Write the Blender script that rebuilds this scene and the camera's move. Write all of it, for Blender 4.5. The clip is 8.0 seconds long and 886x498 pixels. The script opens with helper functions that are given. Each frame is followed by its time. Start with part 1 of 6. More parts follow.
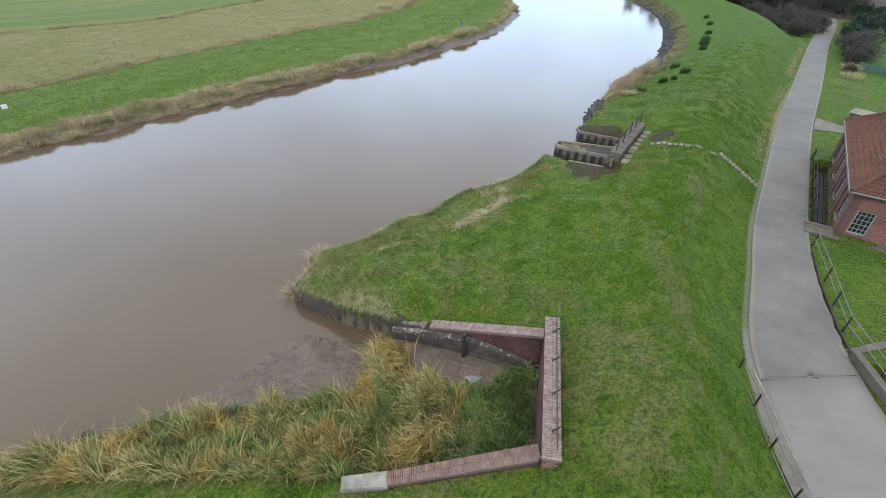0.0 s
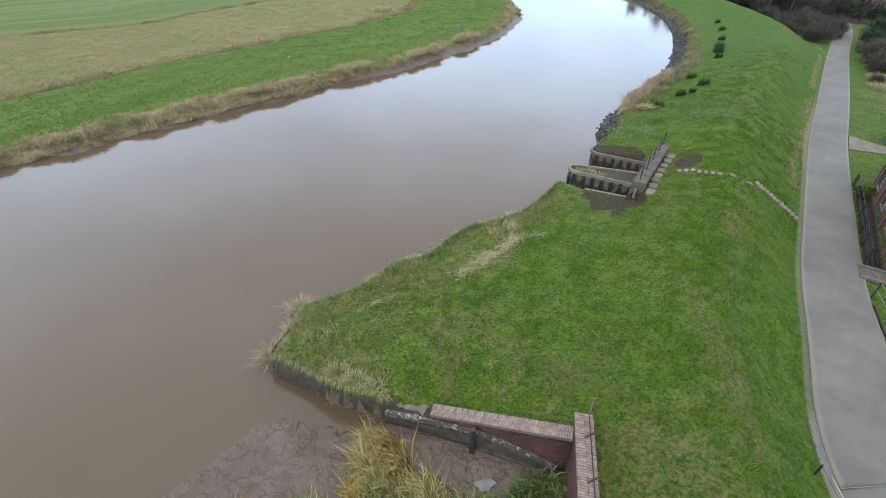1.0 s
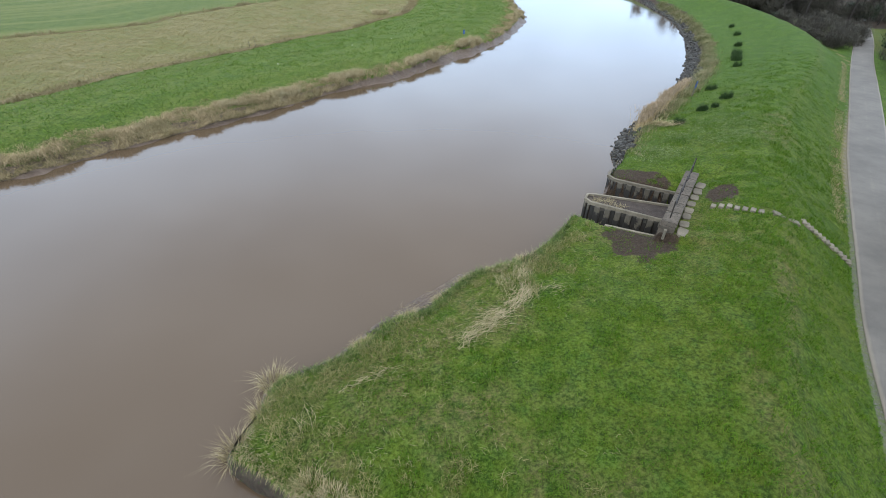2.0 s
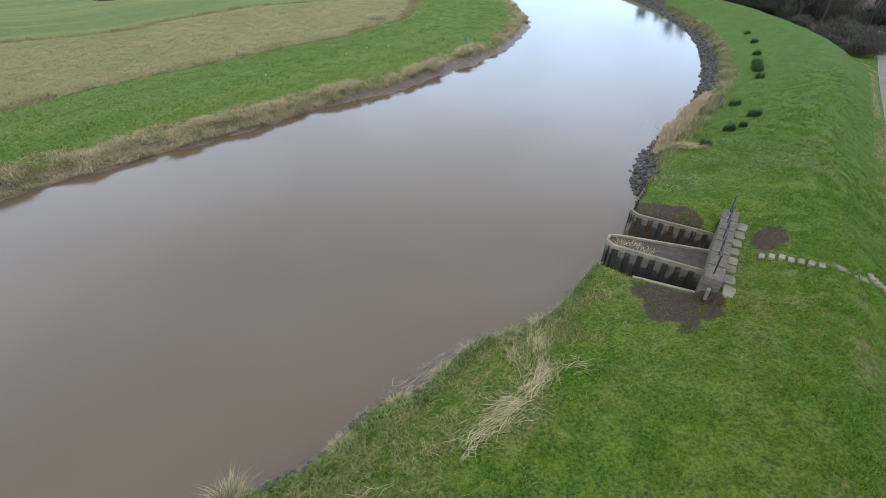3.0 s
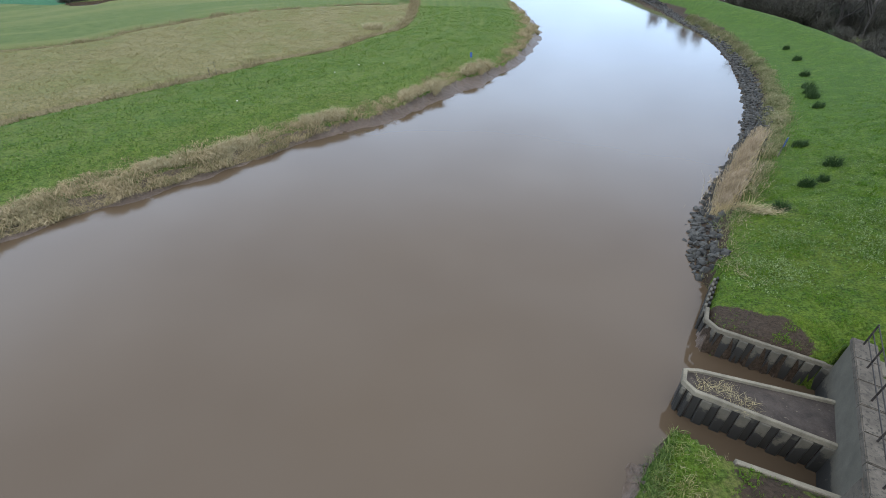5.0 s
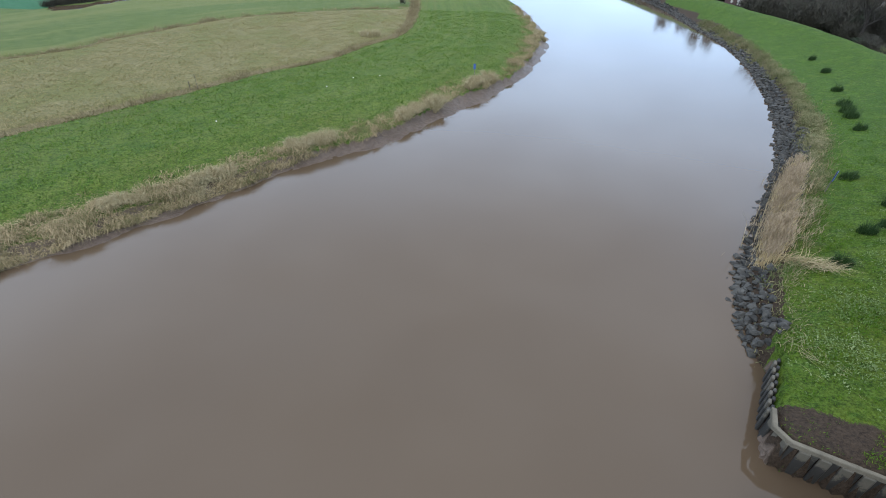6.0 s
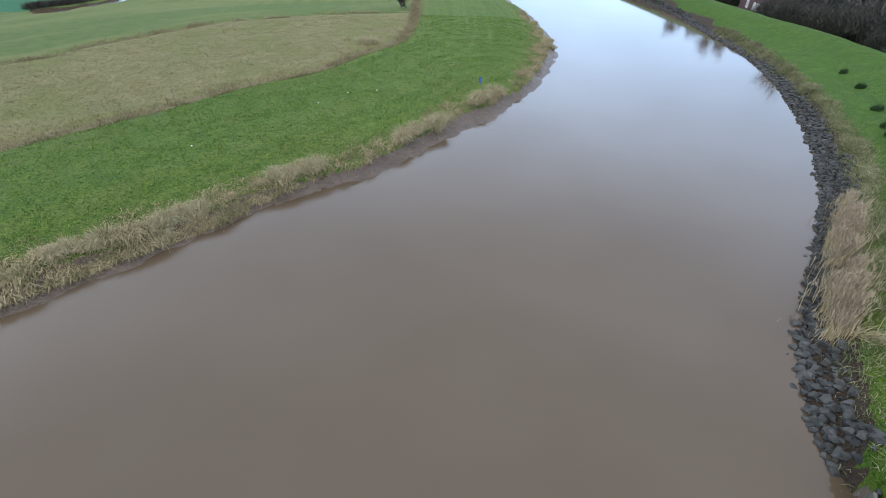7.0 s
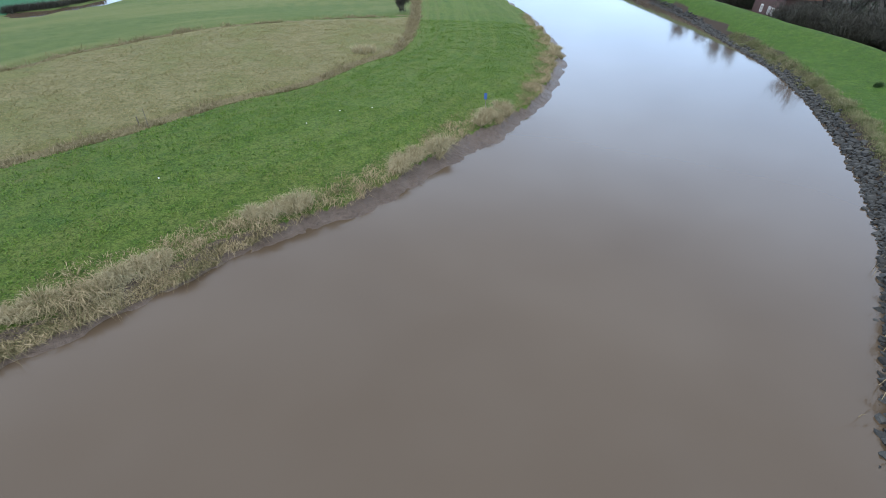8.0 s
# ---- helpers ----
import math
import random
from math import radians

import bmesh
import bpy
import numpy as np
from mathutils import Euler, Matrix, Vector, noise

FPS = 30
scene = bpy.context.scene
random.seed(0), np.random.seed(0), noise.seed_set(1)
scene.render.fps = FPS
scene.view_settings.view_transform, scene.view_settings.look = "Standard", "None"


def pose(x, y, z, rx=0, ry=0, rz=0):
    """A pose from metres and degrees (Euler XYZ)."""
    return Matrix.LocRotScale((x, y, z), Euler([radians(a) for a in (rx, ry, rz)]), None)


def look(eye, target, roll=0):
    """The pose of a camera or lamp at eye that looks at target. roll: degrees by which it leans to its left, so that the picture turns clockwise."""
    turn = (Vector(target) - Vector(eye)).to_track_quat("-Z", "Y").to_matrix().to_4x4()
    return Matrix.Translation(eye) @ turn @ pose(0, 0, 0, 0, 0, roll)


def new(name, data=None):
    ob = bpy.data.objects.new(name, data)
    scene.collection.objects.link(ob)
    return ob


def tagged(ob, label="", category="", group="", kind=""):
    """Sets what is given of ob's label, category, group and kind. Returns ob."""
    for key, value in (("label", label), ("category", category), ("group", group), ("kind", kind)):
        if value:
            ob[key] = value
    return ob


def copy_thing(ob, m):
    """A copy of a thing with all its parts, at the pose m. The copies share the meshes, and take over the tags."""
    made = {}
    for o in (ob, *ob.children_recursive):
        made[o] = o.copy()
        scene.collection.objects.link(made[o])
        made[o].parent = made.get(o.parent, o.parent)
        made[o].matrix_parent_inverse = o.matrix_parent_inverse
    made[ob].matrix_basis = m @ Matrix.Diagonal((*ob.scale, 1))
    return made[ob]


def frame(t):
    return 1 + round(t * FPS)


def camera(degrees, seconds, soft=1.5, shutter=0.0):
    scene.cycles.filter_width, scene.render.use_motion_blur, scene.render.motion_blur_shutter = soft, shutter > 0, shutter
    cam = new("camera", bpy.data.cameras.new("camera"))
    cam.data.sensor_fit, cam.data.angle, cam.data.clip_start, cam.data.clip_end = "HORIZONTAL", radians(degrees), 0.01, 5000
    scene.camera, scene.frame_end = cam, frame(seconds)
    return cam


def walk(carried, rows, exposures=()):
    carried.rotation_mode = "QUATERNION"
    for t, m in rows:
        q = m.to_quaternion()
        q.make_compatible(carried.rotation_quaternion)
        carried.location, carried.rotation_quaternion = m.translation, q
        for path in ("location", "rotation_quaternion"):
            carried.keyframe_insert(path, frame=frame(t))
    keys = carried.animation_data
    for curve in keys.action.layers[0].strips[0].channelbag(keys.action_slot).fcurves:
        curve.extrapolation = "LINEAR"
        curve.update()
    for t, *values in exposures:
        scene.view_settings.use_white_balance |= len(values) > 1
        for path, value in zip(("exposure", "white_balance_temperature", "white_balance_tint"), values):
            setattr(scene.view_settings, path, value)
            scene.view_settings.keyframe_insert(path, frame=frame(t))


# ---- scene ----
cam = camera(87.8, 8.0, soft=0.6)
PATH = [
    (0, (0.346, 0.102, 16.874), (0.354, 2.054, 15.479), 0.6),
    (0.5, (0.192, 2.228, 16.852), (0.205, 4.181, 15.456), 0.7),
    (1, (0.164, 4.644, 16.828), (0.178, 6.598, 15.433), 0.7),
    (1.5, (0.15, 6.91, 16.802), (0.166, 8.862, 15.406), 0.7),
    (1.7, (0.138, 7.854, 16.812), (0.154, 9.804, 15.412), 0.8),
    (3, (0.121, 14.218, 16.699), (0.138, 16.17, 15.304), 1),
    (3.5, (0.118, 16.531, 16.655), (0.133, 18.485, 15.262), 1),
    (4, (0.018, 19.004, 16.606), (0.035, 20.959, 15.214), 1.1),
    (4.5, (-0.026, 21.426, 16.595), (-0.01, 23.381, 15.203), 1.2),
    (4.7, (-0.068, 22.409, 16.615), (-0.05, 24.362, 15.221), 1.3),
    (6, (-0.138, 29.362, 16.775), (-0.125, 31.314, 15.379), 1.4),
    (6.5, (-0.235, 32.009, 16.818), (-0.223, 33.961, 15.421), 1.5),
    (7, (-0.359, 34.841, 16.871), (-0.347, 36.792, 15.473), 1.7),
    (7.5, (-0.492, 37.5, 16.919), (-0.479, 39.449, 15.518), 1.8),
    (8, (-0.646, 40.357, 16.949), (-0.631, 42.306, 15.548), 1.8),
]
walk(cam, [(t, look(eye, target, roll)) for t, eye, target, roll in PATH], [(0, 0.0, 6380, 10), (4, -0.13, 6260, 10), (8, -0.22, 5960, 10)])

# ---- world, sun, exposure ----
world = bpy.data.worlds.new("overcast_sky")
scene.world = world
world.use_nodes = True
wn, wl = world.node_tree.nodes, world.node_tree.links
wn.clear()
sky = wn.new("ShaderNodeTexSky")
sky.sky_type, sky.sun_disc = "NISHITA", False
sky.sun_elevation, sky.sun_rotation = radians(36), radians(214)
sky.air_density, sky.dust_density, sky.ozone_density = 1.0, 2.5, 1.0
tc = wn.new("ShaderNodeTexCoord")
stretch = wn.new("ShaderNodeMapping")
stretch.inputs["Scale"].default_value = (1.0, 1.0, 2.6)
cloud = wn.new("ShaderNodeTexNoise")
cloud.inputs["Scale"].default_value, cloud.inputs["Detail"].default_value = 2.3, 4.0
ramp = wn.new("ShaderNodeValToRGB")
ramp.color_ramp.elements[0].position, ramp.color_ramp.elements[0].color = 0.33, (5.3, 5.55, 6.0, 1)
ramp.color_ramp.elements[1].position, ramp.color_ramp.elements[1].color = 0.66, (7.3, 7.7, 8.3, 1)
mixer = wn.new("ShaderNodeMix")
mixer.data_type = "RGBA"
mixer.inputs[0].default_value = 0.8
back = wn.new("ShaderNodeBackground")
back.inputs["Strength"].default_value = 0.142
wout = wn.new("ShaderNodeOutputWorld")
wl.new(tc.outputs["Generated"], stretch.inputs["Vector"])
wl.new(stretch.outputs[0], cloud.inputs["Vector"])
wl.new(cloud.outputs["Fac"], ramp.inputs["Fac"])
wl.new(sky.outputs["Color"], mixer.inputs[6])
wl.new(ramp.outputs["Color"], mixer.inputs[7])
lift = wn.new("ShaderNodeSeparateXYZ")
haze = wn.new("ShaderNodeMapRange")
haze.interpolation_type = "SMOOTHSTEP"
haze.inputs["From Min"].default_value, haze.inputs["From Max"].default_value = 0.05, 0.38
haze.inputs["To Min"].default_value, haze.inputs["To Max"].default_value = 2.35, 3.05
veil = wn.new("ShaderNodeVectorMath")
veil.operation = "SCALE"
wl.new(tc.outputs["Generated"], lift.inputs[0])
wl.new(lift.outputs["Z"], haze.inputs["Value"])
wl.new(mixer.outputs[2], veil.inputs[0])
wl.new(haze.outputs["Result"], veil.inputs["Scale"])
cool = wn.new("ShaderNodeMapRange")
cool.inputs["From Min"].default_value, cool.inputs["From Max"].default_value = 0.1, 0.6
cool.inputs["To Min"].default_value, cool.inputs["To Max"].default_value = 1.0, 0.0
low_air = wn.new("ShaderNodeMix")
low_air.data_type, low_air.blend_type = "RGBA", "MULTIPLY"
low_air.inputs[7].default_value = (0.80, 1.0, 1.22, 1)
wl.new(lift.outputs["Z"], cool.inputs["Value"])
wl.new(cool.outputs["Result"], low_air.inputs[0])
wl.new(veil.outputs[0], low_air.inputs[6])
wl.new(low_air.outputs[2], back.inputs["Color"])
wl.new(back.outputs[0], wout.inputs["Surface"])
sun_data = bpy.data.lights.new("sun", "SUN")
sun_data.energy, sun_data.angle, sun_data.color = 0.7, radians(25), (1.0, 0.96, 0.9)
sun = new("sun", sun_data)
sun.matrix_world = look((-30, -45, 40), (0, 0, 0))

# ---- small tools ----
rng = np.random.default_rng(7)


def spline(points, step=1.0):
    """Catmull-Rom curve through plan points, resampled about every step metres."""
    p = np.array(points, float)
    p = np.vstack([2 * p[0] - p[1], p, 2 * p[-1] - p[-2]])
    out = []
    for i in range(1, len(p) - 2):
        n = max(2, int(np.linalg.norm(p[i + 1] - p[i]) / step))
        s = np.linspace(0, 1, n, endpoint=False)[:, None]
        out.append(0.5 * (2 * p[i] + (p[i + 1] - p[i - 1]) * s + (2 * p[i - 1] - 5 * p[i] + 4 * p[i + 1] - p[i + 2]) * s ** 2
                          + (3 * p[i] - p[i - 1] - 3 * p[i + 1] + p[i + 2]) * s ** 3))
    return np.vstack(out + [p[-2:-1]])


def side_distance(x, y, line):
    """Signed distance to a plan line: positive to the right of its way. Also the place along it, in metres."""
    a, b = line[:-1], line[1:]
    d = b - a
    ln = np.maximum((d ** 2).sum(1), 1e-9)
    cum = np.concatenate([[0], np.cumsum(np.sqrt(ln))])
    best = np.full(x.shape, 1e9)
    sign = np.ones(x.shape)
    along = np.zeros(x.shape)
    lead = np.zeros(x.shape)
    for i in range(len(a)):
        px, py = x - a[i, 0], y - a[i, 1]
        s = np.clip((px * d[i, 0] + py * d[i, 1]) / ln[i], 0, 1)
        ex, ey = px - s * d[i, 0], py - s * d[i, 1]
        q = ex * ex + ey * ey
        cr = px * d[i, 1] - py * d[i, 0]
        w = np.abs(cr) / np.sqrt(ln[i])
        near = (q < best - 1e-7) | ((np.abs(q - best) <= 1e-7) & (w > lead))
        best = np.where(near, q, best)
        sign = np.where(near, np.sign(cr), sign)
        lead = np.where(near, w, lead)
        along = np.where(near, cum[i] + s * math.sqrt(ln[i]), along)
    return np.sqrt(best) * np.where(sign == 0, 1, sign), along


def inside(x, y, poly):
    """Whether plan points lie inside a polygon."""
    r = np.zeros(x.shape, bool)
    n = len(poly)
    for i in range(n):
        (x0, y0), (x1, y1) = poly[i], poly[(i + 1) % n]
        if y0 == y1:
            continue
        r ^= ((y0 > y) != (y1 > y)) & (x < (x1 - x0) * (y - y0) / (y1 - y0) + x0)
    return r


def smooth(e0, e1, v):
    s = np.clip((v - e0) / (e1 - e0), 0, 1)
    return s * s * (3 - 2 * s)


_tab = rng.random((256, 256))


def vnoise(x, y, size):
    """Smooth value noise, 0 to 1, with cells of that many metres."""
    u, v = np.asarray(x) / size, np.asarray(y) / size
    i, j = np.floor(u).astype(int), np.floor(v).astype(int)
    f, g = u - i, v - j
    f, g = f * f * (3 - 2 * f), g * g * (3 - 2 * g)
    i, j = i % 256, j % 256
    k, m = (i + 1) % 256, (j + 1) % 256
    return (_tab[i, j] * (1 - f) + _tab[k, j] * f) * (1 - g) + (_tab[i, m] * (1 - f) + _tab[k, m] * f) * g


def fnoise(x, y, size):
    return 0.55 * vnoise(x, y, size) + 0.3 * vnoise(x + 37, y + 11, size / 2.2) + 0.15 * vnoise(x + 5, y + 71, size / 5)


def raw_mesh(name, verts, faces, material, smooth_faces=False):
    """A mesh from arrays; faces all have the same number of corners."""
    verts, faces = np.asarray(verts, np.float32), np.asarray(faces, np.int32)
    me = bpy.data.meshes.new(name)
    n, k = faces.shape
    me.vertices.add(len(verts))
    me.vertices.foreach_set("co", verts.ravel())
    me.loops.add(n * k)
    me.loops.foreach_set("vertex_index", faces.ravel())
    me.polygons.add(n)
    me.polygons.foreach_set("loop_start", np.arange(0, n * k, k, dtype=np.int32))
    me.polygons.foreach_set("loop_total", np.full(n, k, np.int32))
    me.polygons.foreach_set("use_smooth", np.full(n, smooth_faces))
    me.update(calc_edges=True)
    me.materials.append(material)
    return me


def part(name, bm, material, parent=None, label=""):
    """Links a bmesh as one mesh object under a thing or a part."""
    me = bpy.data.meshes.new(name)
    bmesh.ops.recalc_face_normals(bm, faces=bm.faces[:])
    bm.to_mesh(me)
    bm.free()
    me.materials.append(material)
    ob = new(name, me)
    ob.parent = parent
    return tagged(ob, label)


def thing(name, m, label, category, group="", kind=""):
    ob = new(name)
    ob.empty_display_size = 0.2
    ob.matrix_basis = m
    return tagged(ob, label, category, group, kind)


def box(sx, sy, sz, at=(0, 0, 0), turn=None, bevel=0.0, bm=None, taper=1.0):
    """A block centred in plan on at, standing on at's height."""
    bm = bm or bmesh.new()
    old = set(bm.verts)
    v = bmesh.ops.create_cube(bm, size=1)["verts"]
    for w in v:
        k = taper if w.co.z > 0 else 1.0
        w.co = Vector((w.co.x * sx * k, w.co.y * sy * k, (w.co.z + 0.5) * sz))
    if bevel:
        ed = list({e for w in v for e in w.link_edges})
        bmesh.ops.bevel(bm, geom=ed, offset=bevel, segments=1, affect="EDGES")
        v = [w for w in bm.verts if w not in old]
    m = Matrix.Translation(at) @ (turn.to_4x4() if turn else Matrix())
    for w in v:
        w.co = m @ w.co
    return bm


def bar(p, q, r, sides=6, bm=None, r2=None):
    """A round bar from p to q."""
    bm = bm or bmesh.new()
    p, q = Vector(p), Vector(q)
    m = Matrix.Translation((p + q) / 2) @ (q - p).to_track_quat("Z", "Y").to_matrix().to_4x4()
    bmesh.ops.create_cone(bm, cap_ends=True, segments=sides, radius1=r, radius2=r if r2 is None else r2, depth=(q - p).length, matrix=m)
    return bm


def prism(plan, z0, z1, bm=None, bevel=0.0):
    """An upright block over a plan outline; z1 may be a list, one height a corner."""
    bm = bm or bmesh.new()
    z1 = z1 if isinstance(z1, (list, tuple)) else [z1] * len(plan)
    lo = [bm.verts.new((x, y, z0)) for x, y in plan]
    hi = [bm.verts.new((x, y, z)) for (x, y), z in zip(plan, z1)]
    bm.faces.new(lo[::-1])
    top = bm.faces.new(hi)
    for i in range(len(plan)):
        j = (i + 1) % len(plan)
        bm.faces.new((lo[i], lo[j], hi[j], hi[i]))
    if bevel:
        bmesh.ops.bevel(bm, geom=list(top.edges), offset=bevel, segments=2, affect="EDGES")
    return bm


# ---- materials ----
def nodes_of(name):
    m = bpy.data.materials.new(name)
    m.use_nodes = True
    nt = m.node_tree
    return m, nt.nodes, nt.links, nt.nodes["Principled BSDF"]


def noise_node(n, l, pos, scale, detail=4.0, rough=0.55):
    t = n.new("ShaderNodeTexNoise")
    t.inputs["Scale"].default_value, t.inputs["Detail"].default_value, t.inputs["Roughness"].default_value = scale, detail, rough
    l.new(pos, t.inputs["Vector"])
    return t.outputs["Fac"]


def span(n, l, v, a, b, lo=0.0, hi=1.0):
    r = n.new("ShaderNodeMapRange")
    r.inputs["From Min"].default_value, r.inputs["From Max"].default_value = a, b
    r.inputs["To Min"].default_value, r.inputs["To Max"].default_value = lo, hi
    l.new(v, r.inputs["Value"])
    return r.outputs["Result"]


def mix(n, l, f, a, b, how="MIX"):
    x = n.new("ShaderNodeMix")
    x.data_type, x.blend_type = "RGBA", how
    for s, v in ((0, f), (6, a), (7, b)):
        if isinstance(v, (int, float)):
            x.inputs[s].default_value = v
        elif isinstance(v, tuple):
            x.inputs[s].default_value = (*v, 1)
        else:
            l.new(v, x.inputs[s])
    return x.outputs[2]


def bumped(n, l, b, height, strength, dist):
    k = n.new("ShaderNodeBump")
    k.inputs["Strength"].default_value, k.inputs["Distance"].default_value = strength, dist
    l.new(height, k.inputs["Height"])
    l.new(k.outputs["Normal"], b.inputs["Normal"])


def surface(name, dark, light, coarse=1.5, fine=25.0, rough=0.85, bump=0.4, depth=0.01, metal=0.0, stain=None, stain_at=0.6, vary=0.0, island=0.0, spec=0.3):
    """Two scales of mottling between two colours, optional stains, and a fine relief."""
    m, n, l, b = nodes_of(name)
    pos = n.new("ShaderNodeNewGeometry").outputs["Position"]
    c, f = noise_node(n, l, pos, coarse), noise_node(n, l, pos, fine, 6.0, 0.7)
    col = mix(n, l, span(n, l, c, 0.3, 0.7), dark, light)
    col = mix(n, l, span(n, l, f, 0.3, 0.75, 0.0, 0.75), col, mix(n, l, 1.0, col, (0.55, 0.54, 0.52), "MULTIPLY"))
    if stain:
        s = noise_node(n, l, pos, coarse * 2.7, 5.0, 0.65)
        col = mix(n, l, span(n, l, s, stain_at, stain_at + 0.08), col, stain)
    for how, on in (("obj", vary), ("isl", island)):
        if on:
            r = n.new("ShaderNodeObjectInfo").outputs["Random"] if how == "obj" else n.new("ShaderNodeNewGeometry").outputs["Random Per Island"]
            h = n.new("ShaderNodeHueSaturation")
            l.new(span(n, l, r, 0, 1, 1 - on, 1 + on), h.inputs["Value"])
            l.new(col, h.inputs["Color"])
            col = h.outputs["Color"]
    l.new(col, b.inputs["Base Color"])
    b.inputs["Roughness"].default_value, b.inputs["Metallic"].default_value = rough, metal
    b.inputs["Specular IOR Level"].default_value = spec
    bumped(n, l, b, f, bump, depth)
    return m


def foliage(name, colours, rough=0.7, trans=0.0):
    """Leaves and blades: colour by island along a ramp, mottled in patches."""
    m, n, l, b = nodes_of(name)
    g = n.new("ShaderNodeNewGeometry")
    patch = noise_node(n, l, g.outputs["Position"], 0.5, 3.0)
    add = n.new("ShaderNodeMath")
    add.operation = "MULTIPLY_ADD"
    add.inputs[1].default_value = 0.6
    l.new(g.outputs["Random Per Island"], add.inputs[0])
    l.new(span(n, l, patch, 0.3, 0.7, 0.0, 0.4), add.inputs[2])
    r = n.new("ShaderNodeValToRGB")
    e = r.color_ramp.elements
    while len(e) < len(colours):
        e.new(0.5)
    for i, c in enumerate(colours):
        e[i].position, e[i].color = i / (len(colours) - 1), (*c, 1)
    l.new(add.outputs[0], r.inputs["Fac"])
    l.new(r.outputs["Color"], b.inputs["Base Color"])
    b.inputs["Roughness"].default_value = rough
    b.inputs["Specular IOR Level"].default_value = 0.12
    return m


CONCRETE = surface("weathered_concrete", (0.0775, 0.0682, 0.0533), (0.1322, 0.1166, 0.0936), 1.3, 30, 0.9, 0.35, 0.006, stain=(0.0502, 0.0497, 0.0323), stain_at=0.6, vary=0.18)
PALE_CONCRETE = surface("pale_concrete_slab", (0.1034, 0.0923, 0.0683), (0.1739, 0.1551, 0.1152), 1.8, 28, 0.9, 0.3, 0.006, stain=(0.0799, 0.0758, 0.0517), stain_at=0.62, vary=0.16)
BRICK_RED = surface("red_clinker_brick", (0.0977, 0.0570, 0.0433), (0.1670, 0.1055, 0.0816), 3.1, 40, 0.85, 0.4, 0.004, stain=(0.1638, 0.1254, 0.0994), stain_at=0.6, vary=0.2)
BRICK_PALE = surface("worn_coping_brick", (0.1208, 0.0826, 0.0665), (0.2235, 0.1710, 0.1441), 6.0, 45, 0.92, 0.8, 0.008, stain=(0.2054, 0.1681, 0.1441), stain_at=0.56, vary=0.14)
BRICK_DARK = surface("damp_dark_brick", (0.033, 0.018, 0.0168), (0.078, 0.033, 0.03), 1.2, 40, 0.8, 0.4, 0.004, stain=(0.192, 0.186, 0.18), stain_at=0.68, vary=0.25)
MORTAR = surface("old_mortar", (0.0917, 0.0680, 0.0547), (0.1467, 0.1123, 0.0930), 1.5, 50, 0.95, 0.4, 0.004)
def tidal_pile(name, dark, light, mark):
    """Pale silted steel, black and slimy up to a ragged tide mark."""
    m, n, l, b = nodes_of(name)
    pos = n.new("ShaderNodeNewGeometry").outputs["Position"]
    c, f = noise_node(n, l, pos, 1.8, 5, 0.65), noise_node(n, l, pos, 18, 5, 0.7)
    col = mix(n, l, span(n, l, c, 0.3, 0.7), dark, light)
    col = mix(n, l, span(n, l, f, 0.4, 0.7, 0.0, 0.7), col, (0.054, 0.051, 0.039))
    sep = n.new("ShaderNodeSeparateXYZ")
    l.new(pos, sep.inputs[0])
    rag = n.new("ShaderNodeMath")
    rag.operation = "MULTIPLY_ADD"
    rag.inputs[1].default_value = 2.4
    l.new(c, rag.inputs[0])
    l.new(sep.outputs["Z"], rag.inputs[2])
    col = mix(n, l, span(n, l, rag.outputs[0], mark, mark + 0.22, 1.0, 0.0), col, (0.0132, 0.0126, 0.0102))
    l.new(col, b.inputs["Base Color"])
    b.inputs["Roughness"].default_value = 0.75
    bumped(n, l, b, f, 0.5, 0.01)
    return m


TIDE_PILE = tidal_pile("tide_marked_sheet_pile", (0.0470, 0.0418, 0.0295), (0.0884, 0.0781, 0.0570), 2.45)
# same tide-marked pile, base darkened to paint the shade of the recesses
TIDE_RECESS_SHADED = tidal_pile("shaded_tide_marked_recess", (0.0225, 0.0207, 0.0162), (0.0518, 0.0477, 0.0373), 2.9)
LICHEN = surface("lichen_concrete", (0.0583, 0.0489, 0.0371), (0.1143, 0.0973, 0.0764), 2.6, 26, 0.92, 0.5, 0.008, stain=(0.0340, 0.0308, 0.0228), stain_at=0.54)
SEDGE_RUST = foliage("rust_gold_sedge", [(0.0327, 0.0380, 0.0099), (0.1199, 0.0949, 0.0250), (0.2670, 0.1873, 0.0578), (0.2780, 0.1541, 0.0421)])
REED_GOLD = foliage("golden_reed", [(0.1854, 0.1387, 0.0695), (0.3192, 0.2508, 0.1327), (0.4530, 0.3627, 0.2084), (0.2780, 0.2347, 0.1391)])
PILE = surface("silted_sheet_pile", (0.12, 0.117, 0.099), (0.204, 0.195, 0.168), 1.6, 16, 0.85, 0.4, 0.01, stain=(0.045, 0.042, 0.033), stain_at=0.56, vary=0.2)
PILE_DARK = surface("wet_black_pile", (0.0096, 0.009, 0.0078), (0.03, 0.0276, 0.0228), 1.6, 16, 0.6, 0.4, 0.01, vary=0.2)
STEEL = surface("rusty_dark_steel", (0.018, 0.0156, 0.0138), (0.045, 0.036, 0.03), 4, 60, 0.65, 0.2, 0.002, metal=0.3)
RUST = surface("galvanised_rail", (0.096, 0.09, 0.084), (0.168, 0.156, 0.144), 4, 60, 0.55, 0.2, 0.002, metal=0.5)
TIMBER = surface("grey_timber", (0.072, 0.063, 0.051), (0.138, 0.123, 0.102), 3, 45, 0.9, 0.4, 0.004, vary=0.2)
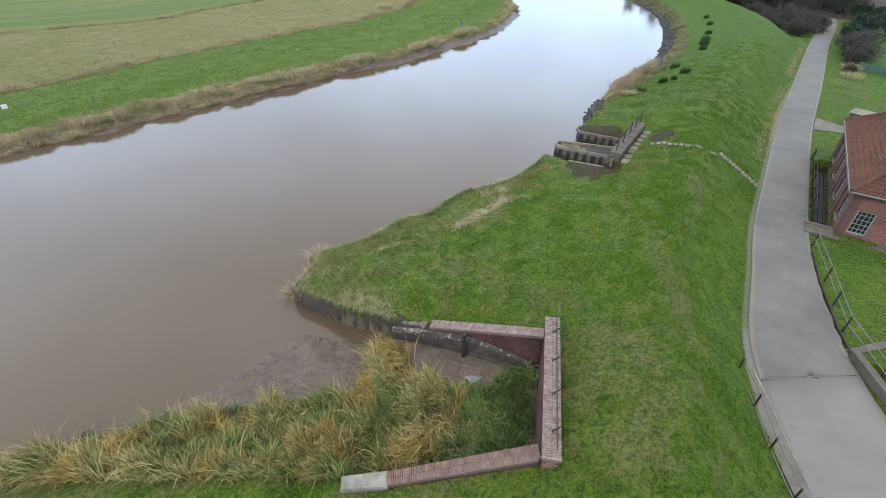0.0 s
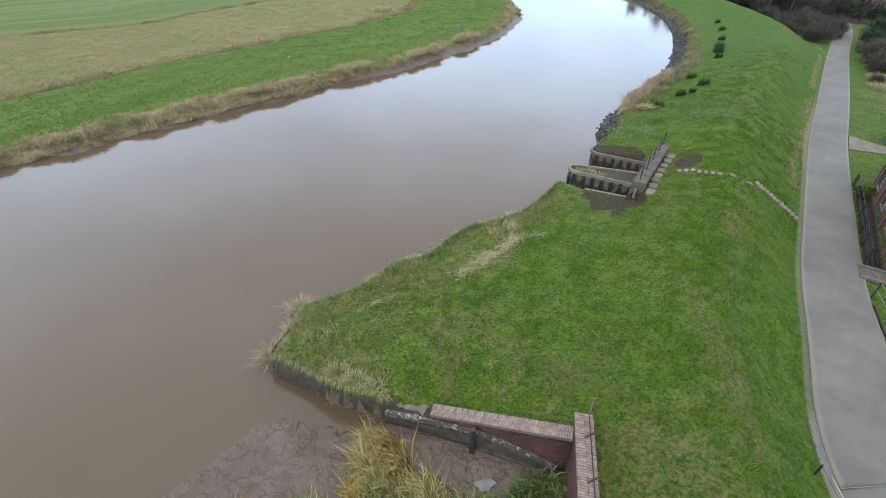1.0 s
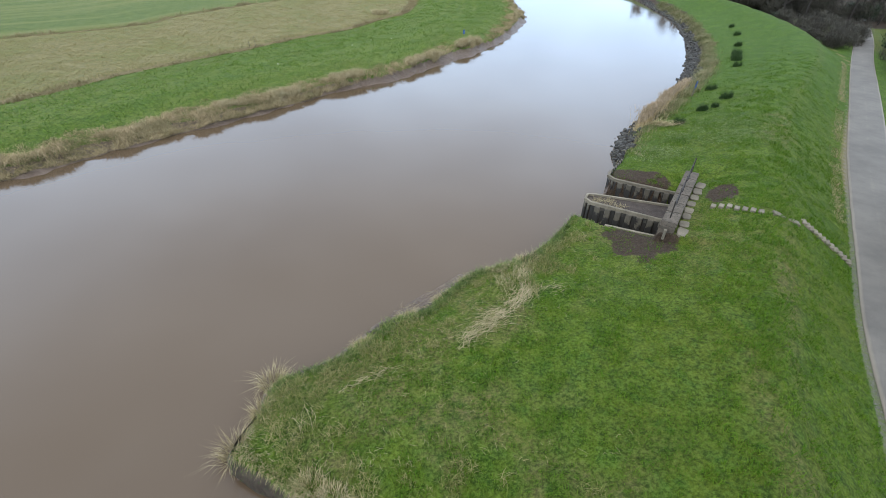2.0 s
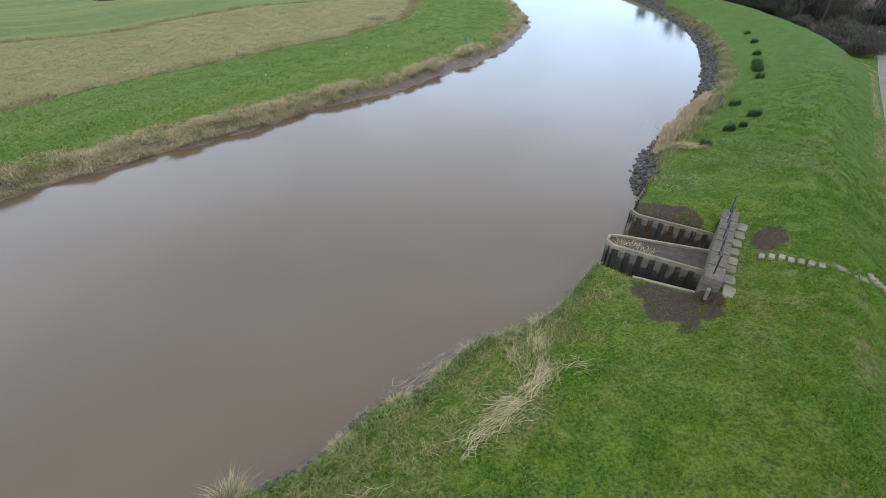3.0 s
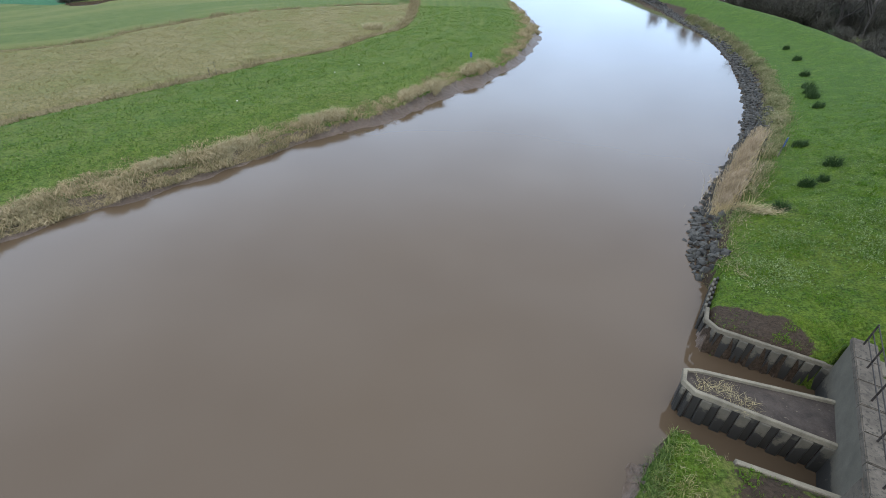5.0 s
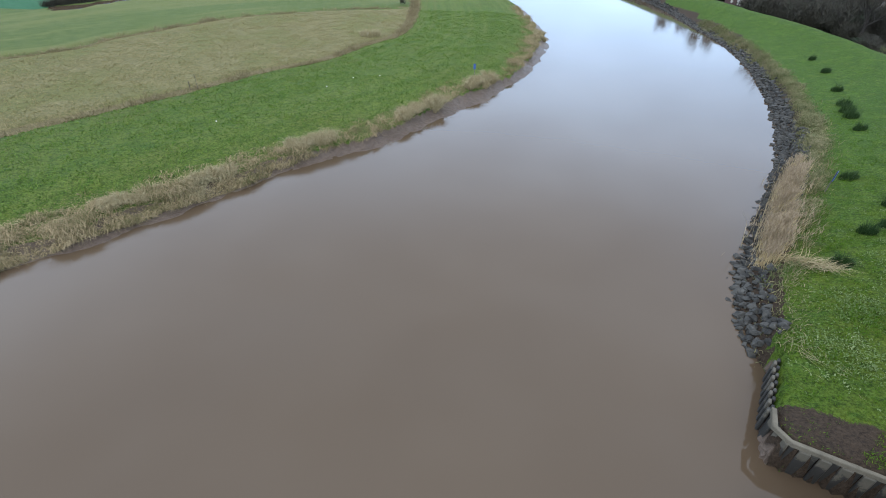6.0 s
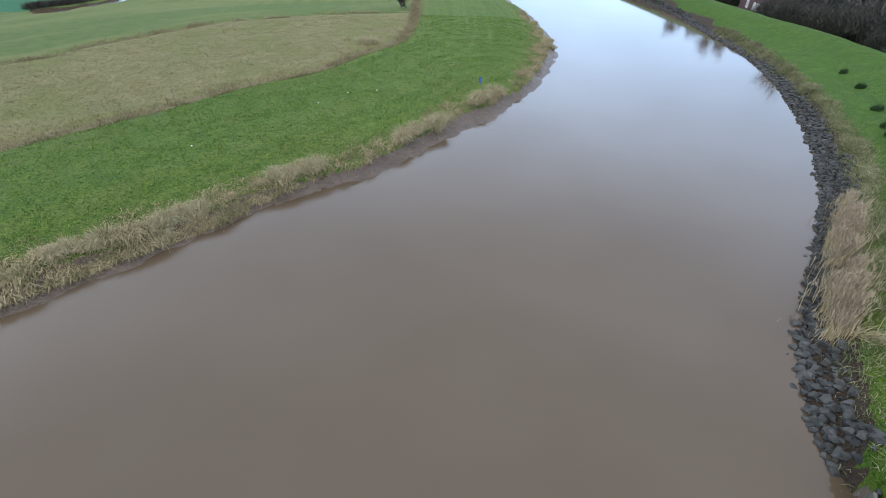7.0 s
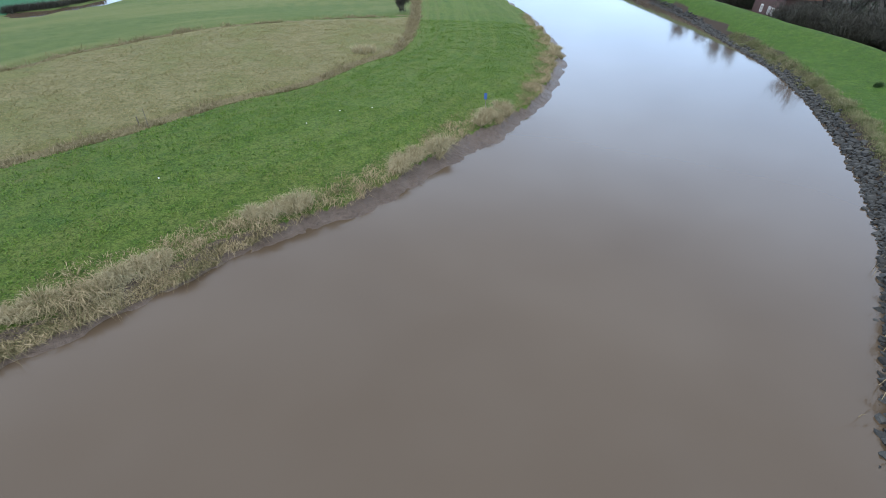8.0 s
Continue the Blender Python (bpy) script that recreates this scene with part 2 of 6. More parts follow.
DARK_TIMBER = surface("wet_dark_timber", (0.027, 0.0228, 0.018), (0.069, 0.06, 0.0492), 3, 40, 0.85, 0.5, 0.006, stain=(0.12, 0.111, 0.099), stain_at=0.66, vary=0.2)
ROCK = surface("basalt_boulder", (0.0209, 0.0207, 0.0185), (0.0567, 0.0553, 0.0489), 2.5, 22, 0.8, 0.6, 0.02, stain=(0.0960, 0.0928, 0.0801), stain_at=0.64, vary=0.45, island=0.0)
ROCK_FAR = surface("basalt_rubble", (0.0185, 0.0183, 0.0163), (0.0500, 0.0488, 0.0431), 2.5, 22, 0.8, 0.6, 0.02, stain=(0.0847, 0.0819, 0.0707), stain_at=0.64, island=0.45)
WHITE = surface("white_paint", (0.62, 0.61, 0.58), (0.78, 0.77, 0.74), 3, 50, 0.5, 0.1, 0.001)
BLUE = surface("blue_enamel", (0.018, 0.054, 0.18), (0.03, 0.078, 0.228), 4, 50, 0.4, 0.05, 0.001)
GREENPAINT = surface("green_painted_boards", (0.036, 0.072, 0.054), (0.054, 0.102, 0.078), 3, 40, 0.7, 0.2, 0.003)
BARK = surface("bare_bark", (0.0143, 0.0122, 0.0102), (0.0331, 0.0286, 0.0235), 5, 40, 0.9, 0.5, 0.01, island=0.3)
TILE = surface("orange_clay_tile", (0.06, 0.0228, 0.0132), (0.099, 0.0396, 0.0222), 0.8, 18, 0.88, 0.4, 0.008, stain=(0.054, 0.0348, 0.0216), stain_at=0.53, island=0.1)
REED = foliage("dry_reed", [(0.144, 0.12, 0.06), (0.228, 0.186, 0.096), (0.3, 0.258, 0.15), (0.174, 0.162, 0.09)])
SEDGE = foliage("green_gold_sedge", [(0.0218, 0.0345, 0.0073), (0.0651, 0.0791, 0.0209), (0.1703, 0.1561, 0.0539), (0.3483, 0.2814, 0.1273), (0.2625, 0.1776, 0.0618)])
SEDGE_GREEN = foliage("wet_green_sedge", [(0.0171, 0.0322, 0.0068), (0.0443, 0.0757, 0.0167), (0.1064, 0.1429, 0.0399), (0.2422, 0.2422, 0.0888)])
GRASS = foliage("meadow_grass_blades", [(0.0188, 0.0564, 0.0019), (0.0387, 0.0931, 0.0035), (0.0653, 0.1208, 0.0066), (0.0993, 0.1409, 0.0147)])
RUSH = foliage("dark_rush", [(0.012, 0.027, 0.0084), (0.021, 0.045, 0.012), (0.036, 0.06, 0.018)])
CLOVER = foliage("pale_green_leaf", [(0.054, 0.096, 0.018), (0.096, 0.141, 0.045), (0.18, 0.216, 0.102)])
DITCHG = foliage("brown_ditch_grass", [(0.0648, 0.0720, 0.0231), (0.1368, 0.1116, 0.0561), (0.2448, 0.2016, 0.1122), (0.0936, 0.1080, 0.0330)])
TWIG = foliage("bare_twig", [(0.0181, 0.0178, 0.0135), (0.0324, 0.0306, 0.0226), (0.0497, 0.0456, 0.0333), (0.0259, 0.0301, 0.0174)])
EVERGREEN = foliage("dark_evergreen", [(0.0072, 0.0168, 0.0072), (0.0132, 0.027, 0.0108), (0.021, 0.036, 0.015)])


def ground_material():
    m, n, l, b = nodes_of("meadow_and_mud")
    pos = n.new("ShaderNodeNewGeometry").outputs["Position"]

    def att(name):
        a = n.new("ShaderNodeAttribute")
        a.attribute_name = name
        return a.outputs["Fac"]

    big, mid, fine = noise_node(n, l, pos, 0.11, 4), noise_node(n, l, pos, 0.55, 5, 0.6), noise_node(n, l, pos, 8.0, 6, 0.75)
    tuft, tiny = noise_node(n, l, pos, 2.6, 5, 0.7), noise_node(n, l, pos, 36.0, 4, 0.7)
    grass = mix(n, l, span(n, l, mid, 0.34, 0.66), (0.0338, 0.0734, 0.0036), (0.0803, 0.1188, 0.0077))
    grass = mix(n, l, span(n, l, big, 0.42, 0.62, 0.0, 0.65), grass, (0.0786, 0.0961, 0.0081))
    lush = mix(n, l, span(n, l, mid, 0.34, 0.66), (0.0299, 0.0708, 0.0045), (0.0523, 0.1037, 0.0068))
    grass = mix(n, l, att("lush"), grass, lush)
    sward = mix(n, l, span(n, l, mid, 0.34, 0.66), (0.0506, 0.0950, 0.0120), (0.0865, 0.1276, 0.0208))
    sward = mix(n, l, att("swath"), sward, (0.1150, 0.1440, 0.0336))
    grass = mix(n, l, att("sward"), grass, sward)
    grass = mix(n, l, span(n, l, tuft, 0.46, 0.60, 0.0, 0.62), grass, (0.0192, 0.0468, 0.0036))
    clover = noise_node(n, l, pos, 1.25, 4, 0.65)
    grass = mix(n, l, span(n, l, clover, 0.54, 0.66, 0.0, 0.55), grass, (0.027, 0.076, 0.006))
    grass = mix(n, l, span(n, l, clover, 0.46, 0.36, 0.0, 0.4), grass, (0.098, 0.128, 0.016))
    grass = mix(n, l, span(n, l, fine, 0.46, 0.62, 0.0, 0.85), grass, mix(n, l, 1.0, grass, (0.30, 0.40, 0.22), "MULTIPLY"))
    grass = mix(n, l, span(n, l, fine, 0.50, 0.38, 0.0, 0.6), grass, (0.088, 0.142, 0.022))
    grass = mix(n, l, span(n, l, tiny, 0.55, 0.75, 0.0, 0.5), grass, (0.12, 0.141, 0.036))
    thatch = mix(n, l, span(n, l, fine, 0.42, 0.6), (0.1250, 0.1134, 0.0414), (0.0500, 0.0497, 0.0162))
    bare = n.new("ShaderNodeMath")
    bare.operation = "MULTIPLY"
    l.new(att("thatch"), bare.inputs[0])
    l.new(span(n, l, tuft, 0.35, 0.6, 1.0, 0.15), bare.inputs[1])
    grass = mix(n, l, bare.outputs[0], grass, thatch)
    tanc = mix(n, l, span(n, l, mid, 0.3, 0.7), (0.141, 0.129, 0.0492), (0.222, 0.189, 0.087))
    tanc = mix(n, l, span(n, l, big, 0.45, 0.6, 0.0, 0.6), tanc, (0.12, 0.135, 0.033))
    tanc = mix(n, l, span(n, l, tuft, 0.45, 0.62, 0.0, 0.7), tanc, (0.069, 0.075, 0.0228))
    tanc = mix(n, l, span(n, l, fine, 0.42, 0.7, 0.0, 0.85), tanc, (0.06, 0.0552, 0.0228))
    pale = mix(n, l, span(n, l, mid, 0.3, 0.7), (0.0580, 0.0874, 0.0195), (0.0880, 0.1121, 0.0300))
    pale = mix(n, l, att("swath"), pale, (0.1180, 0.1283, 0.0413))
    pale = mix(n, l, span(n, l, fine, 0.45, 0.75, 0.0, 0.5), pale, (0.036, 0.06, 0.015))
    dry = mix(n, l, span(n, l, fine, 0.35, 0.7), (0.174, 0.141, 0.075), (0.078, 0.072, 0.033))
    mud = mix(n, l, span(n, l, mid, 0.3, 0.7), (0.0729, 0.0534, 0.0398), (0.1069, 0.0817, 0.0630))
    mud = mix(n, l, span(n, l, tuft, 0.52, 0.66, 0.0, 0.55), mud, (0.057, 0.0432, 0.0324))
    mud = mix(n, l, span(n, l, fine, 0.55, 0.75, 0.0, 0.35), mud, (0.051, 0.0378, 0.0288))
    rill_noise = noise_node(n, l, pos, 1.35, 4, 0.6)
    gap = n.new("ShaderNodeMath")
    gap.operation = "SUBTRACT"
    gap.inputs[1].default_value = 0.5
    l.new(rill_noise, gap.inputs[0])
    size = n.new("ShaderNodeMath")
    size.operation = "ABSOLUTE"
    l.new(gap.outputs[0], size.inputs[0])
    rill = span(n, l, size.outputs[0], 0.004, 0.022, 1.0, 0.0)
    mud = mix(n, l, span(n, l, rill, 0.0, 1.0, 0.0, 0.05), mud, (0.045, 0.0336, 0.0252))
    soil = mix(n, l, span(n, l, fine, 0.35, 0.7), (0.0192, 0.0138, 0.0096), (0.0630, 0.0442, 0.0288))
    gravel = mix(n, l, span(n, l, tiny, 0.4, 0.65), (0.12, 0.111, 0.099), (0.216, 0.204, 0.186))
    far = mix(n, l, span(n, l, mid, 0.3, 0.7), (0.021, 0.084, 0.036), (0.03, 0.102, 0.045))
    col = grass
    for name, c, soft in (("pale", pale, 0.2), ("far", far, 0.2), ("tan", tanc, 0.35), ("dry", dry, 0.5), ("soil", soil, 1.1), ("gravel", gravel, 0.4), ("mud", mud, 0.3)):
        edge = n.new("ShaderNodeMath")
        edge.operation = "MULTIPLY_ADD"
        edge.inputs[1].default_value = soft
        l.new(fine, edge.inputs[0])
        l.new(att(name), edge.inputs[2])
        col = mix(n, l, span(n, l, edge.outputs[0], 0.4 + soft / 2, 0.6 + soft / 2), col, c)
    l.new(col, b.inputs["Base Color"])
    l.new(span(n, l, att("mud"), 0.4, 0.8, 0.9, 0.42), b.inputs["Roughness"])
    b.inputs["Specular IOR Level"].default_value = 0.15
    both = n.new("ShaderNodeMath")
    both.operation = "MULTIPLY_ADD"
    both.inputs[1].default_value = 1.6
    l.new(tuft, both.inputs[0])
    l.new(fine, both.inputs[2])
    lump = n.new("ShaderNodeMath")
    lump.operation = "MULTIPLY_ADD"
    lump.inputs[1].default_value = -0.2
    l.new(rill, lump.inputs[0])
    ridge = n.new("ShaderNodeMath")
    ridge.operation = "MULTIPLY_ADD"
    ridge.inputs[1].default_value = 2.6
    l.new(rill_noise, ridge.inputs[0])
    l.new(span(n, l, tuft, 0.0, 1.0, 0.0, 0.9), ridge.inputs[2])
    l.new(ridge.outputs[0], lump.inputs[2])
    relief = mix(n, l, span(n, l, att("mud"), 0.4, 0.8), both.outputs[0], lump.outputs[0])
    bumped(n, l, b, relief, 1.0, 0.13)
    return m


def water_material():
    m, n, l, b = nodes_of("silty_river_water")
    pos = n.new("ShaderNodeNewGeometry").outputs["Position"]
    silt = noise_node(n, l, pos, 0.05, 3)
    l.new(mix(n, l, span(n, l, silt, 0.3, 0.7), (0.0605, 0.0428, 0.0268), (0.0685, 0.0485, 0.0298)), b.inputs["Base Color"])
    b.inputs["Roughness"].default_value, b.inputs["IOR"].default_value = 0.06, 1.333
    swell = noise_node(n, l, pos, 0.5, 3)
    bumped(n, l, b, swell, 0.05, 0.05)
    return m


PUDDLE = surface("pale_silty_puddle", (0.07, 0.064, 0.06), (0.14, 0.135, 0.13), 2.0, 6, 0.05, 0.05, 0.002, spec=0.5)


def road_material(name, dark, light, worn):
    m, n, l, b = nodes_of(name)
    pos = n.new("ShaderNodeNewGeometry").outputs["Position"]
    uv = n.new("ShaderNodeAttribute")
    uv.attribute_name = "across"
    big, fine = noise_node(n, l, pos, 0.35, 5, 0.6), noise_node(n, l, pos, 60, 3, 0.7)
    blot = noise_node(n, l, pos, 2.2, 6, 0.7)
    col = mix(n, l, span(n, l, big, 0.35, 0.65), dark, light)
    col = mix(n, l, span(n, l, blot, 0.56, 0.72, 0.0, 0.12), col, worn)
    col = mix(n, l, span(n, l, blot, 0.44, 0.30, 0.0, 0.4), col, mix(n, l, 1.0, col, (0.7, 0.7, 0.7), "MULTIPLY"))
    track = n.new("ShaderNodeMath")
    track.operation = "MULTIPLY_ADD"
    track.inputs[1].default_value = 0.35
    l.new(big, track.inputs[0])
    l.new(uv.outputs["Fac"], track.inputs[2])
    col = mix(n, l, span(n, l, track.outputs[0], 0.55, 1.05, 0.0, 0.75), col, worn)
    col = mix(n, l, span(n, l, fine, 0.4, 0.7, 0.0, 0.4), col, mix(n, l, 1.0, col, (0.6, 0.6, 0.6), "MULTIPLY"))
    l.new(col, b.inputs["Base Color"])
    b.inputs["Roughness"].default_value = 0.85
    bumped(n, l, b, fine, 0.25, 0.004)
    return m


GROUND, WATER = ground_material(), water_material()
ASPHALT = road_material("bleached_asphalt", (0.0697, 0.0648, 0.0555), (0.1025, 0.0948, 0.0806), (0.1974, 0.1741, 0.1368))
BRIDGE_DECK = road_material("bridge_road_surface", (0.1107, 0.1019, 0.0858), (0.1353, 0.1240, 0.1051), (0.1681, 0.1517, 0.1243))

# ---- plan of the river and its banks ----
RIVER_L = spline([(-140, -50), (-75, 4), (-50.44, 22.0), (-36.08, 35.87), (-27.4, 45.28), (-20.18, 53.09), (-13.39, 60.31), (-9.41, 64.1), (-3.88, 69.14), (-0.48, 74.38), (5.33, 82.14), (10.19, 90.87), (14.16, 100.57), (16.78, 111.24),
                  (17.65, 126.76), (16.5, 155), (10, 190), (-6, 235), (-40, 300)], 1.5)
RIVER_R = spline([(-110, -50), (-60, -14), (-30, 3), (-15.3, 9.3), (-11.4, 11.6), (-9.4, 13), (-7.7, 14.5), (-6.9, 15.5), (-5.9, 15.95), (-4.6, 15.6), (-3.2, 15.5), (-1.9, 15.6),
                  (-1.5, 16.0), (-2.2, 16.35), (-3.7, 16.95), (-5.5, 17.6), (-7.3, 18.2), (-7.3, 20.2), (-7.3, 21.8), (-5.79, 22.86), (-4.44, 24.05), (-3.06, 25.49), (-2.15, 26.6), (-0.53, 28.09),
                  (1.17, 29.66), (3.56, 30.49), (6.19, 31.79), (6.95, 33.28), (7.76, 33.06), (8.92, 34.52), (10.19, 36.07), (12.3, 38.9), (13.4, 40.9), (14.7, 42.9), (14.75, 45.2), (16.3, 49),
                  (20.2, 54.6), (25.7, 61.86), (31.04, 70.1), (37.34, 82.72), (43.07, 97.75), (46.75, 111.81), (48.5, 126.85), (51.5, 158), (50, 200), (40, 245), (10, 310)], 1.2)
LIP_R = np.array([(-112, -53), (-62, -17), (-31, -1), (-15, 7.2), (-8, 7.5), (-3, 7.75), (3.5, 8.2), (4.6, 13.2), (-0.2, 15.3), (-1.7, 15.7), (-4.1, 16.5), (-7.0, 18.2),
                  (-6.6, 20.2), (-6.4, 21.5), (-4.29, 22.55), (-3.39, 23.45), (-2.52, 24.43), (-1.74, 25.18), (-0.55, 25.72), (0.46, 26.91), (1.72, 28.24), (3.32, 29.05), (5.12, 29.69), (6.51, 31.19), (6.4, 30.9), (8.5, 33.9), (10.05, 32.4), (12.6, 31.1), (16.3, 36.9), (12.4, 38.8), (12.45, 39.35), (13.1, 40.4), (14.75, 43.0),
                  (15.1, 44.3), (16.2, 45.3), (17.9, 48.2), (21.9, 53.6), (28.2, 62), (33.7, 70.6), (40.2, 83.8), (46.1, 99.6), (49.9, 114.4), (51.7, 130), (53.2, 158), (51.7, 200), (41.5, 246),
                  (11, 312)])
CREST = spline([(-30, -60), (0, -10), (6, 2), (9.2, 11), (11.2, 17), (14.6, 24.5), (19.3, 32.3), (27, 45), (36, 57), (45.5, 68.5), (52, 80), (56.5, 95), (58.5, 112), (58, 130), (57, 160), (53, 205),
                (43, 250), (12, 318)], 2)
ROAD_LEFT = spline([(11.2, -40), (11.3, -10), (11.8, 4), (12.8, 9.4), (13.6, 12.4), (14.7, 15.35), (17.2, 19.7), (19.85, 24.35), (23.35, 29.65), (31.95, 42.35), (41.45, 55.45), (55.5, 74.6), (74.9, 100.2), (78.2, 104.6), (82, 109.5)], 1)
ROAD_RIGHT = spline([(16.6, -40), (16.7, -10), (16.9, 4), (17.3, 9.4), (17.9, 12.6), (19, 15.9), (20.9, 20.2), (22.8, 23.6), (25.7, 28.1), (34.4, 41), (43.8, 53.8), (57.6, 73.0), (62.2, 79.2), (69.6, 88.8), (76.8, 98.8), (79.6, 103), (83, 107.6)], 1)
DITCH_L = spline([(-150, -20), (-60, 32), (-46, 49), (-41.5, 55.5), (-36.4, 65.3), (-32, 71), (-26.6, 78.4), (-22, 85.6), (-16, 92), (-11.4, 102.2), (-7.7, 109), (-6.4, 125.5), (-7.8, 158), (-14, 195), (-30, 240)], 2)
DITCH_FAR = spline([(-160, 20), (-90, 65), (-62, 85), (-51, 94), (-49.3, 100.7), (-46.2, 107.4), (-42.5, 115.6), (-36, 123.4), (-24, 131), (-8.2, 137.5)], 2)
BASIN = [(3.75, 8.3), (4.8, 13.4), (-0.3, 15.35), (-1.8, 15.6), (-3.2, 13), (-3.2, 8.2)]
SLUICE_O, SLUICE_U = Vector((12.2, 30.5)), Vector((0.542, 0.84))
SLUICE_V = Vector((-0.84, 0.542))


def sl(u, v):
    p = SLUICE_O + SLUICE_U * u + SLUICE_V * v
    return p.x, p.y


CHANNELS = [sl(0.75, -0.3), sl(7.35, -0.3), sl(6.95, 4.3), sl(6.9, 5.0), sl(6.3, 6.5), sl(0.9, 6.6), sl(0.7, 5.0), sl(0.32, 2.95)]
POND = [(18.35, 13.55), (18.0, 10.6), (17.9, 2), (40, -14), (44, -4), (25, 10)]
LOCK_FLOOR = 0.25
LEVEL = 0.5  # height of the river
TRENCH = [(24.0, 25.1), (30.5, 34.6), (31.4, 33.9), (24.9, 24.5)]
FLOOD = [(-72.6, 123.2), (-69.0, 127.2), (-68.8, 132.5), (-66.6, 138.5), (-66, 145.5), (-68.8, 145.5), (-69.6, 139.5), (-71.2, 132.5), (-75.2, 127.4)]


def ground_height(x, y, detail=True):
    """The ground's height and its cover, worked out from the plan lines."""
    x, y = np.asarray(x, float), np.asarray(y, float)
    wob = (fnoise(x, y, 2.6) - 0.5)
    dl, al = side_distance(x, y, RIVER_L)
    dl = -dl
    dr, _ = side_distance(x, y, RIVER_R)
    dlip, _ = side_distance(x, y, LIP_R)
    dc, _ = side_distance(x, y, CREST)
    river = -dc
    lob = 0.9 * (fnoise(x + 300, y, 5.0) - 0.5)
    # far bank: mud shelf, a lip, a flat meadow, a ditch, then fields
    d = dl + 1.5 * wob + lob + 0.7 * (fnoise(x + 71, y + 13, 1.3) - 0.5)
    lipw = 1.55 + 1.5 * (fnoise(x, y + 90, 9.0) - 0.5)
    zl = np.where(d < 0, 0.32 * d, 0.0)
    shelf = 0.45 * smooth(0, lipw * 0.7, d) + 0.85 * smooth(lipw * 0.55, lipw * 1.05, d) + 0.65 * smooth(lipw, lipw + 7, d)
    zl = np.where(d >= 0, shelf, zl)
    dd, _ = side_distance(x, y, DITCH_L)
    zl = zl - 0.55 * np.exp(-(dd / 1.0) ** 2) * (d > 3) - 0.15 * smooth(0, -6, dd) * (d > 3)
    df, _ = side_distance(x, y, DITCH_FAR)
    zl = zl - 0.35 * np.exp(-(df / 1.0) ** 2) * (d > 20)
    # near bank: the dike, its foot and lip, mud below
    prof = np.interp(river, [-8, -5.6, -4.6, -0.7, 0.0, 0.8, 2, 4, 5.5, 8, 11, 15, 30], [1.4, 1.4, 1.5, 3.82, 3.93, 3.93, 3.8, 3.2, 2.8, 2.28, 2.05, 1.85, 1.7])
    droad, _ = side_distance(x, y, ROAD_LEFT)
    prof = np.where(river < 0.5, np.minimum(prof, np.maximum(1.40, 1.42 - 0.62 * (droad + 0.25))), prof)
    prof = np.where(droad > -0.2, 1.40, prof)
    lipz = np.interp(y, [-20, 7, 15, 18.5, 22, 27, 32, 40, 60], [1.6, 2.0, 2.0, 1.35, 1.3, 1.5, 1.75, 1.9, 1.75])
    lock = np.hypot(x - 1.0, y - 11.2) < 6.8
    lipz = np.where(lock, np.where(y < 10, np.interp(x, [-3.5, -1.4, 3.6], [1.9, 1.98, 2.95]), np.interp(x, [-2, -0.2, 4.6], [1.75, 1.72, 2.95])), lipz)
    su, sv = (x - 12.2) * 0.542 + (y - 30.5) * 0.84, -(x - 12.2) * 0.84 + (y - 30.5) * 0.542
    near_sluice = smooth(5.6, 4.2, np.hypot(x - 12.9, y - 34.3))
    lipz = lipz + (2.06 - lipz) * near_sluice
    lipz = np.where((sv < 0.1) & (su > -0.4) & (su < 7.9) & (sv > -3), 3.02, lipz)
    lipz = np.minimum(lipz, prof)
    lip = dlip + np.interp(y, [21, 23, 29, 31], [0.45, 1.0, 1.0, 0.45]) * wob * smooth(0, 3, np.hypot(x - 1, y - 12) - 5.5) * smooth(0, 2, np.hypot(x - 12.5, y - 34.5) - 4.5)
    zland = prof - (prof - lipz) * np.exp(-np.maximum(lip, 0) / 1.3)
    mudline = dr + 0.9 * wob
    room = np.maximum(mudline, 0) + np.maximum(-lip, 1e-3)
    wide = np.where((y < 12.5) & (x < -2.6), 3.6, np.interp(y, [14, 18.6, 19.6, 23, 28, 30.5, 35, 40, 44], [0.3, 0.3, 0.7, 1.0, 1.0, 0.45, 0.4, 1.1, 2.0]))
    rise = np.maximum(-lip, 0) / np.minimum(wide, room)
    s = np.maximum(mudline, 0) / room
    zbank = 0.22 * smooth(0, 2.5, mudline) + (lipz - 0.22) * smooth(1.0, 0.0, rise)
    zr = np.where(lip > 0, zland, np.where(mudline > 0, zbank, 0.32 * mudline))
    zr = np.where(inside(x, y, BASIN), LOCK_FLOOR + 0.72 * smooth(-2.8, 1.0, x) + 0.25 * smooth(2.4, 4.4, x) + 0.25 * wob - 0.25 * np.exp(-(((x - 1.7) / 0.65) ** 2 + ((y - 12.7) / 0.5) ** 2)), zr)
    zr = np.where(inside(x, y, CHANNELS), -0.9, zr)
    zr = np.where(inside(x, y, POND), -0.5, zr)
    zr = np.where(inside(x, y, TRENCH), 0.06, zr)
    zl = np.where(inside(x, y, FLOOD), 1.35, zl)
    z = np.where(dl > -3.0, zl, zr)
    z = np.where((dl <= -3.0) & (dr <= -3), np.maximum(np.minimum(zl, zr), -1.6), z)
    z = np.maximum(z, -1.6)
    z = np.where(z < 1.3, LEVEL + z * (1.3 - LEVEL) / 1.3, z)
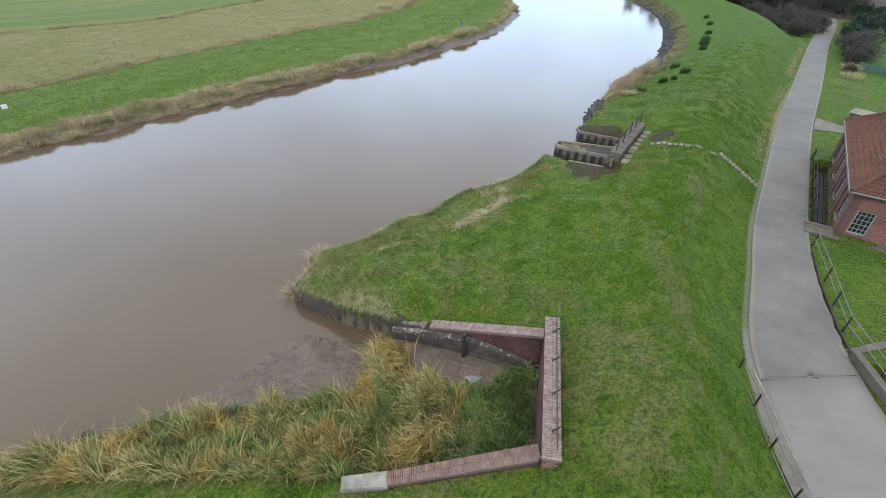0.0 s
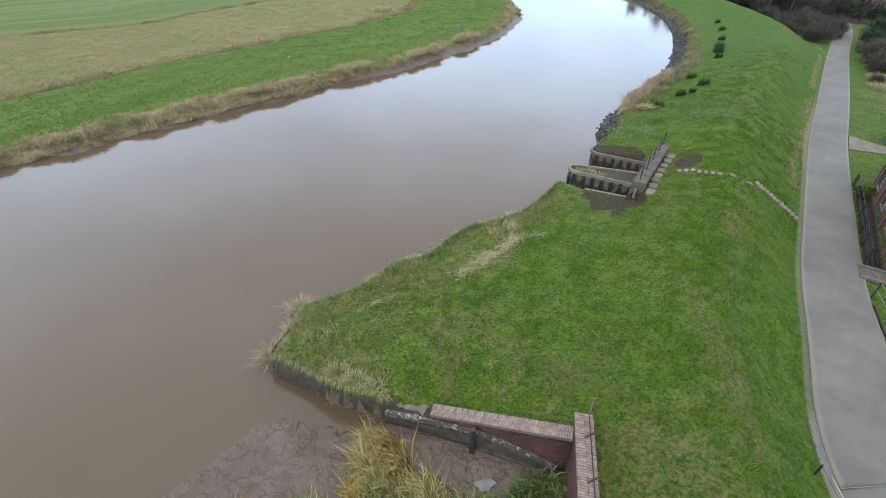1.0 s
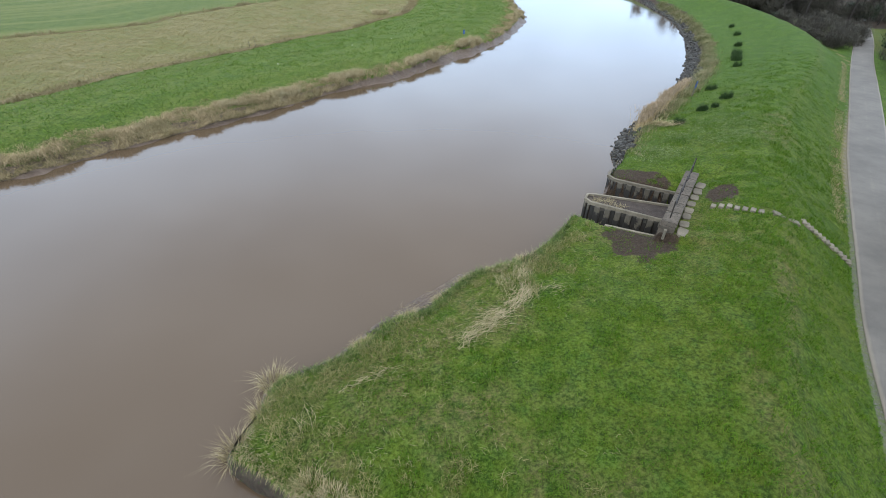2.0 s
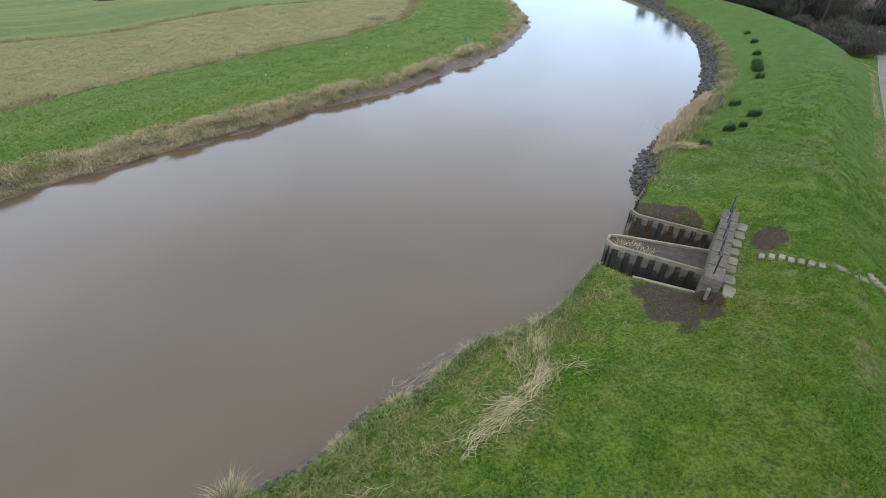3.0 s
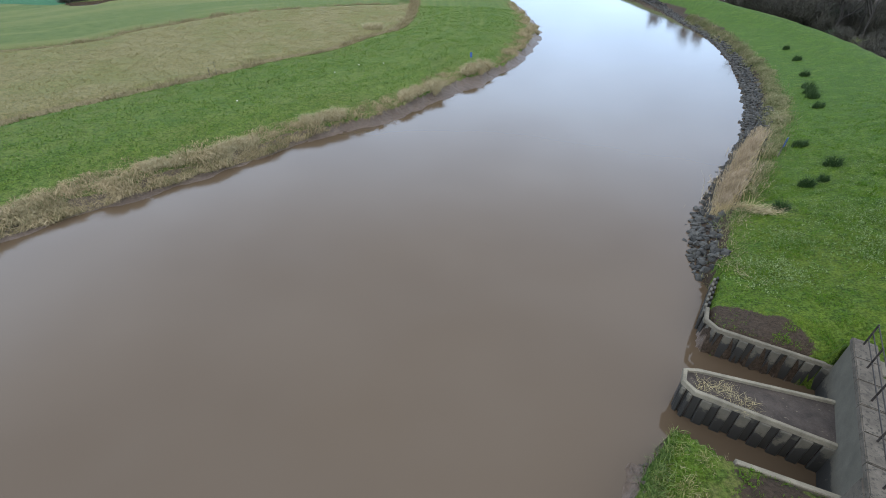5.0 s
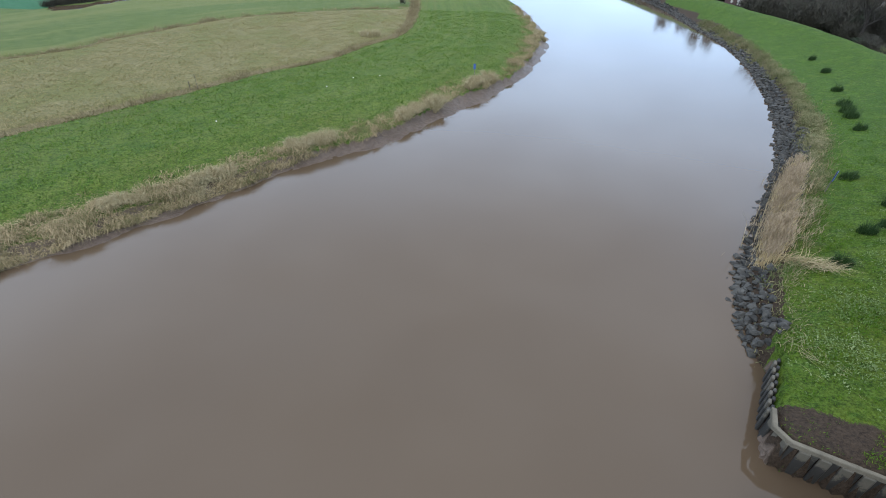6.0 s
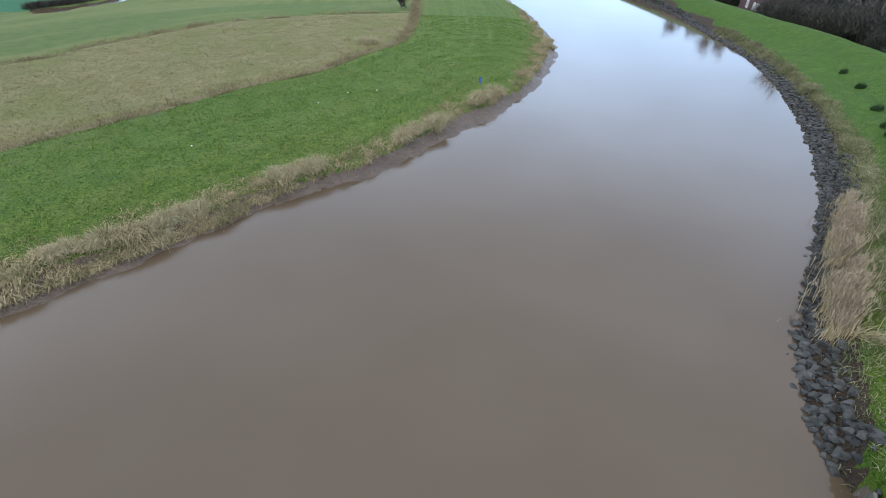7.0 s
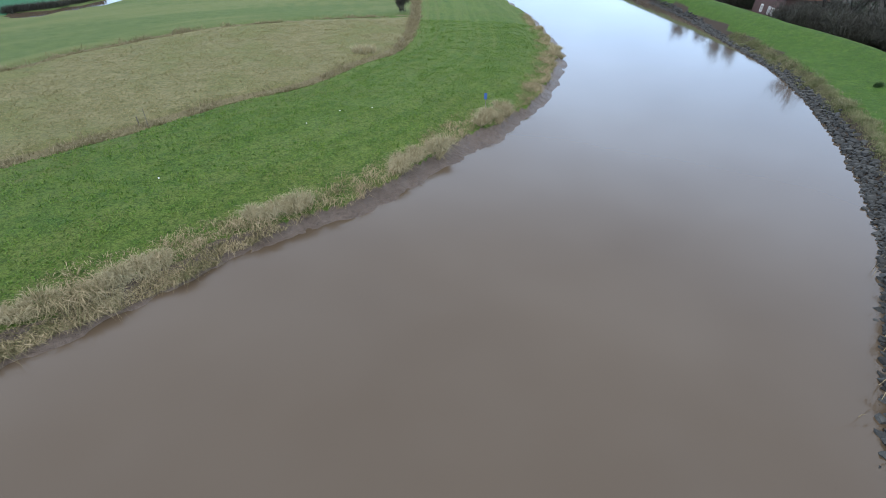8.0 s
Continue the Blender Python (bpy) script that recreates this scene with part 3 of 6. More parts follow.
    if detail:
        rough = 0.10 * (fnoise(x, y, 1.1) - 0.5) + 0.22 * (fnoise(x, y, 6.0) - 0.5)
        onroad = smooth(-0.8, -0.2, droad) * smooth(6.5, 4.5, droad)
        clod = 0.16 * (fnoise(x, y, 0.9) - 0.5)
        z = z + np.where(z > 0.9, rough * (1 - onroad), np.where(z > LEVEL + 0.02, 0.10 * wob + clod, 0.0))
    cover = dict(dl=dl, d=d, lipw=lipw, dr=dr, lip=lip, s=s, river=river, dd=dd, df=df, mudline=mudline, rise=rise, droad=droad)
    return z, cover


def graded(lo, hi, a, b, step, grow_lo, grow_hi):
    mid = list(np.arange(a, b, step))
    up, down = [mid[-1]], [mid[0]]
    g = step
    while up[-1] < hi:
        g *= 1 + grow_hi
        up.append(up[-1] + g)
    g = step
    while down[-1] > lo:
        g *= 1 + grow_lo
        down.append(down[-1] - g)
    return np.array(down[:0:-1] + mid + up[1:])


gx = graded(-2600, 2600, -10, 22, 0.2, 0.021, 0.03)
gy = graded(-600, 3200, 7, 46, 0.2, 0.06, 0.017)
GX, GY = np.meshgrid(gx, gy)
GZ, cover = ground_height(GX.ravel(), GY.ravel())
fx, fy = GX.ravel(), GY.ravel()
nx, ny = len(gx), len(gy)
idx = np.arange(nx * ny).reshape(ny, nx)
quads = np.stack([idx[:-1, :-1], idx[:-1, 1:], idx[1:, 1:], idx[1:, :-1]], -1).reshape(-1, 4)
ground_me = raw_mesh("ground", np.stack([fx, fy, GZ], 1), quads, GROUND, True)
far_side = cover["dl"] > -1.0
near_side = (cover["dr"] > -1.0) & ~far_side


def ring(cx, cy, rx, ry, turn=0.0):
    c, s = math.cos(radians(turn)), math.sin(radians(turn))
    u, v = (fx - cx) * c + (fy - cy) * s, -(fx - cx) * s + (fy - cy) * c
    return 1 - smooth(0.45, 1.35, np.hypot(u / rx, v / ry) + 1.5 * (fnoise(fx, fy, 1.3) - 0.5))


w2 = fnoise(fx, fy, 1.7) - 0.5
masks = {
    "sward": np.where(far_side, 0.8 * smooth(-0.5, 0.5, cover["dd"]), 0),
    "swath": np.where(far_side, smooth(0.35, 0.75, fnoise(cover["dd"] * 3.2, fx * 0.05 + fy * 0.04, 2.4)) * smooth(0.2, 1.2, cover["dd"]) + 0.8 * smooth(0.45, 0.7, fnoise(cover["df"] * 1.1, fx * 0.04 + fy * 0.03, 2.4)) * smooth(0.2, -1.2, cover["df"]), 0),
    "lush": np.where(near_side, smooth(34, 75, fy + 6 * w2), 0),
    "mud": np.maximum(np.where(far_side, 1 - smooth(0.75, 1.0, cover["d"] / cover["lipw"]), 0), np.where(~far_side, np.where(cover["lip"] > 0, 0, smooth(0.45, 0.75, cover["rise"])), 0)),
    "tan": np.where(far_side, smooth(0.3, -1.6, cover["dd"]) * smooth(-0.3, 0.6, cover["df"]) * smooth(139, 136.5, fy - 0.35 * fx), 0),
    "pale": np.where(far_side & (cover["dd"] < 0), smooth(0.3, -0.6, cover["df"]), 0),
    "far": np.where(far_side, smooth(-75.4, -76.4, fx + 0.12 * (fy - 127)) * smooth(122, 126, fy), 0),
    "dry": np.where(far_side, np.maximum(0.9 * smooth(1.6, 0.4, np.abs(cover["dd"])), 0.75 * smooth(1.1, 0.3, np.abs(cover["df"]))), 0)
    + np.where(near_side, 0.6 * smooth(0.9, 0.2, np.abs(cover["river"] + 5.5)) * smooth(30, 40, fy), 0),
    "thatch": np.where(near_side, 0.8 * np.maximum.reduce([ring(3.0, 24.2, 1.6, 1.0, 40), ring(7.2, 11.6, 1.1, 2.6), ring(-2, 22.5, 3.5, 1.8, 40), ring(6.2, 8.2, 1.3, 1.6), ring(10.7, 16.5, 0.7, 3.5, -12), ring(1.5, 19.5, 3.2, 1.2, 10), ring(15.5, 24.5, 0.8, 4.0, -32), ring(26, 43.5, 1.2, 5.0, -33), ring(48.5, 55.5, 1.6, 7.5, -38), ring(56, 66, 1.4, 6, -36)]), 0.25 * smooth(0.5, 0.7, fnoise(fx, fy, 5.0)) + 0.45 * np.maximum(smooth(0.3, 0.1, np.abs(cover["dd"] - 2.4)), smooth(0.3, 0.1, np.abs(cover["dd"] - 4.3))) * far_side)
    + np.where(near_side, 0.9 * smooth(36, 30, fy) * smooth(7, 2, cover["lip"]) * smooth(0.36, 0.6, fnoise(fx + 9, fy, 1.8)) + 0.35 * smooth(0.5, 0.2, np.abs(cover["river"] + 0.6 + 0.6 * w2)) + smooth(63, 66, fx) * smooth(78, 84, fy) * 0.9, 0),
    "soil": np.maximum.reduce([ring(11.3, 30.2, 2.5, 1.45, -38), ring(10.3, 29.3, 1.5, 1.0, -50), ring(17.35, 34.1, 1.45, 0.9, 60)]),
    "gravel": np.where(near_side, smooth(0.5, 0.2, np.abs(cover["droad"] + 0.05)) * (0.5 + 0.5 * smooth(16, 13, fy)), 0),
}
stones = near_side & (fy > 43.4) & (fx > 10) & (cover["lip"] < -0.05)
masks["mud"] = np.where(stones, 0, np.maximum(masks["mud"], inside(fx, fy, BASIN) * 1.0))
wood_edge = np.interp(fy, [96, 104, 112, 119, 130, 142, 160, 200], [90, 75, 71, 67.5, 65, 63.5, 63, 60])
litter = near_side * smooth(-1.0, 1.0, fx - wood_edge + 2.0 * w2) * smooth(98, 104, fy)
su, sv = (fx - 12.2) * 0.542 + (fy - 30.5) * 0.84, -(fx - 12.2) * 0.84 + (fy - 30.5) * 0.542
spoil = near_side * smooth(6.7, 6.9, su) * smooth(9.3, 8.5, su + 1.6 * w2 + 0.25 * np.abs(sv - 3)) * smooth(0.2, 1.2, sv + w2) * smooth(6.2, 5.6, sv)
masks["soil"] = np.maximum.reduce([masks["soil"], spoil, stones * 1.0, litter, inside(fx, fy, TRENCH) * 1.0])
for name, v in masks.items():
    a = ground_me.attributes.new(name, "FLOAT", "POINT")
    a.data.foreach_set("value", np.clip(v, 0, 1).astype(np.float32))
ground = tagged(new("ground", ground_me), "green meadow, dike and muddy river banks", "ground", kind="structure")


def zat(x, y):
    return float(ground_height(np.array([x]), np.array([y]))[0][0])


# ---- water ----
bm = bmesh.new()
bmesh.ops.create_grid(bm, x_segments=8, y_segments=8, size=400)
water = part("water", bm, WATER)
water.location = (0, 100, LEVEL)
tagged(water, "calm silty brown tidal river water", "river", kind="structure")


bm = prism([(-73.2, 122.2), (-67.9, 126.8), (-67.4, 132.5), (-65.2, 138.5), (-64.6, 147), (-69.6, 147), (-70.6, 139.5), (-72.4, 132.9), (-76.4, 128)], 1.66, 1.70)
tagged(part("flood_water", bm, WATER), "shallow flood water standing on the field", "water", kind="structure")
bm = bmesh.new()
ringv = [bm.verts.new((1.75 + 0.34 * math.cos(a) * (1 + 0.3 * math.sin(3 * a)), 12.8 + 0.22 * math.sin(a) * (1 + 0.2 * math.sin(2 * a)), 1.05)) for a in np.linspace(0, 2 * math.pi, 28, endpoint=False)]
bm.faces.new(ringv)
tagged(part("puddle", bm, PUDDLE), "shallow puddle on the mud of the lock basin", "water", kind="structure")

# ---- road ----
def strip(name, left, right, z, material, cols=14, thick=0.12):
    n = len(left)
    rows = []
    for i in range(n):
        rows.append([tuple(left[i] + (right[i] - left[i]) * (k / cols)) for k in range(cols + 1)])
    bm = bmesh.new()
    lay = bm.verts.layers.float.new("across")
    grid = [[bm.verts.new((x, y, z + 0.035 * (1 - (2 * k / cols - 1) ** 2))) for k, (x, y) in enumerate(r)] for r in rows]
    for i in range(n - 1):
        for k in range(cols):
            bm.faces.new((grid[i][k], grid[i][k + 1], grid[i + 1][k + 1], grid[i + 1][k]))
    for r in grid:
        for k, v in enumerate(r):
            e = abs(2 * k / cols - 1)
            v[lay] = max(0.9 * e ** 8, 0.4 * math.exp(-(e / 0.3) ** 2))
    rim = [e for e in bm.edges if e.is_boundary]
    low = bmesh.ops.extrude_edge_only(bm, edges=rim)["geom"]
    for v in low:
        if isinstance(v, bmesh.types.BMVert):
            v.co.z -= thick
    for f in bm.faces:
        f.smooth = True
    return part(name, bm, material)


def even(line, y0, y1, n):
    ys = np.linspace(y0, y1, n)
    return np.stack([np.interp(ys, line[:, 1], line[:, 0]), ys], 1)


def facing(left, right):
    """The right edge's point straight across from each point of the left edge."""
    t = np.gradient(left, axis=0)
    t /= np.linalg.norm(t, axis=1)[:, None]
    nrm = np.stack([t[:, 1], -t[:, 0]], 1)
    out = []
    for p, q, r in zip(left, nrm, t):
        rel = right - p
        k = np.argmin(np.abs((rel * r).sum(1)) + 0.05 * np.linalg.norm(rel, axis=1))
        out.append(p + q * max(1.4, (rel[k] * q).sum()))
    return np.array(out)


asphalt_l = even(ROAD_LEFT, 12.55, 105.5, 155)
asphalt_r = facing(asphalt_l, ROAD_RIGHT)
asphalt_r[0] = (17.85, 12.85)
for k in range(1, 6):
    asphalt_r[k, 1] += 0.25 * (1 - k / 6)
for line, k in ((asphalt_l, 0.0), (asphalt_r, 50.0)):
    line[8:, 0] += 0.08 * (fnoise(line[8:, 0] + k, line[8:, 1], 1.6) - 0.5)
asphalt_r[-6:] += (asphalt_l[-6:] - asphalt_r[-6:]) * np.linspace(0, 0.7, 6)[:, None]
road = tagged(strip("road", asphalt_l, asphalt_r, 1.47, ASPHALT), "narrow grey asphalt lane along the dike", "road", kind="structure")
bridge_l, bridge_r = even(ROAD_LEFT, -35, 12.5, 40), even(ROAD_RIGHT, -35, 12.8, 40)
bridge = tagged(strip("road_bridge", bridge_l, bridge_r, 1.47, BRIDGE_DECK, thick=0.5), "pale concrete road surface over the culvert", "road", kind="structure")
drive = part("pavement", prism([(34.6, 41.2), (36.9, 40.2), (38.2, 41.6), (36.8, 44.2)], 1.3, 1.46), CONCRETE)
tagged(drive, "pale concrete driveway beside the lane", "pavement", kind="structure")

# ---- the old brick lock: headwall and two wings ----
def coping_run(parent, p, q, inner, outer, z0, z1, material, pitch=0.083, name="brick", seed=1, lift=0.0):
    """Bricks on edge across a wall top, from p to q."""
    r = random.Random(seed)
    p, q = Vector(p), Vector(q)
    d = (q - p)
    ln = d.length
    d.normalize()
    nrm = Vector((-d.y, d.x))
    count = int(ln / pitch)
    half = (outer - inner) / 2
    shared = []
    for k in range(3):
        m = box(pitch - 0.011, half - 0.01, 0.115, bevel=0.008)
        me = bpy.data.meshes.new("brick")
        m.to_mesh(me)
        m.free()
        me.materials.append(material)
        shared.append(me)
    slope = math.atan2(z1 - z0, ln)
    ang = math.atan2(d.y, d.x)
    for i in range(count):
        for row in range(2):
            if r.random() < 0.012:
                continue
            s = (i + 0.5) / count
            c = p + d * (ln * s) + nrm * (inner + half * (row + 0.5))
            ob = new(name, shared[r.randrange(3)])
            ob.parent = parent
            ob.matrix_basis = Matrix.Translation((c.x, c.y, z0 + (z1 - z0) * s + lift + r.uniform(-0.008, 0.008))) @ Euler(
                (r.uniform(-0.03, 0.03), -slope + r.uniform(-0.02, 0.02), ang + r.uniform(-0.03, 0.03))).to_matrix().to_4x4()


def face_bricks(parent, p, q, z0, z1a, z1b, material, normal_out, limit, seed=3):
    """Stretcher courses on the face of a wall from p to q, up to a top that may slope."""
    r = random.Random(seed)
    p, q = Vector(p), Vector(q)
    d = q - p
    ln = d.length
    d.normalize()
    nrm = Vector((-d.y, d.x)) * normal_out
    m = box(0.238, 0.05, 0.068, bevel=0.006)
    me = bpy.data.meshes.new("brick")
    m.to_mesh(me)
    m.free()
    me.materials.append(material)
    ang = math.atan2(d.y, d.x)
    done = 0
    z, course = max(z1a, z1b) - 0.085, 0
    while z > z0 and done < limit:
        s = 0.125 if course % 2 else 0.25
        while s < ln - 0.1 and done < limit:
            if z + 0.075 < z1a + (z1b - z1a) * s / ln:
                c = p + d * s + nrm * 0.012
                ob = new("brick", me)
                ob.parent = parent
                ob.matrix_basis = Matrix.Translation((c.x, c.y, z + r.uniform(-0.003, 0.003))) @ Euler((0, 0, ang + r.uniform(-0.015, 0.015))).to_matrix().to_4x4()
                done += 1
            s += 0.25
        z -= 0.083
        course += 1


LICHEN_PALE = surface("mossy_pale_concrete", (0.12, 0.114, 0.09), (0.228, 0.213, 0.18), 2.6, 22, 0.92, 0.5, 0.008, stain=(0.072, 0.078, 0.036), stain_at=0.58)
HW = [(3.42, 7.75), (4.62, 13.85), (5.22, 13.8), (4.02, 7.7)]
headwall = thing("brick_headwall", Matrix(), "weathered brick lock headwall with a mottled pale coping", "wall")
part("wall_core", prism([(3.47, 7.83), (4.64, 13.78), (5.16, 13.73), (3.98, 7.77)], -0.4, 3.52), BRICK_DARK, headwall)
part("coping_bed", prism([(3.44, 7.77), (4.63, 13.83), (5.2, 13.78), (4.0, 7.72)], 3.525, 3.697), MORTAR, headwall)
north_wing = thing("north_wing_wall", Matrix(), "sloping brick wing wall with a coping of bricks on edge", "wall", "lock wing walls")
NW0, NW1 = (4.5, 13.15), (-0.15, 14.95)
part("wall_core", prism([NW0, (4.62, 13.7), (-0.05, 15.45), NW1], -0.4, [3.1, 3.1, 1.78, 1.78]), BRICK_DARK, north_wing)
part("coping_bed", prism([NW0, (4.60, 13.66), (-0.07, 15.43), NW1], 1.6, [3.225, 3.225, 1.905, 1.905]), MORTAR, north_wing)
south_wing = thing("south_wing_wall", Matrix(), "sloping brick wing wall with a coping of bricks on edge", "wall", "lock wing walls")
SW0, SW1 = (3.5, 8.5), (-1.35, 8.1)
part("wall_core", prism([SW0, SW1, (-1.3, 7.62), (3.45, 7.92)], -0.4, [3.1, 2.1, 2.1, 3.1]), BRICK_DARK, south_wing)
part("coping_bed", prism([SW0, SW1, (-1.31, 7.64), (3.45, 7.94)], 1.9, [3.225, 2.225, 2.225, 3.225]), MORTAR, south_wing)
part("concrete_end_cap", prism([(-1.36, 8.14), (-2.85, 7.98), (-2.8, 7.5), (-1.3, 7.58)], 0.8, [2.22, 2.16, 2.16, 2.22], bevel=0.03), LICHEN_PALE, south_wing, "pale mossy concrete cap")
for i, (cx, cy, cz, sx) in enumerate([(-0.42, 15.32, 1.72, 0.36), (-0.85, 15.5, 1.66, 0.34), (-1.2, 15.68, 1.6, 0.33), (-1.55, 15.82, 1.52, 0.28), (-0.65, 15.15, 1.55, 0.25)]):
    r = random.Random(40 + i)
    bm = bmesh.new()
    for _ in range(12):
        q = Vector((r.gauss(0, 1), r.gauss(0, 1), r.gauss(0, 1))).normalized()
        bm.verts.new((cx + q.x * sx, cy + q.y * sx * 0.75, cz - 0.05 + q.z * 0.09))
    res = bmesh.ops.convex_hull(bm, input=bm.verts)
    bmesh.ops.delete(bm, geom=[g for g in res["geom_interior"] if isinstance(g, bmesh.types.BMVert)], context="VERTS")
    part("concrete_fragment", bm, CONCRETE, north_wing, "broken pale concrete fragment")
part("wall_end", prism([(-0.1, 14.95), (-0.02, 15.4), (-1.6, 15.95), (-1.7, 15.65)], -0.3, [1.66, 1.66, 1.42, 1.4]), DARK_TIMBER, north_wing)

# ---- sluice of two channels ----
sluice = thing("sluice", Matrix(), "concrete river sluice with two channels between sheet piles", "sluice")


def wall_piles(parent, p, q, top, pitch=0.62, out=1.0):
    """Proud pale piles and recessed ones with shade in their colour along a wall, from p to q, under a coping."""
    p, q = Vector(p), Vector(q)
    d = q - p
    n = max(2, round(d.length / pitch))
    ang = math.atan2(d.y, d.x)
    nrm = Vector((-d.y, d.x)).normalized() * out
    w = d.length / n
    made = {}
    for i in range(2 * n):
        proud = i % 2 == 0
        if proud not in made:
            b = box(w * 0.56 if proud else w * 0.46, 0.12, top + 1.0, bevel=0.03)
            me = bpy.data.meshes.new("sheet_board")
            b.to_mesh(me)
            b.free()
            me.materials.append(TIDE_PILE if proud else TIDE_RECESS_SHADED)
            made[proud] = me
        c = p + d * ((i + 0.5) / (2 * n)) + nrm * (0.08 if proud else -0.04)
        ob = new("sheet_board", made[proud])
        ob.parent = parent
        ob.matrix_basis = Matrix.Translation((c.x, c.y, -1.0)) @ Matrix.Rotation(ang, 4, "Z")


def beam(parent, name, pts, width, z0, z1, material, bevel=0.02):
    """A capping beam along a plan line."""
    line = np.array(pts, float)
    t = np.gradient(line, axis=0)
    t /= np.linalg.norm(t, axis=1)[:, None]
    nrm = np.stack([-t[:, 1], t[:, 0]], 1) * width / 2
    a, b = line + nrm, line - nrm
    return part(name, prism([tuple(v) for v in a] + [tuple(v) for v in b[::-1]], z0, z1, bevel=bevel), material, parent)


PN, PF = [sl(3.05, 0.0), sl(2.72, 4.55)], [sl(5.2, 0.0), sl(3.92, 4.6)]
part("pier_fill", prism([PN[0], PN[1], sl(3.05, 5.0), sl(3.65, 5.05), PF[1], PF[0]], -1.0, 1.97), surface("bare_silt_fill", (0.027, 0.0216, 0.018), (0.06, 0.048, 0.0396), 2, 14, 0.95, 0.9, 0.04, stain=(0.12, 0.099, 0.069), stain_at=0.63), sluice, "bare dark silt between the capping beams")
beam(sluice, "capping_beam", [PN[0], PN[1], sl(3.02, 5.02), sl(3.65, 5.08), PF[1], PF[0]], 0.15, 1.88, 2.1, PALE_CONCRETE)
wall_piles(sluice, PN[0], PN[1], 1.88, out=1.0)
wall_piles(sluice, PN[1], sl(3.05, 5.08), 1.88, 0.4, out=1.0)
wall_piles(sluice, PF[0], PF[1], 1.88, out=-1.0)
NWALL = [sl(7.4, -0.05), sl(7.05, 4.25), (12.2, 39.35), (12.65, 40.15), (14.55, 42.9)]
beam(sluice, "capping_beam", NWALL[:4], 0.17, 1.82, 2.0, PALE_CONCRETE)
wall_piles(sluice, NWALL[0], NWALL[1], 1.82, out=1.0)
wall_piles(sluice, NWALL[1], NWALL[3], 1.82, 0.5, out=1.0)
wall_piles(sluice, NWALL[3], NWALL[4], 1.7, 0.5, out=1.0)
SWALL = [sl(0.85, -0.1), sl(0.35, 2.95)]
beam(sluice, "capping_beam", SWALL, 0.2, 1.75, 2.16, PALE_CONCRETE)
wall_piles(sluice, SWALL[0], SWALL[1], 1.75, out=-1.0)
part("gate_wall", prism([sl(0.3, 0.0), sl(7.3, 0.0), sl(7.3, -0.62), sl(0.3, -0.62)], -1.0, 3.45), TIDE_PILE, sluice, "stained concrete gate wall")
for k in range(6):
    u0, u1 = -0.05 + k * 7.4 / 6 + 0.012, -0.05 + (k + 1) * 7.4 / 6 - 0.012
    part("deck_slab", prism([sl(u0, 0.06), sl(u1, 0.06), sl(u1, -0.74), sl(u0, -0.74)], 3.452, 3.7 + 0.012 * math.sin(k * 2.3), bevel=0.03), LICHEN, sluice, "worn concrete footbridge deck")
part("abutment_block", prism([sl(-0.1, 0.1), sl(0.75, 0.1), sl(0.75, -0.7), sl(-0.1, -0.7)], 1.5, 3.44), LICHEN, sluice)

# ---- growing things ----
def blades(roots, height, width, lean, curl=0.5, seed=1, dirs=None):
    """Bent blades from their roots: one island each, three triangles."""
    r = np.random.default_rng(seed)
    n = len(roots)
    ang = r.uniform(0, 2 * np.pi, n) if dirs is None else dirs + r.normal(0, 0.7, n)
    d = np.stack([np.cos(ang), np.sin(ang)], 1)
    h = np.broadcast_to(height, n) * r.uniform(0.6, 1.25, n)
    ln = np.broadcast_to(lean, n) * r.uniform(0.2, 1.3, n) * h
    w = np.broadcast_to(width, n) * r.uniform(0.7, 1.3, n) / 2
    face = r.uniform(0, 2 * np.pi, n)
    side = np.stack([np.cos(face), np.sin(face)], 1) * w[:, None]
    v = np.zeros((n, 5, 3))
    v[:, :, :] = roots[:, None, :]
    v[:, 0, :2] -= side
    v[:, 1, :2] += side
    for k, sg in ((2, 1), (3, -1)):
        v[:, k, :2] += d * (ln * 0.35)[:, None] + sg * side * 0.8
        v[:, k, 2] += h * 0.62
    v[:, 4, :2] += d * ln[:, None]
    v[:, 4, 2] += h * (1 - curl * np.clip(ln / np.maximum(h, 1e-3), 0, 1) * 0.6)
    b = (np.arange(n) * 5)[:, None]
    f = np.concatenate([b + [0, 1, 2], b + [0, 2, 3], b + [3, 2, 4]], 0)
    return v.reshape(-1, 3), f


def stuff(name, verts, faces, material, label, category, kind="stuff"):
    ob = new(name, raw_mesh(name, verts, faces, material))
    return tagged(ob, label, category, kind=kind)


def scatter(n, x0, x1, y0, y1, seed):
    r = np.random.default_rng(seed)
    return r.uniform(x0, x1, n), r.uniform(y0, y1, n)


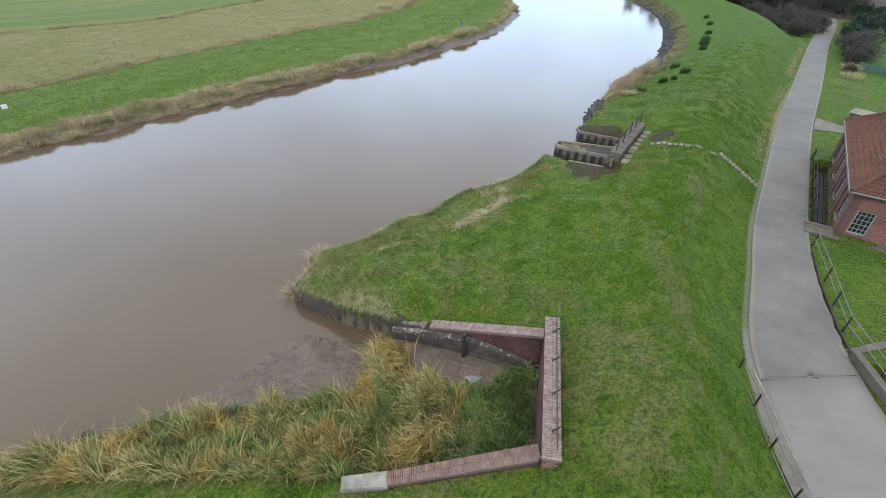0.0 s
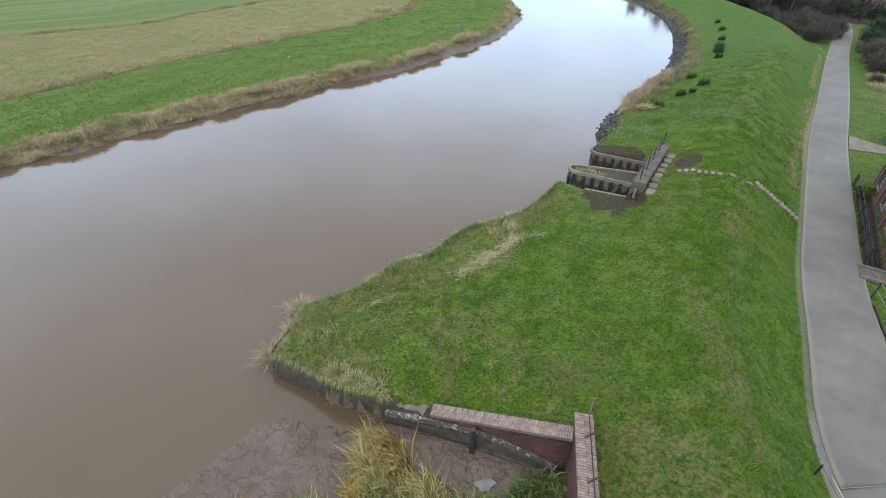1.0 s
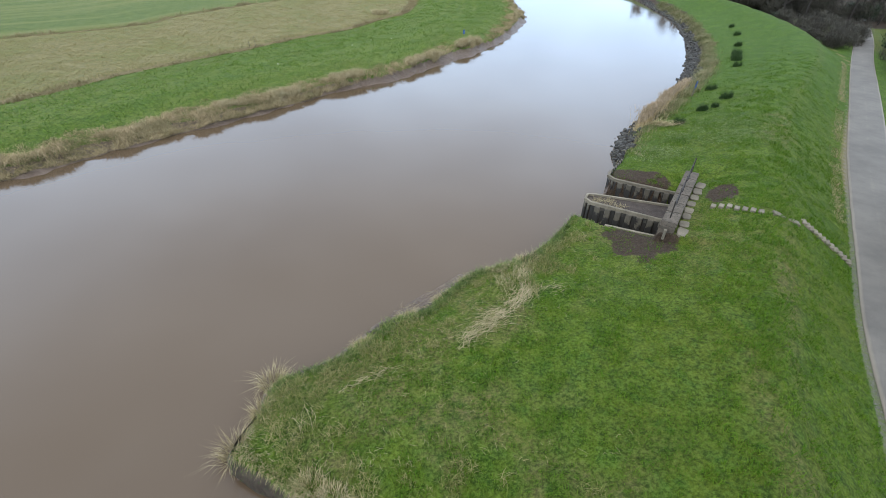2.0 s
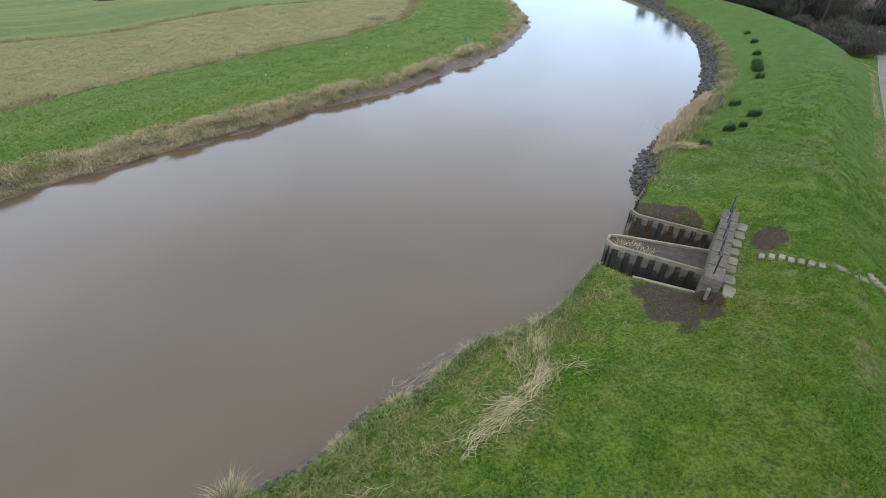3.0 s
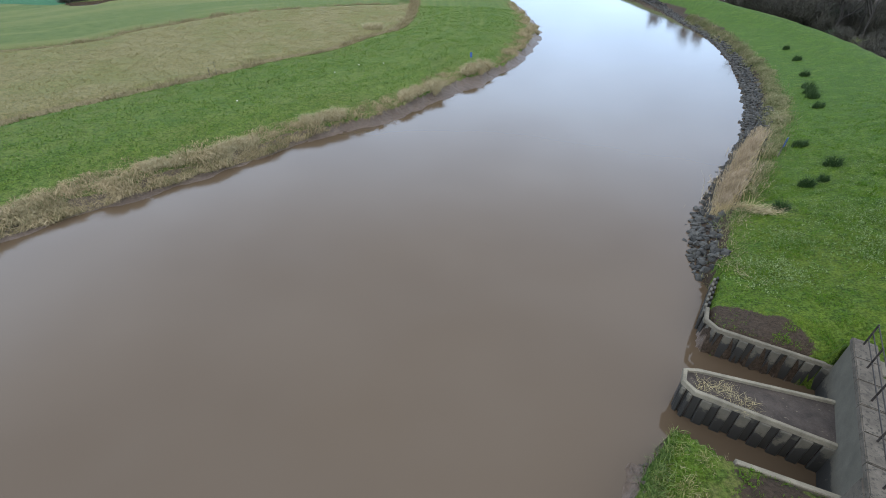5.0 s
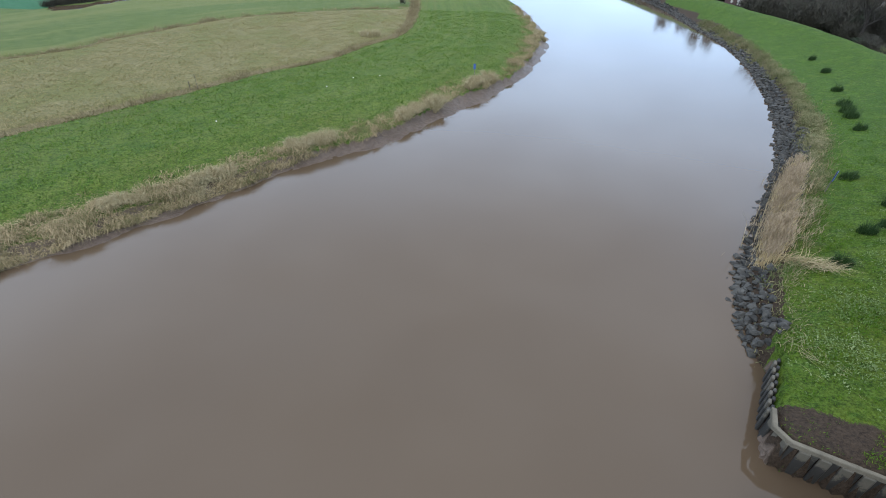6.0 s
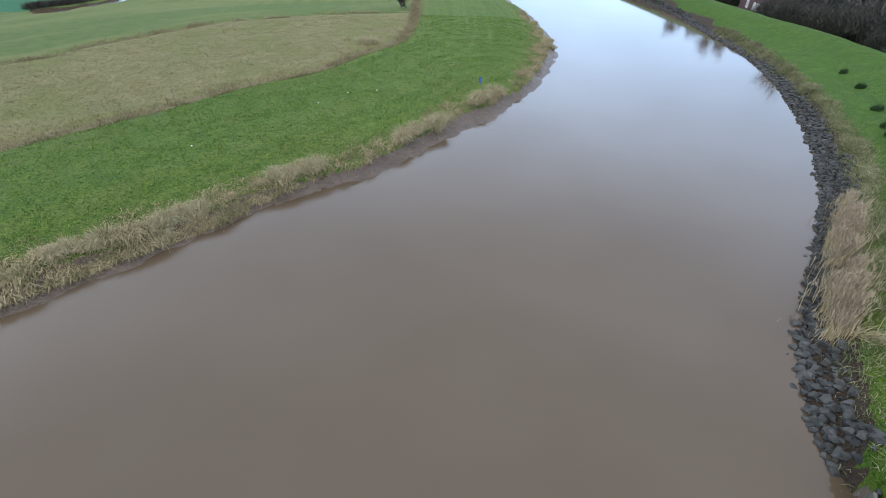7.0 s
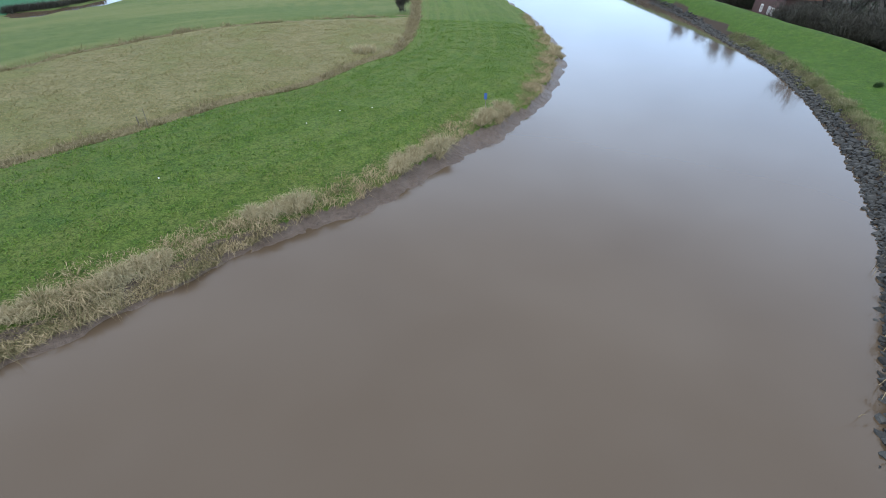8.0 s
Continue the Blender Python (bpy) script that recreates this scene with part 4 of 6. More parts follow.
# tufted growth of the meadow across the river, and of the tan field behind it
x, y = scatter(330000, -75, 18, 30, 132, 301)
z, cv = ground_height(x, y)
r = np.random.default_rng(302)
on = (cv["dl"] > 0) & (cv["d"] > cv["lipw"] * 1.05)
meadow = on & (cv["dd"] > 0.6) & (fnoise(x, y, 1.1) + 0.5 * r.random(len(x)) > 0.72)
field = on & (cv["dd"] < -0.6) & (cv["df"] > 0.4) & (y - 0.35 * x < 136) & (fnoise(x, y, 0.9) + 0.5 * r.random(len(x)) > 0.8)
for mask, h, w, cols, lab, sd in ((meadow, 0.15, 0.065, [(0.024, 0.06, 0.006), (0.06, 0.115, 0.014), (0.1, 0.155, 0.024), (0.145, 0.17, 0.05)], "short green grass of the river meadow", 303),
                                  (field, 0.13, 0.07, [(0.10, 0.095, 0.035), (0.165, 0.145, 0.06), (0.22, 0.19, 0.085), (0.25, 0.215, 0.11)], "tan tufted grass of the grazed field", 304)):
    v, f = blades(np.stack([x, y, z - 0.01], 1)[mask], h, w, 1.2, seed=sd)
    stuff("field_grass", v, f, foliage("field_grass_%d" % sd, cols), lab, "grass")

# short meadow grass on the near bank
x, y = scatter(560000, -9, 46, 5, 82, 11)
fade = np.random.default_rng(12).random(len(x)) < smooth(0.36, 0.62, fnoise(x, y, 0.55)) * np.interp(np.hypot(x * 0.7, y - 20), [18, 30, 62], [1.0, 0.75, 0.05])
x, y = x[fade], y[fade]
z, cv = ground_height(x, y)
ok = (cv["lip"] > 0.05) & (cv["river"] > -5.1) & (cv["droad"] < -0.3) & ~inside(x, y, BASIN) & (z > 0.6)
for cx, cy, rx, ry in ((10.9, 30.0, 2.4, 1.6), (17.35, 34.1, 0.95, 1.1), (14.0, 39.6, 2.6, 0.9), (7.2, 11.4, 1.0, 2.4), (6.1, 8.3, 1.1, 1.4), (10.6, 16.5, 0.6, 3.0), (3.0, 24.2, 1.2, 0.8)):
    ok &= ~((np.hypot((x - cx) / rx, (y - cy) / ry) < 1) & (np.random.default_rng(5).random(len(x)) < 0.75))
inw = np.zeros(len(x), bool)
for poly in (HW, [sl(-0.2, 0.3), sl(7.6, 0.3), sl(7.6, -1.5), sl(-0.2, -1.5)], [(-2.9, 7.4), (3.6, 7.7), (3.6, 8.6), (-2.9, 8.3)], [(4.6, 13.1), (4.7, 13.8), (-1.5, 16.1), (-1.7, 15.5)]):
    inw |= inside(x, y, poly)
ok &= ~inw
x, y, z = x[ok], y[ok], z[ok]
patch = fnoise(x, y, 2.2)
hgt = 0.07 + 0.07 * smooth(0.4, 0.7, patch) + 0.05 * smooth(3.2, 3.9, z)
roots = np.stack([x, y, z - 0.01], 1)
roots = np.repeat(roots, 2, 0) + np.random.default_rng(3).normal(0, 0.035, (2 * len(x), 3)) * (1, 1, 0)
v, f = blades(roots, np.repeat(hgt, 2) * 1.25, 0.022, 1.0, seed=4)
stuff("meadow_grass", v, f, GRASS, "short green meadow grass on the dike", "grass")

# rough grass hanging over the near bank's edge
lip_line = spline([(-1.9, 15.9), (-4.1, 16.6), (-7.0, 18.3), (-6.6, 20.2), (-6.4, 21.4), (-4.14, 22.35), (-3.24, 23.25), (-2.37, 24.23), (-1.59, 24.98), (-0.4, 25.52), (0.61, 26.71), (1.87, 28.04), (3.47, 28.85), (5.27, 29.49), (6.66, 30.99), (6.5, 30.8), (8.2, 33.6)], 0.05)
r = np.random.default_rng(21)
pick = lip_line[r.integers(0, len(lip_line), 8000)] + r.normal(0, 0.2, (8000, 2))
z, cv = ground_height(pick[:, 0], pick[:, 1])
keep = (z > LEVEL + 0.1) & ~inside(pick[:, 0], pick[:, 1], BASIN)
v, f = blades(np.stack([pick[:, 0], pick[:, 1], z - 0.02], 1)[keep], np.interp(pick[keep, 1], [18.5, 22, 26], [0.16, 0.26, 0.32]), 0.022, 1.1, seed=8)
stuff("bank_grass", v, f, SEDGE_GREEN, "rough grass overhanging the muddy bank", "grass")
r = np.random.default_rng(22)
foot = spline([(-1.9, 15.75), (-4.1, 16.45), (-7.05, 18.15)], 0.05)
pick = foot[r.integers(0, len(foot), 5200)] + np.array([0.06, 0.12]) + r.normal(0, 0.16, (5200, 2))
z, cv = ground_height(pick[:, 0], pick[:, 1])
keep = z > LEVEL + 0.2
for part_, mat_, sd in ((slice(0, None, 2), GRASS, 23), (slice(1, None, 2), REED, 24)):
    rt = np.stack([pick[:, 0], pick[:, 1], z], 1)[keep][part_]
    v, f = blades(rt, 0.12 + 0.2 * fnoise(rt[:, 0], rt[:, 1], 0.5), 0.02, 1.5, 2.2, seed=sd, dirs=-2.0 + 2.4 * (fnoise(rt[:, 0] + 5, rt[:, 1], 0.8) - 0.5))
    stuff("bank_grass", v, f, mat_, "grass hanging down the promontory bank", "grass")


def clump(name, x, y, n, radius, height, width, lean, material, label, category, group="", seed=1, out=None, squash=1.0, dome=0.0):
    """One tuft of blades fanning out from its foot."""
    r = np.random.default_rng(seed)
    a, q = r.uniform(0, 2 * np.pi, n), radius * np.sqrt(r.random(n))
    rx, ry = q * np.cos(a), q * np.sin(a) * squash
    zz, _ = ground_height(x + rx, y + ry)
    base = zat(x, y)
    height = height * (1 - dome * (q / radius) ** 2)
    v, f = blades(np.stack([rx, ry, zz - base - 0.02], 1), height, width, lean, seed=seed + 1, dirs=a if out is None else np.full(n, out))
    ob = new(name, raw_mesh(name, v, f, material))
    ob.location = (x, y, base)
    return tagged(ob, label, category, group)


for i, (cx, cy, rad, h) in enumerate([(-7.3, 18.7, 0.5, 0.75), (-6.9, 21.9, 0.5, 0.7), (-4.0, 16.95, 0.5, 0.34), (-3.2, 16.6, 0.45, 0.3), (-2.4, 16.2, 0.4, 0.26), (-6.9, 20.4, 0.35, 0.5), (1.5, 28.3, 0.5, 0.34), (3.2, 28.9, 0.6, 0.4), (4.9, 29.4, 0.5, 0.4), (-1.4, 25.6, 0.5, 0.32), (-3.4, 23.6, 0.45, 0.3), (0.2, 27.0, 0.4, 0.32)]):
    clump("dry_grass_tuft", cx, cy, 300, rad, h, 0.015, 1.15, REED, "bleached dry grass tuft at the water's edge", "grass tuft", "dry tufts on the bank", 60 + i)

# flattened straw: drifts left by the tide, and loose stalks over the rough grass
STRAW = foliage("flat_straw", [(0.1280, 0.1120, 0.0560), (0.2080, 0.1760, 0.0960), (0.2720, 0.2320, 0.1400), (0.1600, 0.1400, 0.0720)])


def stalks(c, a, ln, half, low, high, seed):
    """Bent straws lying about, each of two pieces."""
    r = np.random.default_rng(seed)
    n = len(c)
    z, _ = ground_height(c[:, 0], c[:, 1])
    v = np.zeros((n, 6, 3))
    bend = r.normal(0, 0.35, n)
    h = [z + r.uniform(low, high, n) for _ in range(3)]
    mid = c
    for k, sgn in ((0, -1), (2, 1)):
        b = a + sgn * bend
        d = np.stack([np.cos(b), np.sin(b)], 1) * ln[:, None] * sgn
        sd = np.stack([-np.sin(b), np.cos(b)], 1) * half
        v[:, 2 * k, :2], v[:, 2 * k + 1, :2] = mid + d - sd * 0.5, mid + d + sd * 0.5
        v[:, 2 * k, 2] = v[:, 2 * k + 1, 2] = h[k]
    sd = np.stack([-np.sin(a), np.cos(a)], 1) * half
    v[:, 2, :2], v[:, 3, :2] = mid - sd, mid + sd
    v[:, 2, 2] = v[:, 3, 2] = h[1]
    b = (np.arange(n) * 6)[:, None]
    return v.reshape(-1, 3), np.concatenate([b + [0, 2, 3], b + [0, 3, 1], b + [2, 4, 5], b + [2, 5, 3]], 0)


for i, (p, q, n, w) in enumerate([((1.0, 23.0), (3.4, 25.2), 560, 0.15), ((3.4, 25.2), (4.5, 26.6), 480, 0.17), ((4.3, 26.4), (4.6, 29.2), 560, 0.2), ((4.4, 26.5), (6.0, 26.6), 70, 0.14), ((-3.6, 20.8), (-1.6, 21.8), 70, 0.1),
                                  ((-4.6, 18.6), (-4.9, 19.9), 70, 0.12), ((0.5, 28.0), (-1.5, 26.2), 200, 0.3), ((2.0, 24.6), (3.4, 24.9), 200, 0.3), ((15.4, 43.2), (16.2, 41.4), 90, 0.3), ((3.6, 26.4), (3.2, 28.0), 160, 0.2)]):
    r = np.random.default_rng(90 + i)
    n = int(n * 0.4)
    s = r.random(n)[:, None]
    c = np.array(p) * (1 - s) + np.array(q) * s + r.normal(0, w * 1.5, (n, 2)) * (0.5 + fnoise(s[:, 0] * 9, s[:, 0] * 0 + i, 1.0))[:, None]
    c = c[fnoise(c[:, 0] + 20, c[:, 1], 0.7) > 0.34]
    n = len(c)
    a = math.atan2(q[1] - p[1], q[0] - p[0]) + r.normal(0, 0.38, n)
    v, f = stalks(c, a, r.uniform(0.12, 0.42, n), 0.0075, 0.04, 0.15, 190 + i)
    stuff("straw_drift", v, f, STRAW, "flattened dry straw lying in the grass", "straw")
r = np.random.default_rng(290)
x, y = scatter(8500, -7, 12, 17.5, 33, 291)
z, cv = ground_height(x, y)
keep = (cv["lip"] > 0.0) & (cv["lip"] < 5.5) & (np.hypot(x - 10.9, y - 30.0) > 2.7) & (r.random(len(x)) < np.exp(-np.maximum(cv["lip"], 0) / 2.4) * (0.3 + fnoise(x, y, 1.5)))
c = np.stack([x, y], 1)[keep]
v, f = stalks(c, r.uniform(0, 6.28, len(c)), r.uniform(0.06, 0.2, len(c)), 0.0042, 0.05, 0.13, 292)
stuff("loose_straw", v, f, STRAW, "loose bleached stalks in the rough grass", "straw")

# lumpy rough grass inside the near bank's edge
x, y = scatter(90000, -8, 9, 15.6, 34, 293)
z, cv = ground_height(x, y)
lump = fnoise(x + 12, y, 0.7)
keep = (cv["lip"] > -0.1) & (cv["lip"] < 3.6) & (z > 0.5) & ~inside(x, y, BASIN) & (lump + 0.12 * np.maximum(cv["lip"], 0) * -1 > 0.36) & ~inside(x, y, [(4.6, 13.1), (4.7, 13.8), (-1.5, 16.1), (-1.7, 15.5)]) & (np.hypot(x - 10.9, y - 30.0) > 2.7)
rt = np.stack([x, y, z - 0.01], 1)[keep]
v, f = blades(rt, (0.08 + 0.26 * smooth(0.42, 0.72, lump[keep])), 0.016, 1.2, 0.9, seed=294)
stuff("rough_grass", v, f, foliage("rough_bank_grass", [(0.051, 0.078, 0.015), (0.099, 0.117, 0.03), (0.174, 0.162, 0.063), (0.27, 0.228, 0.12)]), "lumpy rough grass along the bank's edge", "grass")

r = np.random.default_rng(30)
# tall sedge in the lock basin and along the bank beside it
x, y = scatter(56000, -16, 4.6, 7.9, 15.2, 31)
z, cv = ground_height(x, y)
reach = np.interp(x, [-16, -12, -9, -6, -4, -3], [9.0, 10.3, 11.3, 11.8, 12.0, 12.3])
bank = (x < -2.6) & (y < reach + 0.5 * (fnoise(x, y, 0.8) - 0.5)) & (y > 8.0 + 0.25 * np.abs(x + 3) ** 0.5 * 0)
pool = np.hypot((x - 1.7) / 1.45, (y - 13.05) / 0.95) < 1 + 0.5 * (fnoise(x, y, 0.7) - 0.5)
inner = inside(x, y, [(3.5, 8.5), (4.4, 12.9), (2.4, 13.2), (-0.6, 13.0), (-1.3, 14.6), (-2.6, 14.7), (-3.2, 12.2), (-3.2, 8.2)]) & ~pool
green = inner & (x > 0.6 + 0.5 * (y - 10))
rusty = (bank | inner) & ~green & (fnoise(x + 17, y, 1.2) + 0.25 * r.random(len(x)) > 0.70)
lush = (bank | inner) & ~rusty & ~green & (fnoise(x, y + 44, 1.4) + 0.35 * r.random(len(x)) > 0.72 + 0.1 * inner)
gold = (bank | inner) & ~green & ~rusty & ~lush
for mask, mat_, h, wd, lab, sd in ((gold, SEDGE, 0.9, 0.024, "tall green and gold sedge on the muddy bank", 41), (green, SEDGE_GREEN, 0.62, 0.025, "wet dark green sedge in the lock basin", 42),
                                  (rusty, SEDGE_RUST, 0.85, 0.023, "rust and gold sedge tufts beside the lock", 43), (lush, SEDGE_GREEN, 0.8, 0.024, "green sedge on the muddy bank", 44)):
    rt = np.stack([x, y, np.maximum(z, LEVEL) - 0.02], 1)[mask]
    hh = h * (0.12 + 0.55 * fnoise(rt[:, 0], rt[:, 1], 1.3) + 1.15 * smooth(0.25, 0.8, fnoise(rt[:, 0] + 7, rt[:, 1], 0.5))) * np.where(rt[:, 0] < -3, 0.8, 0.85) * np.random.default_rng(sd + 9).uniform(0.55, 1.25, len(rt))
    rt = np.repeat(rt, 2, 0) + np.random.default_rng(sd).normal(0, 0.05, (2 * len(rt), 3)) * (1, 1, 0)
    drift = 6.3 * fnoise(rt[:, 0], rt[:, 1], 1.3) + np.random.default_rng(sd + 5).normal(0, 0.6, len(rt))
    v, f = blades(rt, np.repeat(hh, 2), wd, 0.85, seed=sd, dirs=drift)
    stuff("sedge_bed", v, f, mat_, lab, "sedge")

# dry reed fringe along the far bank
r = np.random.default_rng(51)
far_line = RIVER_L[(RIVER_L[:, 1] > 28) & (RIVER_L[:, 1] < 150)]
fl = spline(far_line[::3], 0.05)
tan_ = np.gradient(fl, axis=0)
tan_ /= np.linalg.norm(tan_, axis=1)[:, None]
land = np.stack([-tan_[:, 1], tan_[:, 0]], 1)
k = r.integers(0, len(fl), 230000)
off = 0.2 + 5.0 * r.random(230000) ** 1.3
p = fl[k] + land[k] * off[:, None]
z, cv = ground_height(p[:, 0], p[:, 1])
rel = cv["d"] / cv["lipw"]
dens = smooth(0.36, 0.55, fnoise(p[:, 0], p[:, 1], 4.5)) * np.interp(p[:, 1], [60, 64, 100, 120, 150], [1.0, 0.65, 0.5, 0.35, 0.2])
low = np.interp(p[:, 1], [56, 62, 66, 72], [-0.2, 0.05, 0.5, 0.66])
keep = (rel > low + 0.05 + 0.3 * fnoise(p[:, 0] + 50, p[:, 1], 2.2)) & (rel < 2.6) & (r.random(len(p)) < np.maximum(dens, np.interp(p[:, 1], [58, 66], [0.75, 0.3])) * np.interp(rel, [1.2, 2.6], [1.0, 0.12]))
rt = np.stack([p[:, 0], p[:, 1], z - 0.03], 1)[keep]
hh = (0.2 + 0.55 * smooth(0.4, 0.68, fnoise(rt[:, 0], rt[:, 1], 1.0))) * np.interp(rel[keep], [1.2, 2.4], [1.0, 0.4])
v, f = blades(rt, hh, 0.034, 1.5, 1.2, seed=52)
stuff("reed_fringe", v, f, foliage("dull_reed_and_grass", [(0.0688, 0.0840, 0.0253), (0.1438, 0.1200, 0.0575), (0.2875, 0.2280, 0.1265), (0.4125, 0.3300, 0.2012)]), "dry bleached reed fringe on the far muddy bank", "reeds")
for i, (cx, cy, n, h) in enumerate([(-11.2, 65.9, 5, 0.8), (-3.4, 73.7, 5, 0.8), (-1.0, 76.6, 2, 1.05), (3.4, 83.4, 4, 0.95), (5.6, 86.4, 2, 0.8), (-16.9, 59.4, 4, 0.7), (-20.8, 55.6, 4, 0.65), (15.6, 112.6, 3, 0.9), (16.3, 117, 2, 0.8),
                                    (-26, 49.6, 4, 0.6), (9.5, 94.5, 2, 0.5)]):
    q = np.random.default_rng(120 + i)
    near_k = np.argmin(np.hypot(fl[:, 0] - cx, fl[:, 1] - cy))
    t_, l_ = tan_[near_k], land[near_k]
    vs, fs, nb = [], [], 0
    for k in range(n):
        c0 = np.array([cx, cy]) + t_ * (k - (n - 1) / 2 + q.normal(0, 0.25)) * 0.75 + l_ * q.normal(0, 0.3)
        m = int(q.uniform(280, 460))
        a_, r_ = q.uniform(0, 2 * np.pi, m), q.uniform(0.35, 0.75) * np.sqrt(q.random(m))
        rx, ry = c0[0] + r_ * np.cos(a_), c0[1] + r_ * np.sin(a_)
        z0, _ = ground_height(rx, ry)
        v, f = blades(np.stack([rx - cx, ry - cy, z0 - 0.03], 1), h * q.uniform(0.8, 1.25), 0.028, 1.1, 0.9, seed=int(q.integers(1e6)), dirs=a_)
        vs.append(v)
        fs.append(f + nb)
        nb += len(v)
    ob = new("reed_clump", raw_mesh("reed_clump", np.vstack(vs), np.vstack(fs), REED))
    ob.location = (cx, cy, 0)
    tagged(ob, "bleached reed clump on the muddy far bank", "reeds", "reed clumps on the far bank")

# rough growth along the field ditches
for line, lo, hi, n, h, lab in ((DITCH_L, 20, 165, 40000, 0.5, "brown rough grass along the field ditch"), (DITCH_FAR, 30, 137, 26000, 0.55, "brown rough grass along the far ditch")):
    ln = line[(line[:, 1] > lo) & (line[:, 1] < hi)]
    ln = spline(ln[::2], 0.1)
    r = np.random.default_rng(int(h * 1000))
    p = ln[r.integers(0, len(ln), n)] + r.normal(0, 0.55, (n, 2))
    z, _ = ground_height(p[:, 0], p[:, 1])
    keep = r.random(n) < smooth(0.3, 0.6, fnoise(p[:, 0], p[:, 1], 3.5)) * 0.9 + 0.08
    v, f = blades(np.stack([p[:, 0], p[:, 1], z], 1)[keep], h * (0.45 + 0.9 * smooth(0.4, 0.75, fnoise(p[keep, 0] + 31, p[keep, 1], 1.8))), 0.04, 1.0, seed=77)
    stuff("ditch_grass", v, f, DITCHG, lab, "grass")

# tall golden reed stand on the stone bank
r = np.random.default_rng(61)
reed_heads = foliage("reed_plume", [(0.1620, 0.1260, 0.0768), (0.2511, 0.1974, 0.1296), (0.3402, 0.2772, 0.1920)])
n = 6500
s = r.random(n)
cx = np.interp(s, [0, 0.25, 0.6, 1], [18.3, 19.9, 23.6, 28.3]) + r.normal(0, 0.28, n)
cy = np.interp(s, [0, 0.25, 0.6, 1], [50.2, 52.3, 57.5, 63.9]) - r.normal(0, 0.28, n)
stray = r.random(n) < 0.1
cx, cy = cx + stray * r.normal(0, 0.5, n), cy - stray * r.normal(0, 0.5, n)
keep = fnoise(cx + 70, cy, 0.9) + 0.25 * r.random(n) > 0.58
s, cx, cy = s[keep], cx[keep], cy[keep]
z, _ = ground_height(cx, cy)
hh = (0.6 + 1.4 * fnoise(cx, cy, 0.8)) * np.interp(s, [0, 0.15, 0.75, 1], [0.6, 1.15, 1.1, 0.55]) * r.uniform(0.7, 1.15, len(s))
v, f = blades(np.stack([cx, cy, z - 0.03], 1), hh, 0.022, 0.28, seed=62)
stuff("reed_bed", v, f, REED_GOLD, "tall golden dry reeds behind the boulders", "reeds")
tips = np.stack([cx, cy, z + hh * 0.8], 1)[hh > 0.9]
tips = np.repeat(tips, 4, 0) + r.normal(0, 0.09, (4 * len(tips), 3))
v, f = blades(tips, 0.26, 0.035, 0.7, seed=66)
stuff("reed_plumes", v, f, reed_heads, "feathery pale seed heads of the reeds", "reeds")
r = np.random.default_rng(63)
line = spline([(14.6, 43.4), (16.0, 45.6), (17.4, 48), (21.8, 53.8), (28.2, 62.2), (33.6, 70.8), (39.9, 84), (45, 99.8), (48.3, 115), (50.4, 131)], 0.1)
p = line[r.integers(0, len(line), 46000)] + r.normal(0, 0.48, (46000, 2)) + np.array([0.3, -0.18])
p = p[r.random(len(p)) < np.interp(p[:, 1], [43, 50, 60, 70], [0.12, 0.25, 0.5, 1.0])]
z, _ = ground_height(p[:, 0], p[:, 1])
v, f = blades(np.stack([p[:, 0], p[:, 1], z - 0.02], 1), 0.16 + 0.42 * smooth(0.35, 0.7, fnoise(p[:, 0], p[:, 1], 2.2)), 0.04, 1.2, seed=64)
stuff("bank_grass", v, f, foliage("bank_straw_and_grass", [(0.045, 0.075, 0.018), (0.095, 0.105, 0.04), (0.17, 0.155, 0.08), (0.25, 0.22, 0.125)]), "pale rough grass behind the stone bank", "grass")
r = np.random.default_rng(65)
c = np.array([18.5, 50.3]) + r.random(420)[:, None] ** 0.7 * np.array([1.7, -1.7]) + r.normal(0, 0.22, (420, 2))
a = -0.75 + r.normal(0, 0.3, 420)
z, _ = ground_height(c[:, 0], c[:, 1])
root = np.stack([c[:, 0], c[:, 1], z + r.uniform(0.0, 0.2, 420)], 1)
v, f = blades(root, 0.42, 0.028, 2.8, 0.2, seed=67, dirs=a)
stuff("flattened_reeds", v, f, REED, "fan of flattened dry reeds on the grass", "reeds")

# rush tussocks on the dike
for i, (cx, cy, rad, h) in enumerate([(21.1, 48.9, 0.45, 0.55), (24.4, 51.7, 0.42, 0.6), (25.7, 52.1, 0.3, 0.45), (27.8, 54.3, 0.5, 0.65), (28.9, 59.3, 0.5, 0.55), (36.7, 68.9, 0.45, 0.6), (38.6, 72.6, 0.6, 0.7),
                                      (39.4, 74.2, 0.6, 0.8), (40.5, 76.2, 0.6, 0.7), (43.4, 81.4, 0.5, 0.6), (47.2, 89, 0.5, 0.55), (49.2, 94.8, 0.4, 0.5)]):
    clump("rush_tussock", cx, cy, 420, rad * 1.05, h * 1.5, 0.02, 0.7, RUSH, "dark green rush tussock on the dike", "rushes", "rush tussocks", 160 + i, dome=0.75)

